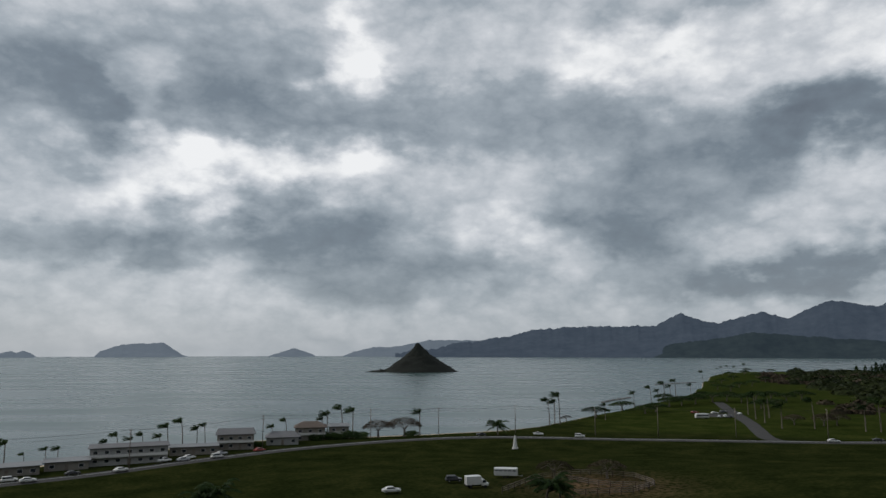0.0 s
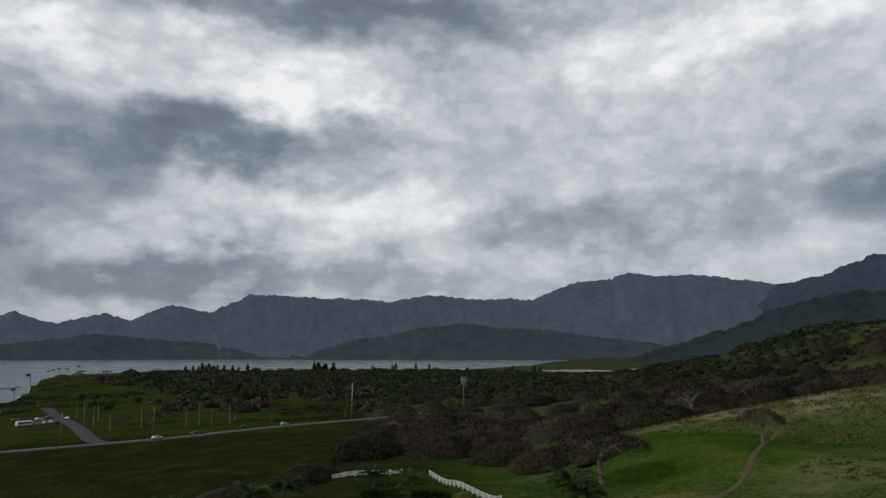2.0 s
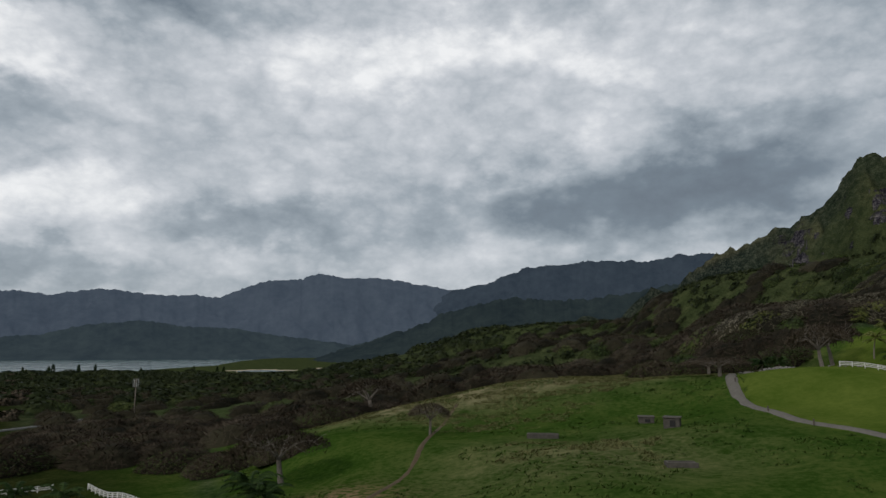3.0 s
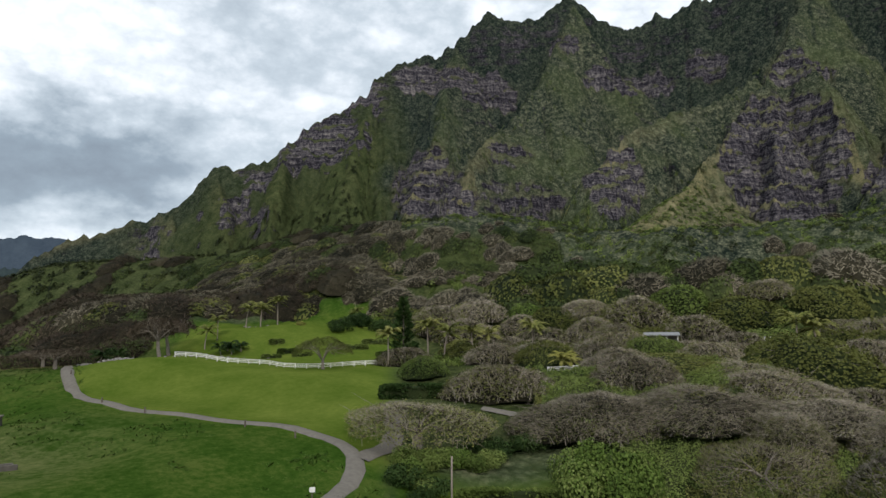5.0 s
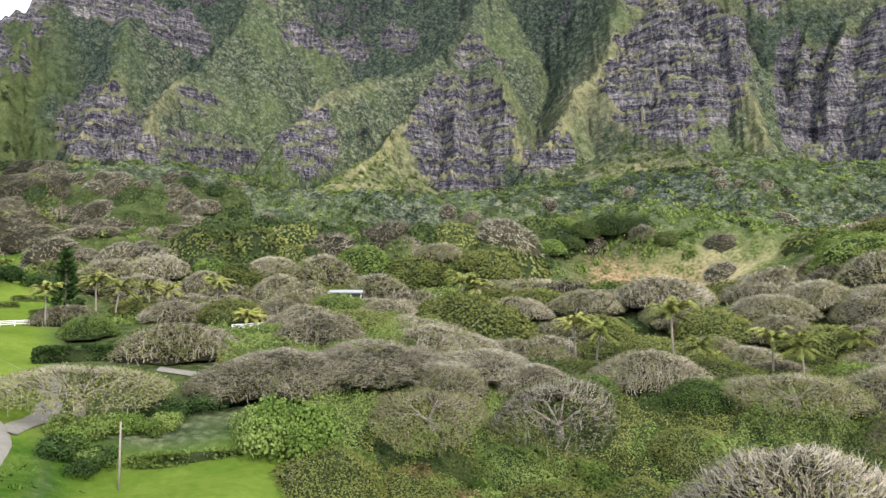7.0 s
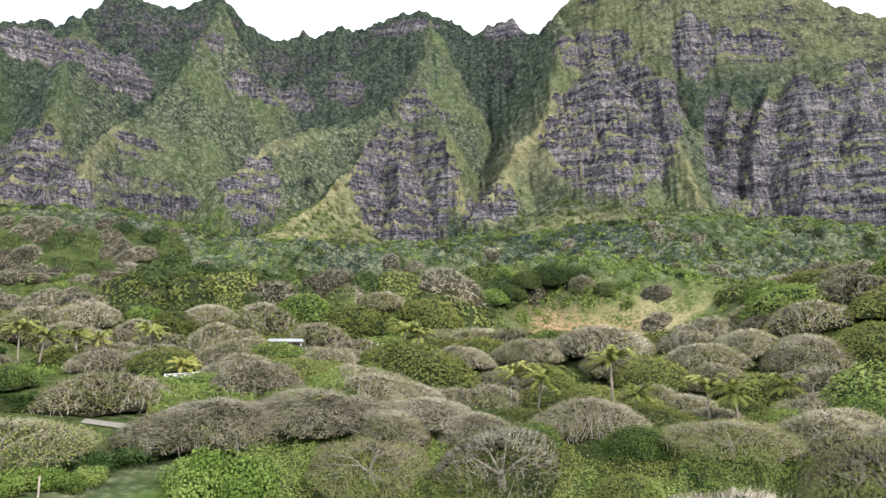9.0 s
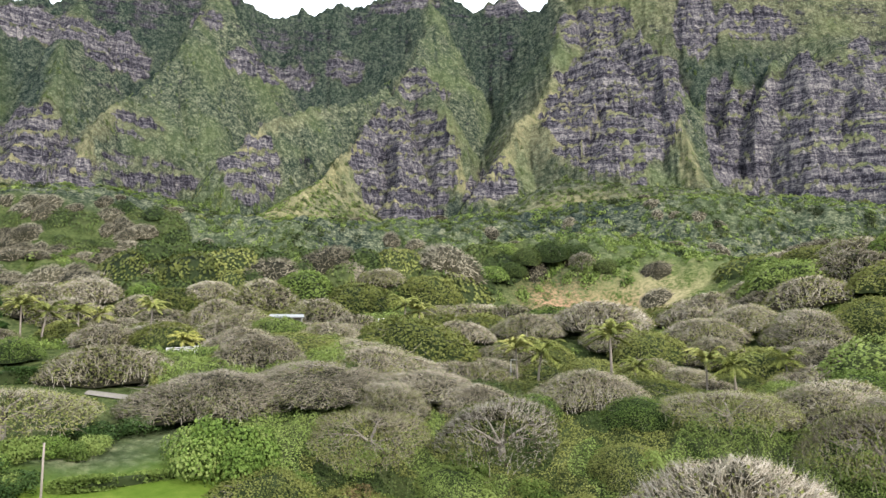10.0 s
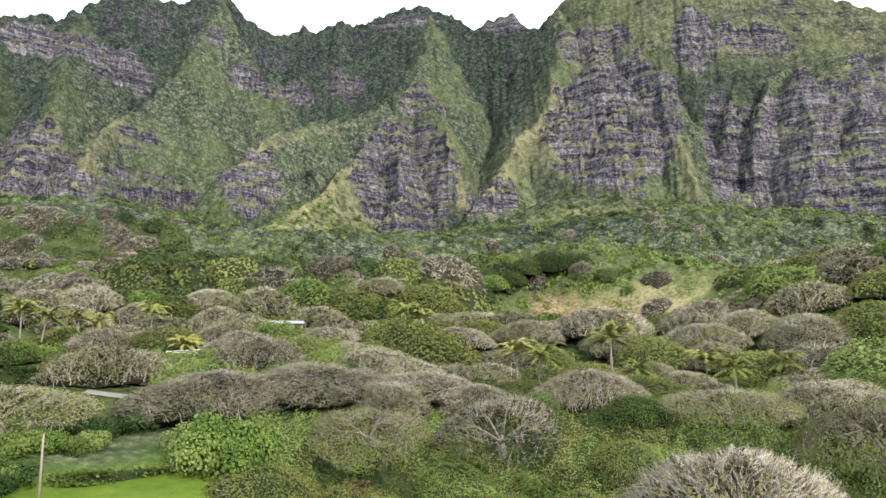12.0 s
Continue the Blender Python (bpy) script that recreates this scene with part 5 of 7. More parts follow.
IRONWOOD = [cone_kind(82, "ironwood_tree", "feathery dark ironwood tree by the shore", M_DEEP, 3.4, 12, 3), cone_kind(83, "ironwood_tree", "feathery dark ironwood tree by the shore", M_DEEP, 2.6, 10, 2)]

# --- trees that stand out on the slope: kind, bearing, distance, crown radius, top height
SLOPE_TREES = [
    (BARE[0], 176.5, 80, 13.5, 28.6), (GHOST[0], 159.2, 99, 9.0, 31.5), (OPEN[0], 148.6, 100, 9.0, 29.0), (MIXED[0], 142.8, 171, 6.5, 42.0), (MIXED[1], 158.5, 150, 9.0, 39.5), (LEAFY[0], 170.8, 120, 8.5, 35.0), (MIXED[0], 183.5, 125, 10.0, 36.0), (LEAFY[1], 140.8, 87, 7.5, 27.5), (LEAFY[0], 150.5, 80, 6.5, 25.0), (BARE[1], 137.0, 114, 13.0, 34.0), (BARE[2], 144.9, 118, 14.0, 34.8),
    (BARE[0], 153.0, 119, 12.5, 33.8), (LEAFY[1], 142.6, 144, 11.0, 40.0), (MIXED[0], 148.3, 142, 12.0, 38.5), (MIXED[1], 129.3, 132, 10.5, 39.6), (OPEN[0], 122.8, 110, 12.5, 33.4),
    (BARE[2], 138.2, 192, 9.0, 47.5), (BARE[0], 132.8, 197, 9.0, 48.0), (MIXED[2], 138.0, 162, 9.5, 42.8), (MIXED[0], 142.2, 173, 6.5, 40.6), (BARE[1], 147.5, 192, 11.0, 46.2), (OPEN[0], 176.4, 105, 9.0, 32.5),
    (OPEN[0], 186.1, 97, 9.0, 32), (LIMETREE[0], 162.0, 108, 4.5, 31.4), (LEAFY[0], 152.5, 78, 6.0, 23.0), (MIXED[1], 170.5, 150, 8.0, 37.5), (LEAFY[0], 166.5, 152, 9.0, 37.0),
    (GREENTREE[0], 159.5, 262, 6.5, 66.0), (LIMETREE[0], 131.5, 225, 6.0, 55.0), (GREENTREE[1], 123.2, 152, 5.5, 42.5), (BARE_UP[0], 103.0, 205, 8.5, 48.5),
]
SLOPE_TREES += [
    (BARE_UP[1], 96.2, 188, 7.0, 40.5), (BARE_UP[0], 103.7, 218, 8.0, 49.0), (DUSK[0], 91.7, 246, 11.0, 45.0), (DUSK[1], 97.3, 234, 9.5, 47.5), (DUSK[2], 100.5, 236, 10.0, 48.5), (DUSK[1], 94.5, 238, 9.0, 45.0),
    (DARK[0], 161.5, 250, 6.5, 70.0), (DARK[0], 163.2, 254, 8.0, 71.5), (DARK[0], 165.2, 256, 7.0, 70.5), (GHOST[0], 165.8, 246, 5.0, 68.0), (DARK[0], 160.2, 244, 5.0, 66.0),
    (DARK[0], 167.6, 250, 5.0, 68.0), (LIMETREE[0], 158.6, 240, 5.5, 62.5),
    (BARE_UP[1], 73.9, 150, 4.6, 32.6), (BARE_UP[0], 95.4, 218, 7.5, 40.0), (DUSK[0], 91.8, 242, 11.0, 43.0), (BARE_UP[1], 69.2, 232, 11.5, 33.0), (BARE_UP[0], 62.3, 124, 8.0, 29.0),
    (DUSK[0], 58.5, 165, 9.5, 27.0), (DUSK[0], 62.7, 152, 7.0, 28.0), (DUSK[1], 55.0, 180, 9.0, 24.0), (DUSK[1], 44.0, 205, 11.5, 20.5), (DUSK[0], 50.0, 215, 10.0, 20.5),
    (DUSK[0], 39.5, 172, 8.5, 18.5), (DUSK[1], 33.5, 152, 7.0, 19.0), (DUSK[0], 56.5, 262, 12.0, 21.0), (DUSK[0], 77.3, 285, 12.0, 38.0), (DUSK[1], 83.5, 290, 10.0, 42.0),
    (DUSK[0], 66.0, 200, 9.0, 29.0), (DUSK[0], 71.0, 262, 10.0, 31.0), (DUSK[0], 98.5, 262, 9.0, 49.0), (DUSK[1], 87.5, 285, 9.5, 45.0), (DUSK[0], 74.0, 245, 7.0, 31.0),
]


def stand_tree(kind, b, d, radius, top):
    x, y = pol(b, d)
    tall = max(3.0, min(top - gz(x, y), radius * (1.4 if kind in BARE_UP + OPEN + GHOST else 0.95 if radius >= 13 else 0.60)))
    base = 10 * (0.74 + 0.06)
    kind.stand(b, d, (radius / 10, radius / 10, tall * 1.08 / base))


for kind, b, d, radius, top in SLOPE_TREES:
    stand_tree(kind, b, d, radius, top)

GREEN_UP[0].stand(115.2, 165, (0.66, 0.66, 0.92))

TAKEN = [(*pol(b, d), r) for _, b, d, r, _ in SLOPE_TREES]
OPEN_SPOTS = [(*pol(b, d), r) for b, d, r in ((167, 218, 20), (172, 228, 16), (162, 222, 12), (161.5, 132, 7), (168.5, 128, 6), (176, 126, 6), (131, 95, 16), (126, 88, 14), (136, 84, 9), (150, 172, 7), (142, 186, 4), (134.5, 148, 5), (116, 130, 40), (112, 210, 34), (119, 200, 20), (107, 190, 26))]


def wooded(b, d):
    """Whether trees cover the ground there."""
    if 118 < b < 201:
        return d > 76 and not (b < 143 and d < 108) and not (b < 121 and d < 215)
    if 93 <= b <= 118:
        return d > (224 if b < 103.5 else 264)
    if 58 <= b < 93:
        return d > 262 - (93 - b) * 2.0
    if 44 <= b < 58:
        return d > 195
    return False


def scatter(rng, count, b0, b1, d0, d1, gap):
    """Random plan places at least gap times the sum of the radii apart."""
    out = []
    for _ in range(count):
        b, d = rng.uniform(b0, b1), math.sqrt(rng.uniform(d0 * d0, d1 * d1))
        r = rng.uniform(7.0, 13.0)
        x, y = pol(b, d)
        if not wooded(b, d):
            continue
        if any((x - px) ** 2 + (y - py) ** 2 < (gap * (r + pr)) ** 2 for px, py, pr in TAKEN) or any((x - px) ** 2 + (y - py) ** 2 < (pr + r * 0.7) ** 2 for px, py, pr in OPEN_SPOTS):
            continue
        TAKEN.append((x, y, r))
        out.append((b, d, r))
    return out


prng = random.Random(5)
far_bare, far_leafy, low_woods = [], [], []
for b, d, r in scatter(prng, 1700, 118, 200, 84, 240, 0.50):
    u = prng.random()
    kind = prng.choice(BARE) if u < 0.27 else prng.choice(MIXED) if u < 0.64 else prng.choice(LEAFY) if u < 0.92 else prng.choice(GREENTREE)
    if 157 < b < 180 and 100 < d < 140:
        r *= 0.85
    if d < 108:
        kind = prng.choice(GREENTREE + LEAFY)
        r *= 0.75
    tall = r * prng.uniform(0.55, 0.74)
    if d > 228:
        (far_bare if u < 0.45 else far_leafy).append((*pol(b, d), r, tall * 1.3))
    else:
        stand_tree(kind, b, d, r, gz(*pol(b, d)) + tall)
for b, d, r in scatter(prng, 1500, 44, 118, 195, 340, 0.55):
    low_woods.append((*pol(b, d), r, r * prng.uniform(0.7, 0.9)))


# --- woods further off, shrubs of the slopes: too many to count
def small_crown(seed, kind, sprays=84):
    rng = np.random.default_rng(seed)
    edge, height = dome_height(rng, 1.0, 0.72, 0.12, 2.0, 0.7, 0.14)
    p, out, r, a = dome_points(rng, edge, height, sprays, 0.42)
    if kind != "leafy":
        # twigs that rise through a dome, over a darker inner layer of broader ones
        way = unit(np.stack([np.cos(a), np.sin(a), 0 * a], -1) * (0.25 + 0.6 * r)[:, None] + out * 0.7 + rng.normal(0, 0.4, p.shape))
        ln = 0.10 + 0.13 * rng.random(sprays)
        width = 0.55 / sprays**0.5
        thin = slivers(p - way * ln[:, None] * 0.6, way, out, ln, width, rng, 0.25)
        k = slice(0, sprays // 3)
        flat = unit(np.stack([np.cos(a[k]), np.sin(a[k]), 0 * a[k]], -1) + rng.normal(0, 0.5, p[k].shape))
        under = slivers(p[k] - out[k] * 0.02 - flat * 0.12, flat, out[k], 0.22 + 0 * ln[k], width * 1.1, rng, 0.15)
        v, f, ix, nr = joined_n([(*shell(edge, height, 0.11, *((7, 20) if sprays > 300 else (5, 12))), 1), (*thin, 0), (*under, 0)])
        return v, f, nr, ix
    way = unit(np.stack([np.cos(a), np.sin(a), 0 * a], -1) + rng.normal(0, 0.7, p.shape))
    size = (0.26 + 0.18 * rng.random(sprays)) * (84 / sprays) ** 0.5
    leafy = laid(p - way * size[:, None] * 0.5, way, out, size * 0.7, 0.46, rng, 0.4)
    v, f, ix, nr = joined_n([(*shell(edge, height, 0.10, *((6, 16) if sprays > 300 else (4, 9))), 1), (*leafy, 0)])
    return v, f, nr, ix


def stuff(name, label, category, spots, shapes, mat, seed, core=None):
    """Many plants in one mesh. spots: rows x, y, radius, height."""
    rng = np.random.default_rng(seed)
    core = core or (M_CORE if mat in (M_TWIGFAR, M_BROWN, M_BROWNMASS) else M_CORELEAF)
    spots = np.asarray(spots, float)
    z = land(spots[:, 0], spots[:, 1])
    gx = (land(spots[:, 0] + 5, spots[:, 1]) - land(spots[:, 0] - 5, spots[:, 1])) / 10
    gy = (land(spots[:, 0], spots[:, 1] + 5) - land(spots[:, 0], spots[:, 1] - 5)) / 10
    vs, fs, ns, ks, tone, n = [], [], [], [], [], 0
    for (x, y, r, h), g, sx, sy in zip(spots, z, gx, gy):
        v, f, nr, *rest = shapes[rng.integers(len(shapes))]
        a = rng.uniform(0, 6.28)
        c, s = math.cos(a), math.sin(a)
        w = np.stack([(v[:, 0] * c - v[:, 1] * s) * r + x, (v[:, 0] * s + v[:, 1] * c) * r + y, v[:, 2] * h + g - 0.1 * h], -1)
        w[:, 2] += (w[:, 0] - x) * sx + (w[:, 1] - y) * sy
        vs.append(w)
        ns.append(np.stack([nr[:, 0] * c - nr[:, 1] * s, nr[:, 0] * s + nr[:, 1] * c, nr[:, 2]], -1))
        fs.append(f + n)
        ks.append(rest[0] if rest else np.zeros(len(f), int))
        tone.append(np.full(len(v), rng.random()))
        n += len(v)
    me = raw_mesh(name, np.concatenate(vs), np.concatenate(fs), [mat, core], np.concatenate(ks), True, {"tone": np.concatenate(tone)}, np.concatenate(ns))
    return tagged(new(name, me), label, category, kind="stuff")


def field(seed, count, b0, b1, d0, d1, r0, r1, tall, keep):
    rng = np.random.default_rng(seed)
    b, d = rng.uniform(b0, b1, count), np.sqrt(rng.uniform(d0 * d0, d1 * d1, count))
    x, y = d * np.sin(np.radians(b)), d * np.cos(np.radians(b))
    r = rng.uniform(r0, r1, count)
    ok = keep(b, d, x, y)
    return np.stack([x, y, r, r * tall * rng.uniform(0.8, 1.25, count)], -1)[ok]


FAR_BARE, FAR_LEAFY = [small_crown(s, "bare", 700) for s in range(40, 44)], [small_crown(s, "leafy", 500) for s in range(44, 48)]
LOW_CROWNS = [small_crown(s, "brown", 800) for s in range(50, 54)]
BARE_SMALL, LEAF_SMALL = [small_crown(s, "bare", 420) for s in range(5)], [small_crown(s, "leafy", 280) for s in range(10, 15)]


TUFTS = [bush_meshes(s, 30, 0.8, 0.42) for s in range(90, 95)]
BROWN_SMALL = [small_crown(s, "brown", 260) for s in range(30, 35)]
MID_TUFTS = [bush_meshes(s, 90, 0.8, 0.22) for s in range(190, 194)]
FAR_SMALL = [small_crown(s, "leafy", 64) for s in range(20, 25)]


def clear_of_open(x, y, margin):
    ok = np.ones(len(x), bool)
    for px, py, pr in OPEN_SPOTS:
        ok &= (x - px) ** 2 + (y - py) ** 2 > (pr * margin) ** 2
    return ok


def below_tree_line(b, d):
    """The umbrella woods end on the slope, lower where spurs and screes come down."""
    return d < np.interp(b, [118, 133, 138, 152, 158, 163, 176, 186, 200], [420, 390, 300, 285, 300, 232, 228, 255, 280])


def patchy(x, y, seed, level):
    return fnoise(x / 45, y / 45, 3, seed) > level


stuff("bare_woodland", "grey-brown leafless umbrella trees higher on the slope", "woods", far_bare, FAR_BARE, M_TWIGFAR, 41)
stuff("olive_woodland", "olive-green umbrella trees higher on the slope", "woods", far_leafy, FAR_LEAFY, M_OLIVE, 42)
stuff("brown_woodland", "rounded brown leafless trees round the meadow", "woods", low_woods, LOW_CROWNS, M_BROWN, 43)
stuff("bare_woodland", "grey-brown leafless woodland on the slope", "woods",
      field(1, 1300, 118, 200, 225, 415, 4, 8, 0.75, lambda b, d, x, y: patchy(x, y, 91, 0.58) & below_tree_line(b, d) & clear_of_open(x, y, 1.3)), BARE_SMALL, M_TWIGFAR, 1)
stuff("olive_woodland", "olive-green woodland on the slope", "woods",
      field(2, 1500, 118, 200, 225, 450, 4, 8, 0.9, lambda b, d, x, y: ~patchy(x, y, 91, 0.58) & below_tree_line(b, d) & clear_of_open(x, y, 1.3)), LEAF_SMALL, M_SLOPE, 2)
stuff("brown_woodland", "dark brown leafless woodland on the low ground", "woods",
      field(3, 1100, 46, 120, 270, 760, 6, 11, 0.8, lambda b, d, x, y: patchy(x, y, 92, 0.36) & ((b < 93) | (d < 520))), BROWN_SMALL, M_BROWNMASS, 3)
stuff("olive_woodland", "dull olive woodland mixed into the brown low woods", "woods",
      field(34, 900, 46, 118, 255, 760, 5, 9, 0.75, lambda b, d, x, y: patchy(x, y, 98, 0.52) & ((b < 93) | (d < 520))), LEAF_SMALL, M_SLOPE, 34)
stuff("green_woodland", "dark green woodland towards the bay", "woods",
      field(4, 2300, 24, 80, 470, 1400, 7, 14, 0.75, lambda b, d, x, y: ~((b < 45) & (d < 560)) & (b > 26 + np.maximum(0, 900 - d) / 60) & patchy(x, y, 93, 0.34) & ~((b > 57) & (d > 1250))), FAR_SMALL, M_WOOD, 4)
stuff("brown_woodland", "dark brown woodland behind the park lawn", "woods",
      field(44, 700, 24, 46, 455, 1250, 5, 10, 0.8, lambda b, d, x, y: (b > 23.5 + np.maximum(0, 800 - d) / 60) & patchy(x, y, 97, 0.4) & ~((b < 34) & (d > 560) & (d < 900))), FAR_SMALL, M_BROWN, 44)
stuff("bare_woodland", "grey-brown umbrella woodland above the garden", "woods",
      field(45, 420, 97, 121, 262, 440, 6, 11, 0.62, lambda b, d, x, y: clear_of_open(x, y, 1.15)), BARE_SMALL, M_TWIGMASS, 45, M_CORE)
stuff("olive_woodland", "olive umbrella trees above the garden", "woods",
      field(46, 200, 97, 121, 262, 440, 5, 9, 0.62, lambda b, d, x, y: clear_of_open(x, y, 1.15)), LEAF_SMALL, M_OLIVE, 46)
stuff("green_woodland", "mixed green woodland on the hillside", "woods",
      field(5, 4500, 72, 122, 330, 900, 2.0, 4.6, 0.75, lambda b, d, x, y: patchy(x, y, 94, 0.36) & (d < np.interp(b, [72, 80, 99, 104, 122], [960, 900, 850, 820, 780]))), TUFTS, M_WOOD, 5)
stuff("understory", "tangled green undergrowth between the trees", "undergrowth",
      field(6, 1900, 118, 200, 140, 330, 1.2, 3.0, 0.9, lambda b, d, x, y: np.array([wooded(bb, dd) for bb, dd in zip(b, d)]) & clear_of_open(x, y, 1.0)), MID_TUFTS, M_GREEN, 6)


def thicket_top(x, y):
    """Height of the shrub carpet over the ground."""
    lump = np.abs(fnoise(x / 3.6, y / 3.6, 2, 301) - 0.5) * 2
    return 0.3 + 3.4 * (1 - lump) ** 2 * fnoise(x / 11, y / 11, 2, 302) + 1.1 * fnoise(x / 1.3, y / 1.3, 2, 303)


def thicket(name, label, seed, count, size, mat, keep):
    """An unbroken lumpy carpet of leafy shrubs on the near slope."""
    rng = np.random.default_rng(seed)
    b, d = rng.uniform(118, 194, count), np.sqrt(rng.uniform(66.0**2, 148.0**2, count))
    x, y = d * np.sin(np.radians(b)), d * np.cos(np.radians(b))
    ok = keep(b, d, x, y) & clear_of_open(x, y, 0.9)
    b, d, x, y = b[ok], d[ok], x[ok], y[ok]

    top = thicket_top
    h, e = top(x, y), 0.5
    ex = (top(x + e, y) - top(x - e, y)) / (2 * e) + (land(x + 3, y) - land(x - 3, y)) / 6
    ey = (top(x, y + e) - top(x, y - e)) / (2 * e) + (land(x, y + 3) - land(x, y - 3)) / 6
    out = unit(np.stack([-ex, -ey, np.ones(len(x))], -1))
    p = np.stack([x, y, land(x, y) + h * (1 - 0.25 * rng.random(len(x)) ** 2)], -1)
    way = unit(np.cross(out, rng.normal(size=p.shape)) + np.array([0, 0, -0.2]))
    s = size * (0.7 + 0.6 * rng.random(len(x))) * (0.75 + d / 250)
    v, f, nr = laid(p - way * s[:, None] * 0.5, way, out, s, 0.42, rng, 0.5)
    tone = np.repeat(0.5 * fnoise(x / 7, y / 7, 2, 305) + 0.25 * rng.random(len(x)), 4)
    return tagged(new(name, raw_mesh(name, v, f, [mat], None, True, {"tone": tone}, nr)), label, "undergrowth", kind="stuff")


def hue_of(x, y):
    return fnoise(x / 16, y / 16, 3, 306)


def bushy(b, d):
    return ((b > 143) & (d < 110)) | ((d > 106) & (b > 121)) | ((b > 137) & (d > 82))


def thicket_shade():
    """A dark sheet under the leaves of the shrub carpet, added for the shade between them."""
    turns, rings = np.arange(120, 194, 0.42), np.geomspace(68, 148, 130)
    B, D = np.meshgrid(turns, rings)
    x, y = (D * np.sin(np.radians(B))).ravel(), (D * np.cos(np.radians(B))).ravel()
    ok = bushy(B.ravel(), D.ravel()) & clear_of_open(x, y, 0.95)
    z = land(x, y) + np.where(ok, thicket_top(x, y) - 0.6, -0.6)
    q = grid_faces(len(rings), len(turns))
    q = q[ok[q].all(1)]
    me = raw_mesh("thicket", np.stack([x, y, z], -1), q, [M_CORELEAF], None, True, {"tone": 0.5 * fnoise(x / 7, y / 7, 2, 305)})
    tagged(new("thicket", me), "dark sheet that stands for the shade under the shrub leaves", "undergrowth", kind="stuff")


thicket_shade()
thicket("thicket", "dense fresh-green shrubs and vines below the umbrella trees", 61, 400000, 0.225, M_GREEN, lambda b, d, x, y: bushy(b, d) & (hue_of(x, y) > 0.44))
thicket("thicket", "dense olive shrubs below the umbrella trees", 62, 400000, 0.225, M_OLIVE, lambda b, d, x, y: bushy(b, d) & (hue_of(x, y) <= 0.44) & (hue_of(x, y) > 0.36))
thicket("thicket", "dense dark-green shrubs below the umbrella trees", 63, 400000, 0.225, M_SLOPE, lambda b, d, x, y: bushy(b, d) & (hue_of(x, y) <= 0.36))


def vegetated(x, y):
    return land(x, y, True)[0] < 0.25


stuff("slope_shrubs", "low green shrubs clinging to the cliffs and screes", "shrubs",
      field(7, 4500, 100, 198, 420, 850, 1.0, 2.8, 0.8, lambda b, d, x, y: patchy(x, y, 95, 0.42) & vegetated(x, y) & ((b > 118) | (d < 700))), TUFTS, M_SLOPE, 7)
stuff("slope_shrubs", "bright green low shrubs on the scree below the cliffs", "shrubs",
      field(8, 2300, 118, 198, 225, 600, 1.2, 3.8, 0.75, lambda b, d, x, y: patchy(x, y, 96, 0.42) & vegetated(x, y) & ~below_tree_line(b, d - 10) & clear_of_open(x, y, 1.1)), MID_TUFTS, M_GREEN, 8)


stuff("scree_shrubs", "close green shrubs covering the scree", "shrubs",
      field(41, 13000, 120, 198, 225, 600, 0.9, 2.4, 0.8, lambda b, d, x, y: (fnoise(x / 14, y / 14, 3, 111) > 0.46) & vegetated(x, y) & ~below_tree_line(b, d - 15) & clear_of_open(x, y, 1.15)), TUFTS, M_SLOPE, 41)
stuff("scree_shrubs", "bright green low shrubs on the scree", "shrubs",
      field(42, 9000, 120, 198, 225, 560, 0.8, 2.0, 0.8, lambda b, d, x, y: (fnoise(x / 18, y / 18, 3, 112) > 0.5) & vegetated(x, y) & ~below_tree_line(b, d - 15) & clear_of_open(x, y, 1.15)), TUFTS, M_GREEN, 42)


def grass_tuft(seed, n=14):
    rng = np.random.default_rng(seed)
    p = np.concatenate([rng.normal(0, 0.35, (n, 2)), np.zeros((n, 1))], 1)
    w = unit(np.concatenate([rng.normal(0, 0.5, (n, 2)), np.ones((n, 1))], 1))
    v, f = twigs(p, w, 0.5 + 0.5 * rng.random(n), 0.16, rng)
    return v, f, np.tile([0.0, 0.0, 1.0], (len(v), 1))


GRASS = [grass_tuft(s) for s in range(5)]


def straw_spots(b, d, x, y):
    near = blob(x, y, 89, 232, 34) + blob(x, y, 82, 225, 30) + blob(x, y, 72, 205, 28) + blob(x, y, 93, 245, 26) + 0.6 * blob(x, y, 86, 115, 24) + 0.5 * blob(x, y, 80, 170, 30)
    return (near * (0.6 + 0.8 * fnoise(x / 9, y / 9, 3, 77)) > 0.42) & (fnoise(x / 6, y / 6, 2, 78) > 0.42)


stuff("dry_grass", "pale straw-coloured tall grass in the meadow", "grass", field(21, 17000, 62, 97, 90, 275, 0.6, 1.4, 0.5, straw_spots), GRASS, M_STRAW, 21)
stuff("meadow_grass", "green tufts of long grass in the meadow", "grass",
      field(22, 9000, 58, 124, 60, 250, 0.6, 1.3, 0.45, lambda b, d, x, y: (fnoise(x / 12, y / 12, 3, 79) > 0.52) & (d < np.interp(b, [96, 97.6, 98.8, 102, 109.4, 116, 118], [260, 200, 147, 132, 116, 101, 90]))), GRASS, M_GRASS, 22)
stuff("scree_shrubs", "dark green shrubs scattered over the scree", "shrubs",
      field(31, 1400, 118, 200, 225, 620, 1.2, 4.6, 0.8, lambda b, d, x, y: (fnoise(x / 20, y / 20, 3, 101) > 0.52) & vegetated(x, y) & ~below_tree_line(b, d - 25) & clear_of_open(x, y, 1.1)), MID_TUFTS, M_WOOD, 31)
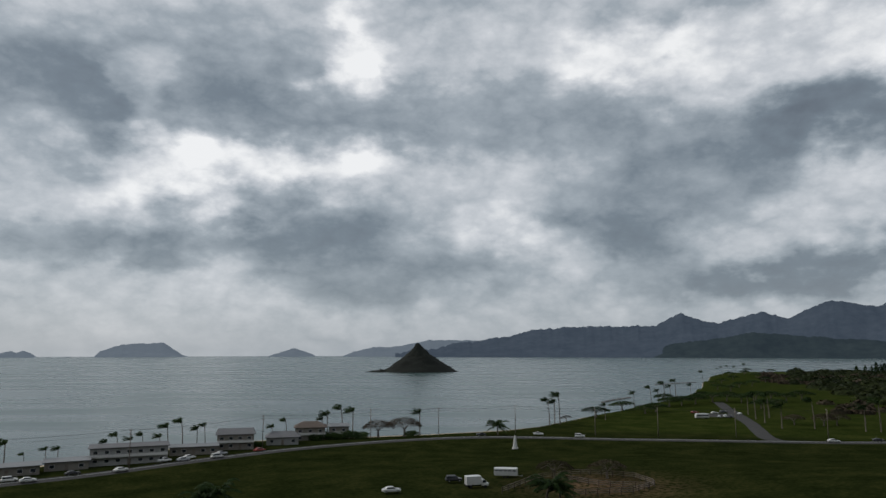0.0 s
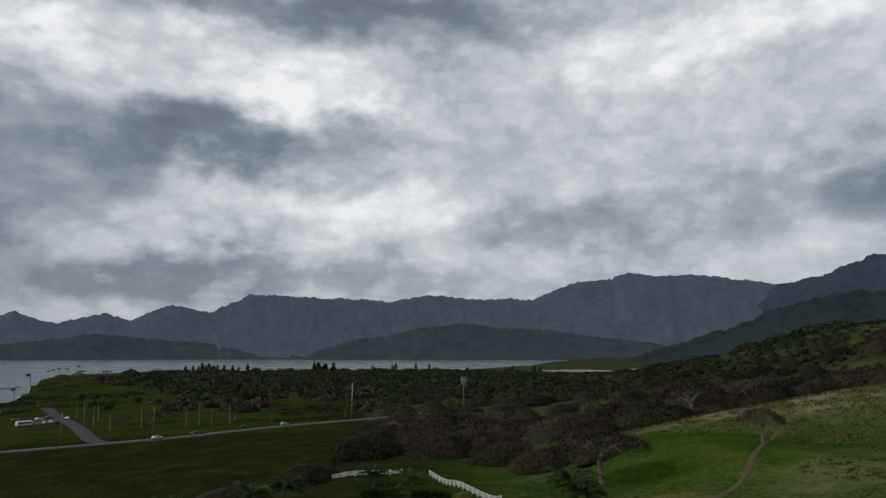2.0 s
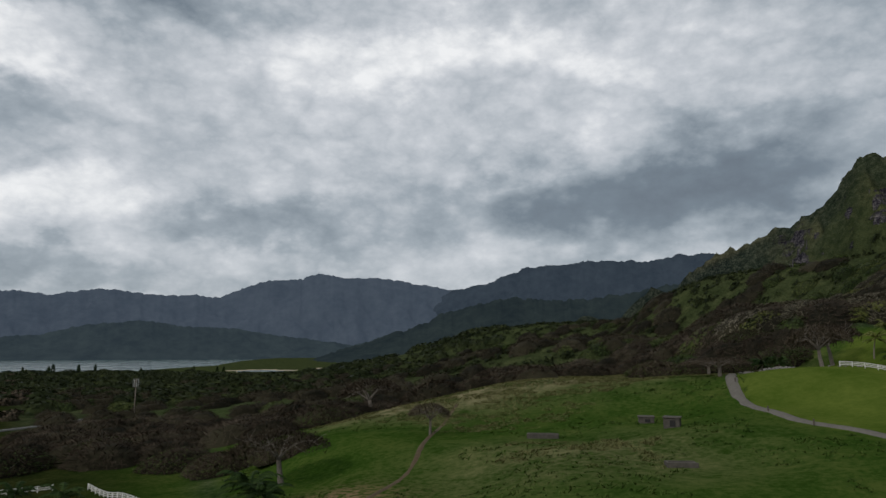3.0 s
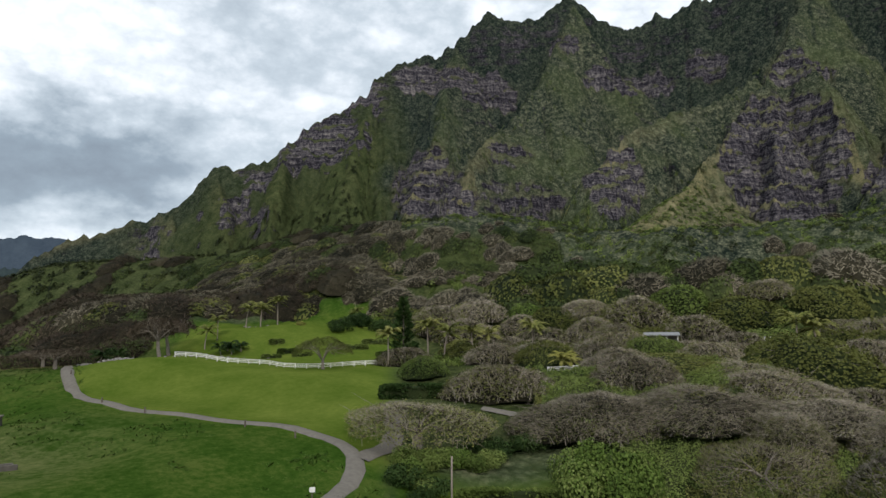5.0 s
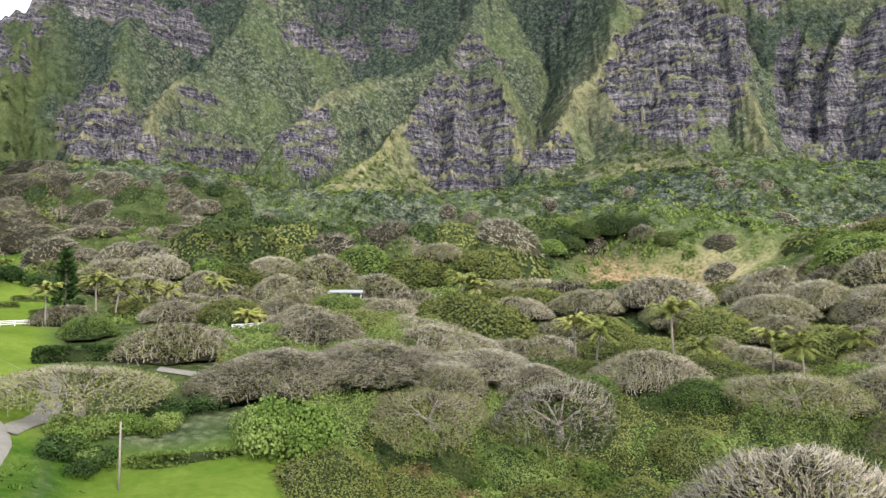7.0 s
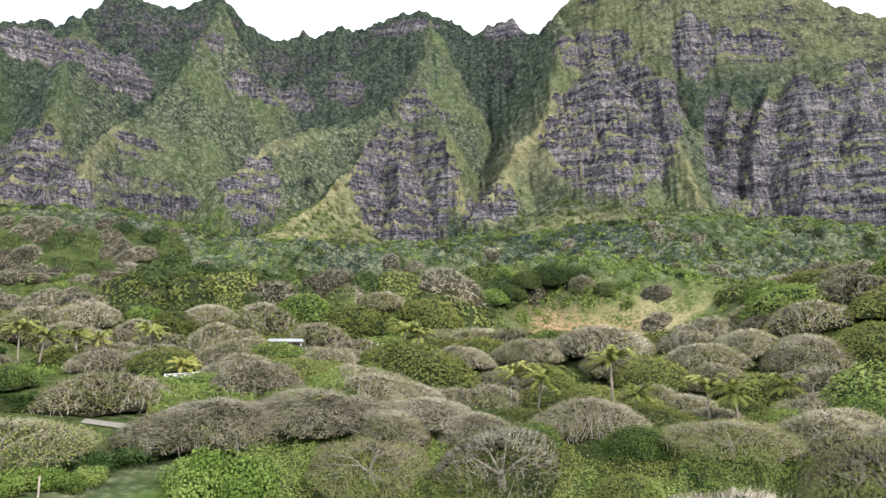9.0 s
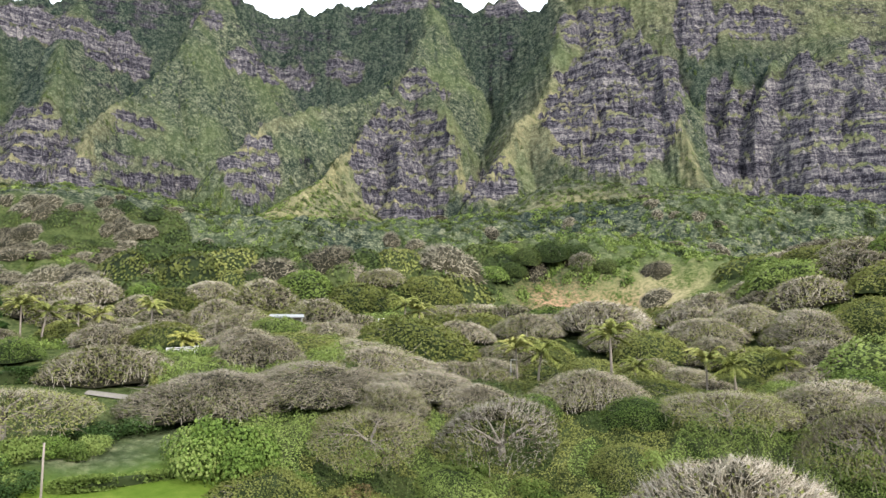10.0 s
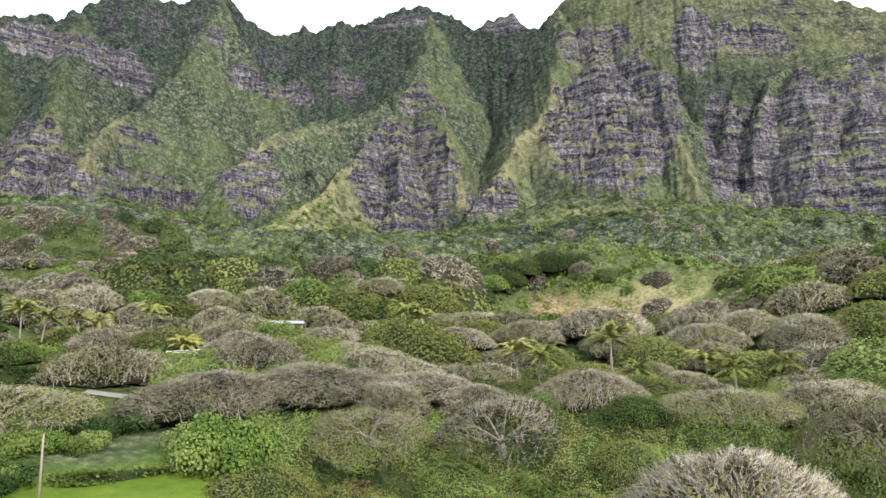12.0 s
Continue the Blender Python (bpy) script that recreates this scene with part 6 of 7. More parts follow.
stuff("scree_shrubs", "olive and dry shrubs scattered over the scree", "shrubs",
      field(32, 1000, 118, 200, 225, 620, 1.0, 3.4, 0.7, lambda b, d, x, y: (fnoise(x / 24, y / 24, 3, 102) > 0.54) & vegetated(x, y) & ~below_tree_line(b, d - 25) & clear_of_open(x, y, 1.1)), MID_TUFTS, M_OLIVE, 32)
stuff("bare_woodland", "scattered grey leafless trees on the scree", "woods",
      field(33, 150, 118, 200, 225, 520, 3, 6, 0.8, lambda b, d, x, y: ~below_tree_line(b, d) & vegetated(x, y)), BARE_SMALL, M_TWIGFAR, 33)
# a belt of leafy shrubs in front of the umbrella trees
belt = random.Random(31)
for k in range(80):
    b, d = belt.uniform(141, 192), belt.uniform(68, 100)
    if 172 < b < 183 and d > 74:
        continue
    s = belt.uniform(2.2, 4.2)
    pick = belt.random()
    (SHRUB_GREEN[k % 2] if pick < 0.66 else SHRUB_OLIVE[0] if pick < 0.9 else SHRUB_RUST[0]).stand(b, d, (s, s, s * belt.uniform(0.75, 1.1)))

# ------------------------------------------------------------------ built things
def bm_mesh(name, bm, mats, shade=False):
    me = bpy.data.meshes.new(name)
    bm.to_mesh(me)
    bm.free()
    for m in mats if isinstance(mats, (list, tuple)) else [mats]:
        me.materials.append(m)
    if shade:
        me.polygons.foreach_set("use_smooth", np.full(len(me.polygons), True))
    return me


def box(bm, x0, x1, y0, y1, z0, z1, bevel=0.0):
    m = Matrix.LocRotScale(((x0 + x1) / 2, (y0 + y1) / 2, (z0 + z1) / 2), None, (x1 - x0, y1 - y0, z1 - z0))
    made = bmesh.ops.create_cube(bm, size=1, matrix=m)["verts"]
    if bevel:
        bmesh.ops.bevel(bm, geom=list({e for v in made for e in v.link_edges}), offset=bevel, segments=1, affect="EDGES")


def box_mesh(name, mat, *boxes, bevel=0.0):
    bm = bmesh.new()
    for b in boxes:
        box(bm, *b, bevel=bevel)
    return bm_mesh(name, bm, mat)


def part(name, me, parent, label="", at=None):
    ob = new(name, me)
    ob.parent = parent
    if at is not None:
        ob.matrix_basis = at
    if label:
        tagged(ob, label)
    return ob


def thing(name, label, category, b, d, turn=None, group="", lift=0.0, lean=0.0):
    """An empty on the ground; by default its front (-y) faces the camera's place."""
    x, y = pol(b, d)
    top = new(name)
    top.matrix_basis = Matrix.LocRotScale((x, y, gz(x, y) + lift), Euler((radians(lean), 0, radians(-b if turn is None else turn))), None)
    return tagged(top, label, category, group)


def prism(bm, w, d, z0, z1, over=0.5, hip=0.0, thick=0.18):
    """A pitched roof with its ridge along x; hip pulls the ridge in at both ends."""
    hw, hd, r = w / 2 + over, d / 2 + over, w / 2 + over - hip
    vs = [bm.verts.new(v) for v in ((-hw, -hd, z0), (hw, -hd, z0), (hw, hd, z0), (-hw, hd, z0), (-r, 0, z1), (r, 0, z1),
                                    (-hw, -hd, z0 - thick), (hw, -hd, z0 - thick), (hw, hd, z0 - thick), (-hw, hd, z0 - thick))]
    for f in ((0, 1, 5, 4), (2, 3, 4, 5), (1, 2, 5), (3, 0, 4), (6, 7, 1, 0), (7, 8, 2, 1), (8, 9, 3, 2), (9, 6, 0, 3), (9, 8, 7, 6)):
        bm.faces.new([vs[k] for k in f])


def house(b, d, w, dep, storeys, wall, roof, label, hip=1.5, pitch=1.4, turn=None, posts=False):
    top = thing("house", label, "house", b, d, turn, lift=-0.1)
    h = 2.9 * storeys + (0.5 if posts else 0.2)
    part("wall", box_mesh("wall", wall, (-w / 2, w / 2, -dep / 2, dep / 2, -0.8, h), bevel=0.03), top)
    bm = bmesh.new()
    prism(bm, w, dep, h + 0.15, h + 0.15 + pitch, 0.7, hip)
    part("roof", bm_mesh("roof", bm, roof), top)
    frame_me = box_mesh("window", M_WHITE, (-0.8, 0.8, -0.05, 0.05, -0.62, 0.62))
    pane_me = box_mesh("pane", M_GLASS, (-0.7, 0.7, -0.08, 0.0, -0.52, 0.52))
    n = max(2, int(w / 3.4))
    for s in range(storeys):
        for k in range(n):
            x = -w / 2 + w * (k + 0.5) / n
            if s == 0 and k == n // 2:
                part("door", box_mesh("door", M_POLE, (-0.5, 0.5, -0.05, 0.05, 0, 2.05)), top, "", pose(x, -dep / 2 - 0.04, 0.15))
                continue
            win = part("window", frame_me, top, "", pose(x, -dep / 2 - 0.04, 1.7 + 2.9 * s))
            part("pane", pane_me, win)
    if storeys > 1:
        part("balcony", box_mesh("balcony", M_WHITE, (-w / 2, w / 2, -dep / 2 - 1.1, -dep / 2 - 0.05, 2.85, 3.02), (-w / 2, w / 2, -dep / 2 - 1.15, -dep / 2 - 1.07, 3.02, 3.9)), top)
    return top


house(-23.6, 279, 25, 9, 2, M_WALLPALE, M_ROOF, "long two-storey pale house with a low grey roof", 0.6, 0.9)
house(-27.6, 274, 13, 9, 1, M_WALLTAN, M_ROOFWHITE, "low beach house with a pale metal roof", 0.3, 0.7)
house(-31.2, 268, 18, 9, 1, M_WALLTAN, M_ROOFWHITE, "long low beach house with a pale metal roof", 0.3, 0.8)
house(-19.2, 291, 17, 8, 1, M_WALLTAN, M_ROOFWHITE, "low shed-like house with a pale roof", 0.3, 0.7)
house(-16.2, 301, 14, 9, 2, M_WALLTAN, M_ROOF, "two-storey house with a grey gabled roof", 0.8, 1.9)
house(-12.7, 311, 13, 9, 1, M_WALLPALE, M_ROOF, "single-storey house with a grey hipped roof", 3.0, 2.0)
house(-10.6, 327, 13, 10, 2, M_WALLTAN, M_ROOFBROWN, "two-storey house with a dark hipped roof", 4.0, 2.2)
house(-8.4, 334, 9, 8, 2, M_WALLTAN, M_ROOFWHITE, "beach house with a pale roof among shrubs", 1.0, 1.0)


# --- vehicles
def wheel_mesh():
    bm = bmesh.new()
    bmesh.ops.create_cone(bm, cap_ends=True, segments=14, radius1=0.33, radius2=0.33, depth=0.22, matrix=pose(0, 0, 0, 90, 0, 0))
    return bm_mesh("wheel", bm, M_TYRE)


def rim_mesh():
    bm = bmesh.new()
    bmesh.ops.create_cone(bm, cap_ends=True, segments=10, radius1=0.2, radius2=0.17, depth=0.25, matrix=pose(0, 0, 0, 90, 0, 0))
    return bm_mesh("rim", bm, M_METAL)


WHEEL, RIM = wheel_mesh(), rim_mesh()


def lofted(profile, width, top_in, mat, name):
    """A body from a side outline (x, z), narrowed where it is high."""
    bm = bmesh.new()
    zmax = max(z for _, z in profile)
    sides = []
    for s in (-1, 1):
        sides.append([bm.verts.new((x, s * (width / 2 - top_in * max(0, (z - 0.75)) / max(0.1, zmax - 0.75)), z)) for x, z in profile])
    n = len(profile)
    for k in range(n):
        bm.faces.new((sides[0][k], sides[0][(k + 1) % n], sides[1][(k + 1) % n], sides[1][k]))
    bm.faces.new(sides[0][::-1])
    bm.faces.new(sides[1])
    bmesh.ops.recalc_face_normals(bm, faces=bm.faces)
    bmesh.ops.bevel(bm, geom=list(bm.edges), offset=0.04, segments=1, affect="EDGES")
    return bm_mesh(name, bm, mat, True)


CAR_PAINT = {key: plain(key + "_car_paint", col, 0.3, 0.1, 0.5, 2.0, 0.06) for key, col in
             (("white", (0.62, 0.62, 0.60)), ("silver", (0.36, 0.37, 0.38)), ("black", (0.02, 0.02, 0.022)), ("red", (0.25, 0.03, 0.025)), ("grey", (0.10, 0.105, 0.11)))}
CAR_MESH = {}


def car(b, d, colour, turn, kind="car"):
    what = {"car": "saloon car", "suv": "tall estate car", "pickup": "pickup truck"}[kind]
    top = thing("car", f"{colour} {what} on the coastal asphalt", "car", b, d, turn, "cars by the shore", 0.27)
    if (kind, colour) not in CAR_MESH:
        hood = [(-2.2, 0.3), (2.2, 0.3), (2.25, 0.62), (2.1, 0.85), (1.1, 0.95), (-1.9, 0.98), (-2.22, 0.85), (-2.25, 0.5)]
        roof = {"car": [(1.15, 0.95), (0.35, 1.42), (-1.0, 1.45), (-1.85, 0.98)], "suv": [(1.15, 0.95), (0.5, 1.65), (-1.9, 1.68), (-2.1, 0.98)], "pickup": [(1.15, 0.95), (0.5, 1.6), (-0.5, 1.62), (-0.6, 0.98)]}[kind]
        CAR_MESH[kind, colour] = lofted(hood, 1.78, 0, CAR_PAINT[colour], "body"), lofted(roof, 1.62, 0.18, CAR_PAINT[colour], "cabin"), \
            lofted([(x * 0.96, 1.0 + (z - 0.97) * 0.80) for x, z in roof], 1.70, 0.14, M_GLASS, "window_band")
    body, cabin, glass = CAR_MESH[kind, colour]
    part("body", body, top)
    part("cabin", cabin, top)
    part("window_band", glass, top, "dark tinted glass")
    for x in (-1.38, 1.38):
        for y in (-0.78, 0.78):
            w = part("wheel", WHEEL, top, "", pose(x, y, 0.33))
            part("rim", RIM, w)
    return top


def road_turn(b, line=None):
    """Heading of the coast road at a bearing, in degrees about z."""
    pts = [(k, pol(k, dd)) for k, dd in HIGHWAY]
    for (b0, p), (b1, q) in zip(pts, pts[1:]):
        if b0 <= b <= b1:
            return math.degrees(math.atan2(q[1] - p[1], q[0] - p[0]))
    return 0.0


def road_place(b):
    return float(np.interp(b, [k for k, _ in HIGHWAY], [dd for _, dd in HIGHWAY]))


for b, off, colour, kind in ((-31.0, 2, "white", "suv"), (-29.9, -2, "white", "car"), (-27.2, 2, "black", "car"), (-24.1, -2.5, "white", "car"), (-19.9, 1.5, "silver", "car"), (-19.5, 5.5, "white", "car"),
                             (-17.5, -1, "white", "suv"), (-17.2, 5.2, "silver", "car"), (-14.4, 2, "red", "car"), (2.9, 3, "black", "pickup"), (7.4, 6.5, "white", "car"), (10.6, 2, "white", "suv"),
                             (28.3, -2, "white", "car"), (31.0, 2, "black", "car"), (37.5, 2, "silver", "car"), (34.5, 2, "black", "suv"), (-21.2, 6, "white", "pickup")):
    car(b, road_place(b) + off, colour, road_turn(b), kind)
for b, d, colour, kind, turn in ((20.9, 446, "silver", "car", 70), (21.3, 450, "white", "suv", 75), (21.7, 447, "black", "car", 68), (20.6, 470, "white", "car", 10), (21.2, 476, "grey", "suv", 15), (22.3, 466, "white", "car", 80),
                                 (0.7, 193, "black", "suv", 12), (-4.2, 179, "white", "car", 20), (19.2, 472, "red", "car", 5)):
    car(b, d, colour, turn, kind)


def coach(b, d, turn):
    top = thing("bus", "white tour coach with a dark window band", "bus", b, d, turn, lift=0.25)
    part("body", lofted([(-5.4, 0.4), (5.4, 0.4), (5.5, 1.0), (5.35, 3.0), (5.1, 3.2), (-5.3, 3.2), (-5.45, 1.0)], 2.5, 0.08, CAR_PAINT["white"], "body"), top)
    top.scale = (0.72, 0.85, 0.85)
    part("window_band", lofted([(-5.0, 1.6), (5.2, 1.6), (5.1, 2.6), (-5.0, 2.6)], 2.56, 0.05, M_GLASS, "window_band"), top, "dark tinted glass")
    for x in (-3.4, 3.4):
        for y in (-1.1, 1.1):
            part("wheel", WHEEL, top, "", pose(x, y, 0.38) @ Matrix.Scale(1.35, 4))


coach(19.7, 440, 8)


def box_truck(b, d, turn):
    top = thing("box_truck", "white box truck parked on the meadow", "truck", b, d, turn)
    part("cargo_box", box_mesh("cargo_box", CAR_PAINT["white"], (-2.6, 1.3, -1.1, 1.1, 0.9, 3.0), bevel=0.05), top)
    part("cab", lofted([(1.4, 0.5), (3.3, 0.5), (3.35, 1.2), (2.6, 1.3), (2.2, 2.1), (1.4, 2.15)], 1.95, 0.15, CAR_PAINT["white"], "cab"), top)
    part("windscreen", lofted([(2.72, 1.32), (2.3, 2.0), (1.7, 2.0), (1.7, 1.32)], 2.02, 0.12, M_GLASS, "windscreen"), top)
    part("chassis", box_mesh("chassis", M_TYRE, (-2.6, 3.0, -0.4, 0.4, 0.5, 0.9)), top)
    for x in (-1.5, 2.4):
        for y in (-0.9, 0.9):
            part("wheel", WHEEL, top, "", pose(x, y, 0.38) @ Matrix.Scale(1.2, 4))


def horse_trailer(b, d, turn):
    top = thing("horse_trailer", "long white horse trailer parked on the meadow", "trailer", b, d, turn)
    part("body", box_mesh("body", CAR_PAINT["white"], (-3.2, 3.2, -1.1, 1.1, 0.65, 2.6), bevel=0.12), top)
    for k in range(5):
        part("side_slot", box_mesh("side_slot", M_GLASS, (-0.45, 0.45, -0.02, 0.02, -0.14, 0.14)), top, "", pose(-2.5 + 1.2 * k, -1.12, 2.0))
    part("drawbar", box_mesh("drawbar", M_METAL, (3.2, 4.6, -0.08, 0.08, 0.55, 0.7)), top)
    for x in (-0.5, 0.5):
        for y in (-1.0, 1.0):
            part("wheel", WHEEL, top, "", pose(x, y, 0.36))


box_truck(2.4, 186, 15)
horse_trailer(4.8, 201, -8)


def monument(b, d):
    top = thing("monument", "white tapering stone monument on the meadow", "monument", b, d)
    for name, lo, hi, z0, z1 in (("base", 1.25, 1.15, -0.4, 0.7), ("shaft", 0.85, 0.42, 0.7, 4.6), ("cap", 0.36, 0.08, 4.6, 5.4)):
        bm = bmesh.new()
        bmesh.ops.create_cone(bm, cap_ends=True, segments=8, radius1=lo, radius2=hi, depth=z1 - z0, matrix=pose(0, 0, (z0 + z1) / 2))
        part(name, bm_mesh(name, bm, M_WHITE), top)


monument(5.55, 288)


# --- poles, wires, fences
def tapered(name, r0, r1, z0, z1, mat, sides=8):
    bm = bmesh.new()
    bmesh.ops.create_cone(bm, cap_ends=True, segments=sides, radius1=r0, radius2=r1, depth=z1 - z0, matrix=pose(0, 0, (z0 + z1) / 2))
    return bm_mesh(name, bm, mat, True)


POLE_ME, ARM_ME = tapered("pole", 0.19, 0.13, -1.0, 13.0, M_POLE), box_mesh("crossarm", M_POLE, (-1.1, 1.1, -0.06, 0.06, -0.07, 0.07))
INS_ME = tapered("insulator", 0.05, 0.04, 0.0, 0.22, M_WHITE, 6)
TOPS = []
for b, d in ((-38, 262), (-23.6, 263), (-14.2, 300), (-5.9, 322), (-0.5, 333), (5.6, 345), (11.8, 338), (16.5, 338), (22.0, 345), (28, 356)):
    top = thing("utility_pole", "tall weathered wooden utility pole beside the coast road", "utility pole", b, d, road_turn(b) + 90, "utility poles")
    part("pole", POLE_ME, top)
    for z in (12.4, 11.2):
        arm = part("crossarm", ARM_ME, top, "", pose(0, 0, z))
        for x in (-1.0, 1.0):
            part("insulator", INS_ME, arm, "", pose(x, 0, 0.07))
    TOPS.append(top.matrix_basis.translation.copy())
for z, side in ((12.6, 1.0), (12.6, -1.0), (11.4, 1.0)):
    line = [(p.x + side * 0.3, p.y + side, p.z + z) for p in TOPS]
    pts = []
    for a, c in zip(line, line[1:]):
        for k in range(8):
            u = k / 8
            pts.append((a[0] + (c[0] - a[0]) * u, a[1] + (c[1] - a[1]) * u, a[2] + (c[2] - a[2]) * u - 4.0 * 0.9 * u * (1 - u)))
    v, f = tube(pts, np.full(len(pts), 0.03), 3)
    tagged(new("power_line", raw_mesh("power_line", v, f, [M_TYRE])), "thin black power line strung between the poles", "cable", "power lines")


def light_pole(b, d, tall, label):
    top = thing("lamp_post", label, "lamp post", b, d)
    part("pole", tapered("pole", 0.09, 0.06, -0.6, tall, M_METAL), top)
    part("arm", box_mesh("arm", M_METAL, (-0.05, 1.0, -0.04, 0.04, tall - 0.12, tall)), top)
    part("lamp_head", box_mesh("lamp_head", M_WHITE, (0.75, 1.35, -0.14, 0.14, tall - 0.16, tall + 0.02), bevel=0.04), top)


light_pole(160.0, 140, 6.5, "slim grey lamp post among the trees")
light_pole(149.3, 168, 5.5, "slim grey lamp post beside the lawn")
top = thing("utility_pole", "slim bare grey pole standing on the lawn", "utility pole", 125.5, 86)
part("pole", tapered("pole", 0.13, 0.10, -0.8, 42 - 0.1565 * 86 - gz(*pol(125.5, 86)), M_POLE), top)


def sign_post(b, d):
    top = thing("sign", "small white sign on a dark post beside the lane", "sign", b, d)
    part("post", box_mesh("post", M_DARKBARK, (-0.07, 0.07, -0.05, 0.05, -0.4, 1.5)), top)
    part("board", box_mesh("board", M_WHITE, (-0.32, 0.32, -0.1, -0.055, 1.0, 1.55)), top)


sign_post(114.6, 82)
for b in (97.2, 99.3, 102.2, 109.4, 113.2):
    d = float(np.interp(b, [97, 98.8, 102.2, 109.4, 115.9], [178, 149, 134, 118, 104]))
    top = thing("bollard", "short dark wooden post beside the lane", "post", b, d, None, "posts along the lane")
    part("post", box_mesh("post", M_DARKBARK, (-0.12, 0.12, -0.12, 0.12, -0.4, 1.1), bevel=0.03), top)

FENCE_POST = box_mesh("post", M_WHITE, (-0.075, 0.075, -0.075, 0.075, -0.4, 1.25), bevel=0.015)


def rail_fence(line, label, spacing=2.6, rails=(0.45, 0.8, 1.12), mat=None, post_me=None, name="fence"):
    """Posts and rails along a plan line (bearing, distance)."""
    pts = np.array([pol(b, d) for b, d in line])
    seg = np.r_[0, np.cumsum(np.hypot(*np.diff(pts, axis=0).T))]
    n = max(2, int(seg[-1] / spacing) + 1)
    s = np.linspace(0, seg[-1], n)
    xs, ys = np.interp(s, seg, pts[:, 0]), np.interp(s, seg, pts[:, 1])
    zs = land(xs, ys)
    top = new(name)
    top.location = (xs[0], ys[0], zs[0])
    tagged(top, label, "fence")
    rel = np.stack([xs - xs[0], ys - ys[0], zs - zs[0]], -1)
    for k in range(n):
        part("post", post_me or FENCE_POST, top, "", Matrix.Translation(rel[k]))
    for k in range(n - 1):
        a, c = Vector(rel[k]), Vector(rel[k + 1])
        ln = (c - a).length
        me = box_mesh("rail", mat or M_WHITE, (0, ln, -0.03, 0.03, -0.07, 0.07))
        turn = (c - a).to_track_quat("X", "Z").to_matrix().to_4x4()
        for z in rails:
            part("rail", me, top, "", Matrix.Translation(a + Vector((0, 0, z))) @ turn)
    return top


rail_fence([(104.1, 187), (106.5, 183), (109.5, 178)], "white painted post-and-rail fence above the lawn")
rail_fence([(109.5, 178), (111.0, 176), (112.2, 171)], "white painted post-and-rail fence above the lawn")
rail_fence([(112.2, 171), (114, 168.5), (117, 170), (120.3, 174)], "white painted post-and-rail fence above the lawn")
rail_fence([(41.3, 168), (46.7, 164)], "white painted post-and-rail fence among shrubs")
rail_fence([(48.9, 160), (50.6, 144), (52.6, 130), (54.5, 120)], "white painted post-and-rail fence curving through grass")
rail_fence([(133.2, 149), (136.2, 149)], "short white rail fence under the trees")
DARK_POST = box_mesh("post", M_DARKBARK, (-0.09, 0.09, -0.09, 0.09, -0.4, 1.6))
rail_fence([(4.5, 178), (7.5, 196), (11, 204), (14.5, 202), (16.2, 192), (14.5, 180), (10, 174)], "weathered wooden rail fence round a horse corral", 3.0, (0.6, 1.05, 1.5), M_POLE, DARK_POST, "corral_fence")
rail_fence([(9.6, 192), (12.4, 186), (15.6, 188)], "weathered wooden rail fence across a horse corral", 3.0, (0.6, 1.05, 1.5), M_POLE, DARK_POST, "corral_fence")


# --- old concrete bunkers in the meadow
def bunker(b, d, w, dep, h, turn, label, gap=False):
    top = thing("bunker", label, "bunker", b, d, turn)
    t = 0.35
    part("wall", box_mesh("wall", M_CONCRETE, (-w / 2, w / 2, -dep / 2, -dep / 2 + t, -0.5, h), bevel=0.06), top)
    part("wall", box_mesh("wall", M_CONCRETE, (-w / 2, w / 2, dep / 2 - t, dep / 2, -0.5, h * 0.9), bevel=0.06), top)
    part("wall", box_mesh("wall", M_CONCRETE, (-w / 2, -w / 2 + t, -dep / 2 + t, dep / 2 - t, -0.5, h * 0.95), bevel=0.06), top)
    part("wall", box_mesh("wall", M_CONCRETE, (w / 2 - t, w / 2, -dep / 2 + t, dep / 2 - t, -0.5, h * 0.8), bevel=0.06), top)
    if gap:
        part("slab", box_mesh("slab", M_CONCRETE, (-w / 2 - 0.2, w / 2 + 0.2, -dep / 2 - 0.2, dep / 2 + 0.2, h, h + 0.3), bevel=0.08), top)
        # a black block on the wall stands for the shade inside a doorway
        part("opening", box_mesh("opening", M_TYRE, (-0.3, 0.7, -dep / 2 - 0.03, -dep / 2 + 0.1, 0.2, h - 0.3)), top, "black block for the shade in a doorway")


bunker(82.8, 140, 6.0, 2.6, 0.9, -85, "low ruined concrete bunker overgrown with grass")
bunker(90.7, 150, 2.9, 2.2, 1.1, -86, "small square concrete bunker with a flat slab", True)
bunker(92.6, 136, 2.8, 2.4, 1.6, -100, "square concrete bunker with a black block for the shade in a doorway", True)
bunker(93.1, 106, 4.2, 2.4, 0.7, -80, "low roofless concrete bunker in the grass")


def rock(b, d, r, seed, label="rough dark boulder on the lawn"):
    rng = np.random.default_rng(seed)
    bm = bmesh.new()
    bmesh.ops.create_icosphere(bm, subdivisions=2, radius=r)
    for v in bm.verts:
        v.co *= 0.8 + 0.4 * noise.noise(v.co * (1.3 / r) + Vector((seed, 0, 0)))
        v.co.z *= 0.7
    x, y = pol(b, d)
    ob = new("boulder", bm_mesh("boulder", bm, M_STONE))
    ob.location, ob.rotation_euler = (x, y, gz(x, y) + 0.15 * r), (0, 0, rng.uniform(0, 6))
    tagged(ob, label, "rock", "boulders")


rr = random.Random(9)
for k in range(46):
    rock(99.9 + rr.gauss(0, 1.0), 190 + rr.gauss(0, 2.6), rr.uniform(0.3, 0.85), k, "dark field stone in a low heap beside the lane")
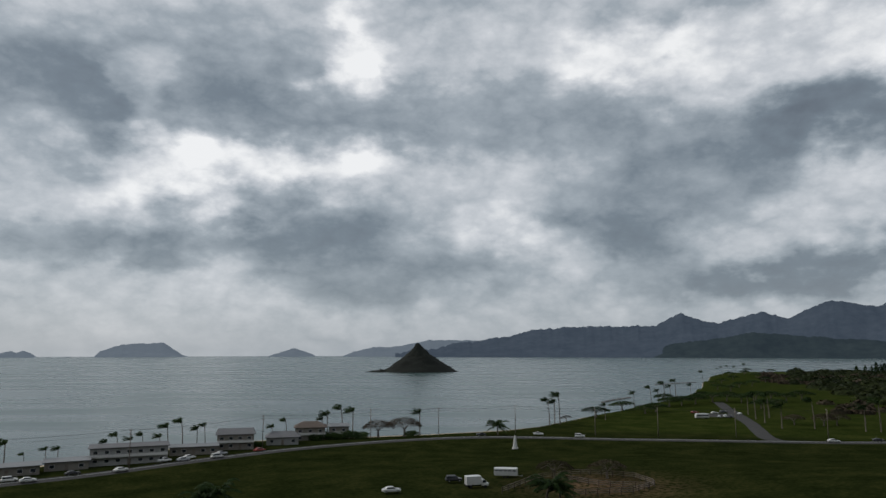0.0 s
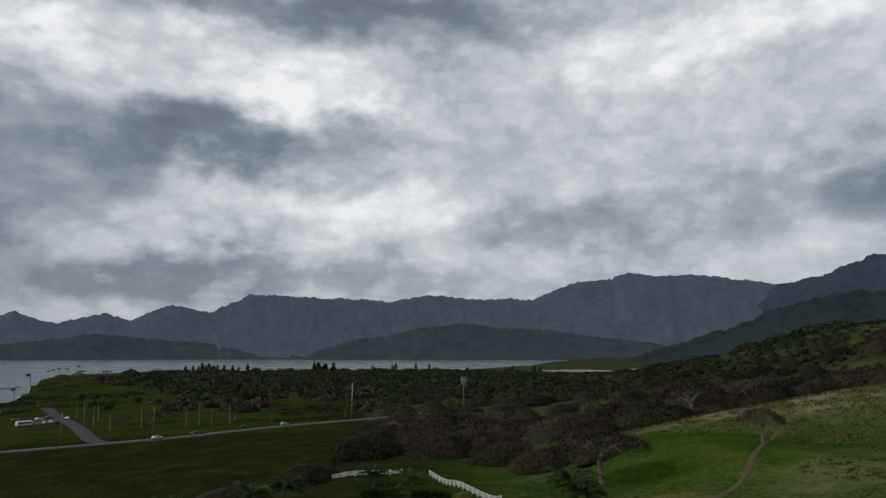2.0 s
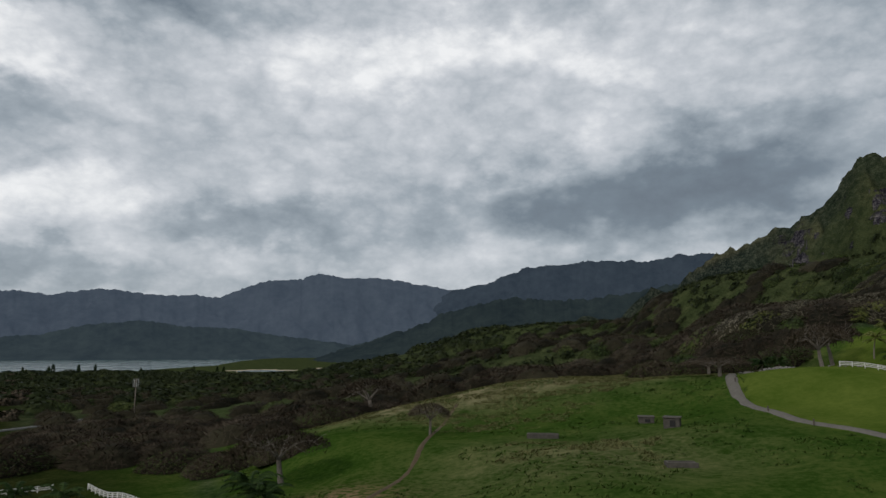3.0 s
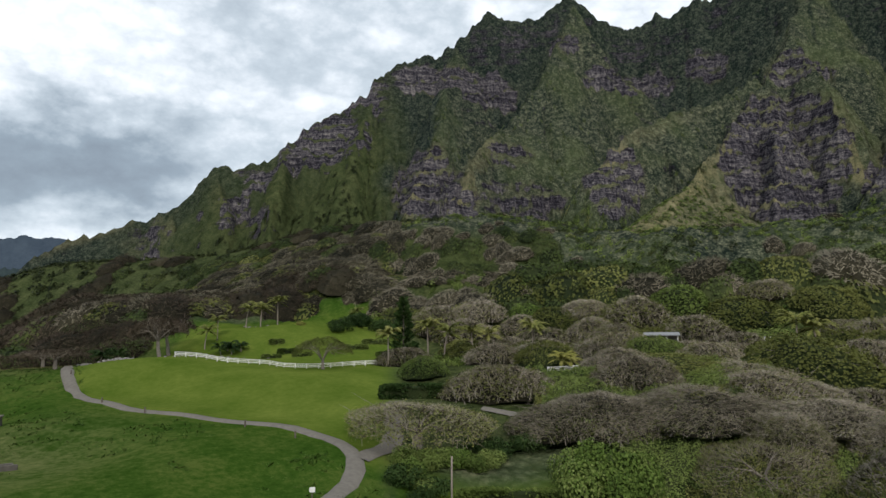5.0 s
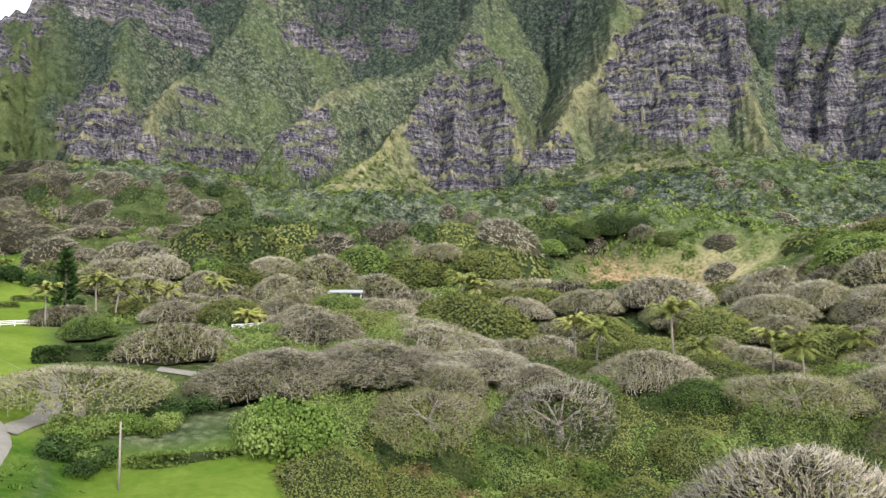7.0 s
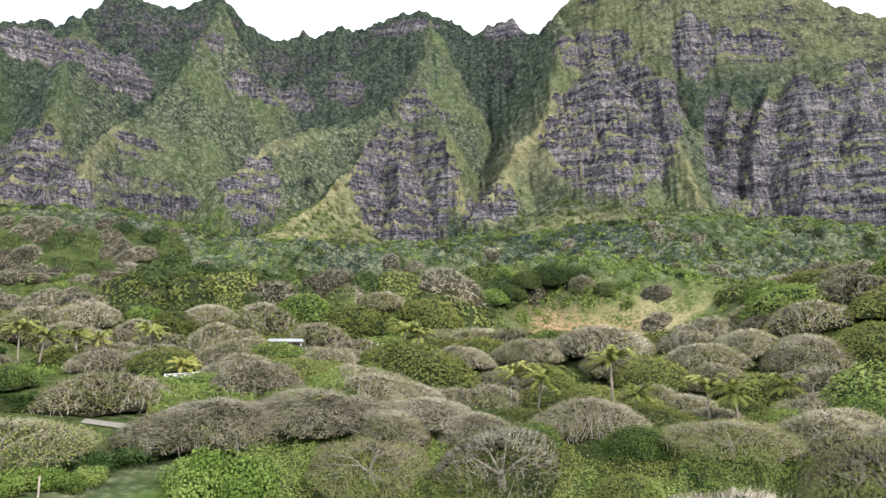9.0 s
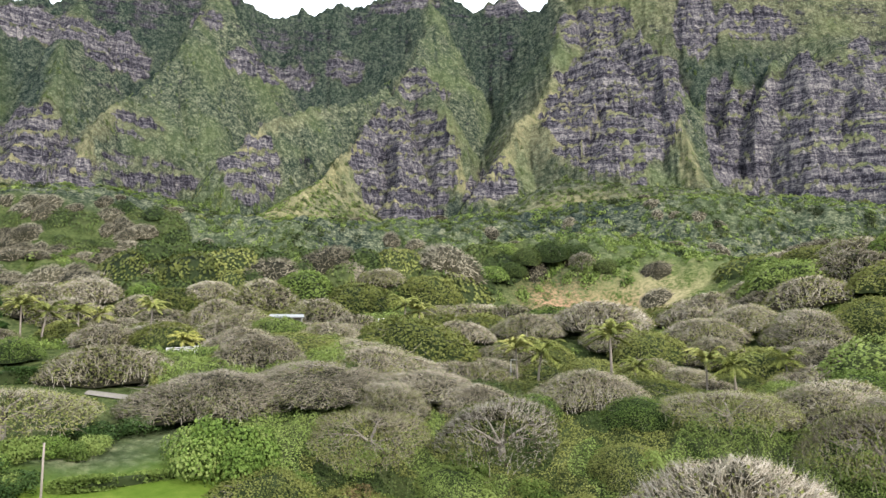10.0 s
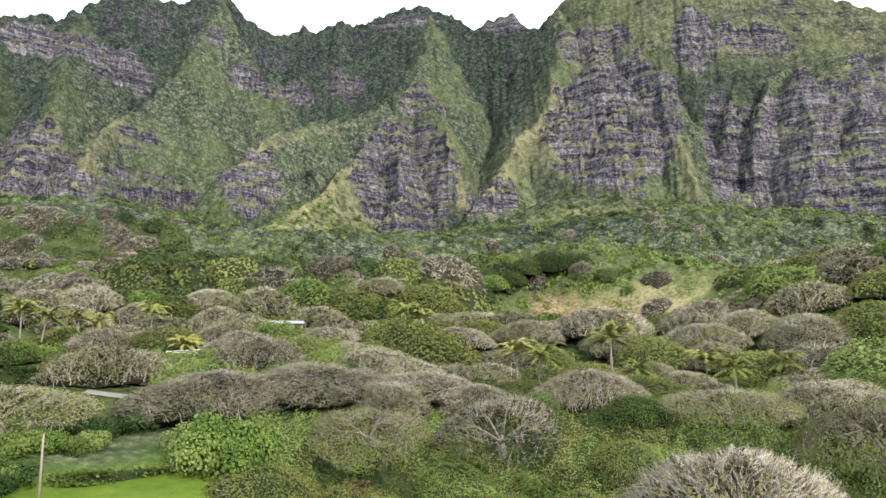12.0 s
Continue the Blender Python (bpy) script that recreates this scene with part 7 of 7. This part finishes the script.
for k in range(26):
    rock(107.2 + rr.gauss(0, 1.3), 196 + rr.gauss(0, 1.5), rr.uniform(0.3, 0.7), k + 60, "dark field stone edging a flower bed")
for k in range(10):
    rock(rr.uniform(109, 113), 236 + rr.gauss(0, 3), rr.uniform(0.4, 0.9), k + 90, "dark boulder on the garden slope")


def hedge(b, d, ln, wide, tall, turn, mat, label):
    rng = np.random.default_rng(int(b * 10 + d))
    n = int(140 * ln * (wide + tall) ** 0.5)
    u = unit(rng.normal(size=(n, 3)))
    e = np.sign(u) * np.abs(u) ** 0.45
    p = e * np.array([ln / 2, wide / 2, tall / 2]) * (0.9 + 0.12 * rng.random(n))[:, None] + [0, 0, tall / 2]
    v, f = leaves(p, unit(u + rng.normal(0, 0.6, (n, 3))), 0.28 + 0.22 * rng.random(n), rng, 0.6)
    x, y = pol(b, d)
    top = new("hedge")
    top.matrix_basis = pose(x, y, gz(x, y) - 0.2, 0, 0, turn)
    tagged(top, label, "hedge")
    part("foliage", raw_mesh("foliage", v, f, [mat]), top)
    part("core", box_mesh("core", M_CORELEAF, (-ln * 0.46, ln * 0.46, -wide * 0.4, wide * 0.4, 0, tall * 0.86), bevel=0.2), top, "dark inner block that stands for the shade in the hedge")


hedge(122.6, 130, 13.0, 3.2, 2.6, -122, M_DEEP, "long clipped dark-green hedge")
for b, d, ln in ((111.2, 196, 5.0), (112.4, 201, 5.0), (113.6, 197, 5.0), (111.6, 207, 4.0), (117.5, 203, 9.0), (119.4, 208, 8.0), (120.3, 198, 6.0)):
    hedge(b, d, ln, 1.6, 1.3, -b + 8, M_GREEN, "low clipped green hedge in the garden")
hedge(33.5, 132, 14, 2.0, 1.8, -70, M_DEEP, "dark clipped hedge beside the lane")
hedge(47.0, 128, 16, 2.0, 1.6, -62, M_DEEP, "dark clipped hedge below the white fence")


def shelter(b, d, w, label):
    top = thing("shelter", label, "building", b, d)
    bm = bmesh.new()
    prism(bm, w, 5, 4.8, 5.5, 0.4, 0.2)
    part("roof", bm_mesh("roof", bm, M_ROOFWHITE), top)
    part("back_wall", box_mesh("back_wall", M_WALLTAN, (-w / 2, w / 2, 2.2, 2.4, -0.5, 4.6)), top)
    for k in range(4):
        part("post", box_mesh("post", M_WHITE, (-0.08, 0.08, -0.08, 0.08, -0.5, 4.7)), top, "", pose(-w / 2 + 0.2 + (w - 0.4) * k / 3, -2.2, 0))


sh = shelter(142.0, 184, 8.0, "open shelter with a pale roof among the trees")
top = thing("screen", "green painted panel beside the lawn", "panel", 150.0, 170)
part("panel", box_mesh("panel", M_TEAL, (-0.9, 0.9, -0.06, 0.06, 0.5, 2.0)), top)
for x in (-0.8, 0.8):
    part("post", box_mesh("post", M_METAL, (-0.05, 0.05, -0.05, 0.05, -0.3, 2.05)), top, "", pose(x, 0.1, 0))


def tower(b, d, tall):
    top = thing("cell_tower", "slender antenna mast with upright panel antennas", "mast", b, d)
    part("mast", tapered("mast", 0.35, 0.22, -1, tall, M_POLE), top)
    for k in range(9):
        a = k * 40
        part("antenna", box_mesh("antenna", M_METAL, (-0.2, 0.2, -0.1, 0.1, -1.2, 1.2)), top, "", pose(1.5 * math.cos(radians(a)), 1.5 * math.sin(radians(a)), tall - 1.2 - (k % 2) * 2.2, 0, 0, a - 90))
    for z in (tall - 1.2, tall - 3.4):
        part("ring", box_mesh("ring", M_METAL, (-1.5, 1.5, -0.06, 0.06, z - 0.06, z + 0.06), (-0.06, 0.06, -1.5, 1.5, z - 0.07, z + 0.05)), top)


tower(51.6, 430, 42 - 0.0352 * 430 - gz(*pol(51.6, 430)))
top = thing("utility_pole", "slim pale pole rising from the woods", "utility pole", 42.7, 420)
part("pole", tapered("pole", 0.2, 0.15, -1, 42 - 0.062 * 420 - gz(*pol(42.7, 420)) + 8, M_METAL), top)


def groyne(line, label):
    pts = [pol(b, d) for b, d in line]
    rng = np.random.default_rng(3)
    top = new("groyne")
    top.location = (*pts[0], 0)
    tagged(top, label, "breakwater")
    n = int(math.hypot(pts[1][0] - pts[0][0], pts[1][1] - pts[0][1]) / 1.6)
    shapes = []
    for s in range(5):
        bm = bmesh.new()
        bmesh.ops.create_icosphere(bm, subdivisions=1, radius=1.3)
        for v in bm.verts:
            v.co *= 0.75 + 0.5 * noise.noise(v.co + Vector((s * 3.1, 0, 0)))
        shapes.append(bm_mesh("stone", bm, M_STONE))
    for k in range(n):
        u = k / n
        part("stone", shapes[k % 5], top, "", pose((pts[1][0] - pts[0][0]) * u + rng.normal(0, 0.5), (pts[1][1] - pts[0][1]) * u + rng.normal(0, 0.5), 0.15, 0, 0, rng.uniform(0, 360)))


groyne([(12.4, 590), (14.5, 658)], "dark rubble breakwater lying offshore in the shallows")
groyne([(16.4, 900), (19.4, 985)], "dark rubble breakwater lying off the beach point")

# --- garden, meadow and coast plants
PINE.stand(121.6, 180, (1, 1, 1.25))
for k, (b, d, s) in enumerate(((160.5, 138, 1.0), (162.1, 138, 1.1), (167.9, 135, 1.25), (169.5, 130, 0.8), (174.9, 132, 0.9), (176.9, 130, 1.0), (151.4, 170, 1.0), (152.7, 170, 1.05), (123.6, 186, 1.1), (124.9, 186, 1.15),
                               (120.4, 168, 0.9), (106.2, 212, 1.0), (107.1, 216, 0.9), (110.3, 240, 1.35), (111.6, 242, 1.2), (109.2, 238, 1.1), (132.0, 166, 1.0), (180.5, 150, 0.9), (127.2, 190, 0.9), (128.4, 196, 1.0), (117.8, 232, 0.9))):
    PALMS[k % 2].stand(b, d, s * (1.12 if b > 150 else 1.05 if b > 118 else 0.85))
for b, d, s in ((107.4, 203, 0.75), (108.2, 202, 0.8), (108.9, 204, 0.7), (107.9, 206, 0.7), (60.3, 106, 1.25), (61.2, 102, 1.0), (99.0, 196, 1.0), (100.2, 197, 0.9), (23.0, 132, 1.3), (25.6, 128, 1.2), (29.5, 150, 1.0), (35.5, 140, 1.2), (37.6, 142, 1.2),
                (7.9, 165, 1.5), (9.0, 168, 1.2), (-17.6, 172, 1.4), (-18.6, 170, 1.2), (-20.4, 168, 1.0), (-24.0, 165, 1.0), (-30.0, 160, 1.0), (4.2, 336, 1.6), (47.5, 132, 1.0), (44.5, 150, 1.0)):
    LOW_PALMS[0].stand(b, d, s)
for b, d, s in ((134.3, 150, 0.85), (134.9, 151, 0.75)):
    GOLD_PALMS[0].stand(b, d, s)
SHRUB_GOLD[0].stand(113.4, 231, 2.2)
SHRUB_GOLD[0].stand(47.6, 152, 2.2)
SHRUB_GOLD[0].stand(51.5, 126, 2.0)
for b, d, s in ((116.6, 216, 4.5), (118.2, 222, 5.0), (119.8, 219, 4.5), (121.2, 214, 4.0), (117.2, 226, 4.0)):
    SHRUB_DEEP[int(s) % 2].stand(b, d, s)
for b, d, s in ((135.8, 92, 4.2), (137.2, 95, 5.0), (138.5, 90, 4.0), (139.6, 94, 4.5), (135.0, 97, 3.5)):
    SHRUB_LIME[0].stand(b, d, (s, s, s * 1.35))
for b, d, s in ((122.6, 95, 2.6), (124.2, 98, 3.0), (125.8, 99, 2.8), (127.2, 98, 2.4), (123.4, 92, 2.2), (121.9, 99, 2.6), (128.6, 100, 2.4)):
    (SHRUB_LIME if d % 2 else SHRUB_GREEN)[0].stand(b, d, (s, s, s * 1.1))
hedge(131.0, 92, 16, 1.6, 1.3, -128, M_GREEN, "rough green hedge across the lawn")
for b, d, s in ((129.0, 104, 3.5), (131.5, 106, 3.2), (133.5, 108, 3.0), (127.0, 108, 3.0), (124.0, 92, 3.0), (121.8, 93, 3.2), (123.0, 90, 2.4), (132.4, 110, 3.0)):
    SHRUB_DEEP[int(d) % 2].stand(b, d, (s, s, s * 0.9))
for b, d, s in ((-10.0, 321, 4.5), (-8.8, 323, 5.0), (-7.6, 324, 5.5), (-6.6, 325, 4.5), (-9.4, 330, 5.0), (-2.6, 334, 4.0), (-22.0, 283, 2.5), (-25.8, 280, 2.5), (-14.6, 306, 3.0), (-17.8, 300, 2.5)):
    SHRUB_DEEP[int(d) % 2].stand(b, d, (s, s, s * 0.8))
for k, (b, d, s) in enumerate(((-20.0, 303, 1.0), (-19.0, 307, 0.85), (-18.4, 305, 0.8), (-25.2, 288, 0.75), (-24.4, 289, 0.8), (-23.6, 291, 0.75), (-22.7, 290, 0.75), (-21.6, 288, 0.8), (-21.0, 290, 0.95), (-31.4, 282, 1.05), (-28.9, 276, 0.6),
                               (-28.2, 278, 0.7), (-30.2, 279, 0.5), (-9.3, 338, 1.2), (-8.1, 347, 1.25), (-7.3, 347, 1.35), (-9.6, 336, 0.8), (-2.0, 350, 1.2), (8.3, 388, 1.15), (8.7, 392, 1.25), (9.1, 390, 1.35), (-13.5, 312, 0.75), (-12.4, 318, 0.8),
                               (14.8, 538, 1.15), (16.1, 588, 1.2), (16.6, 596, 1.1), (17.1, 600, 1.35), (17.5, 606, 1.2), (17.9, 612, 1.25), (19.0, 640, 1.0), (19.9, 850, 1.3), (25.1, 392, 1.2), (27.2, 396, 1.2), (30.3, 392, 1.2), (31.2, 394, 1.25),
                               (32.1, 392, 1.1), (33.4, 396, 1.15), (24.0, 420, 1.2), (23.4, 440, 1.2), (22.9, 470, 1.2), (24.3, 450, 1.1), (12.6, 420, 0.9))):
    COAST_PALMS[k % 2].stand(b, d, s * 1.15, math.pi * 1.0 + 0.4 * math.sin(k * 2.3))

PARK = [umbrella_kind(55, "leafy", 0.45, 0.42, 0.05, M_DEEP, "wind-shaped dark umbrella tree on the park lawn", None, 0.32), umbrella_kind(56, "bare", 0.7, 0.6, 0.05, M_BROWN, "tall bare spreading tree on the park lawn", M_BROWN, 0.32)]
for k, b, d, r in ((0, 11.9, 436, 8.5), (0, 13.9, 490, 8.5), (0, 15.6, 466, 7.5), (0, 16.4, 480, 8), (0, 17.4, 520, 9), (0, 18.3, 530, 9), (0, 19.3, 540, 9), (0, 17.0, 560, 8), (0, 20.5, 560, 10), (0, 21.5, 575, 10), (0, 22.5, 560, 9), (0, 23.5, 590, 10),
                   (0, 19.8, 600, 8), (0, 24.5, 610, 9), (0, 25.5, 580, 9), (0, 26.5, 620, 10), (0, 24.8, 520, 8), (0, 23.8, 510, 8), (1, 25.9, 412, 6), (1, 27.8, 410, 7), (1, 28.6, 415, 7), (1, 33.8, 416, 11), (0, 36.6, 408, 8), (0, 38.0, 412, 7), (0, 39.4, 418, 7.5),
                   (0, 40.8, 425, 8), (0, 42.2, 430, 8), (1, -5.3, 338, 9), (1, -3.2, 336, 10), (1, 8.6, 196, 5.5), (1, 12.6, 200, 5.5), (0, 21.2, 900, 8), (0, 22.0, 1000, 8), (0, 21.8, 1150, 9), (0, 22.8, 1250, 9), (0, 23.6, 1100, 9), (0, 22.4, 800, 9), (0, 23.3, 850, 9),
                   (0, 24.2, 950, 9), (0, 20.9, 760, 8), (0, 21.8, 740, 8), (0, 23.0, 1390, 9), (0, 24.6, 1360, 9), (0, 20.6, 860, 6), (1, 9.6, 432, 4)):
    PARK[k].stand(b, d, (r / 10 * 0.9, r / 10 * 0.9, r / 10 * 1.0))
IRON = random.Random(17)
for k in range(44):
    b = IRON.choice((IRON.gauss(31.5, 1.2), IRON.gauss(40.2, 0.5), IRON.uniform(43, 58)))
    IRONWOOD[k % 2].stand(b, IRON.uniform(1320, 1430), IRON.uniform(0.9, 1.6))
for b, d, s in ((21.3, 1180, 0.9), (21.7, 1200, 1.0), (22.2, 1220, 0.9), (22.9, 1300, 1.1), (21.0, 1150, 0.8)):
    COAST_PALMS[0].stand(b, d, s * 1.4, math.pi)
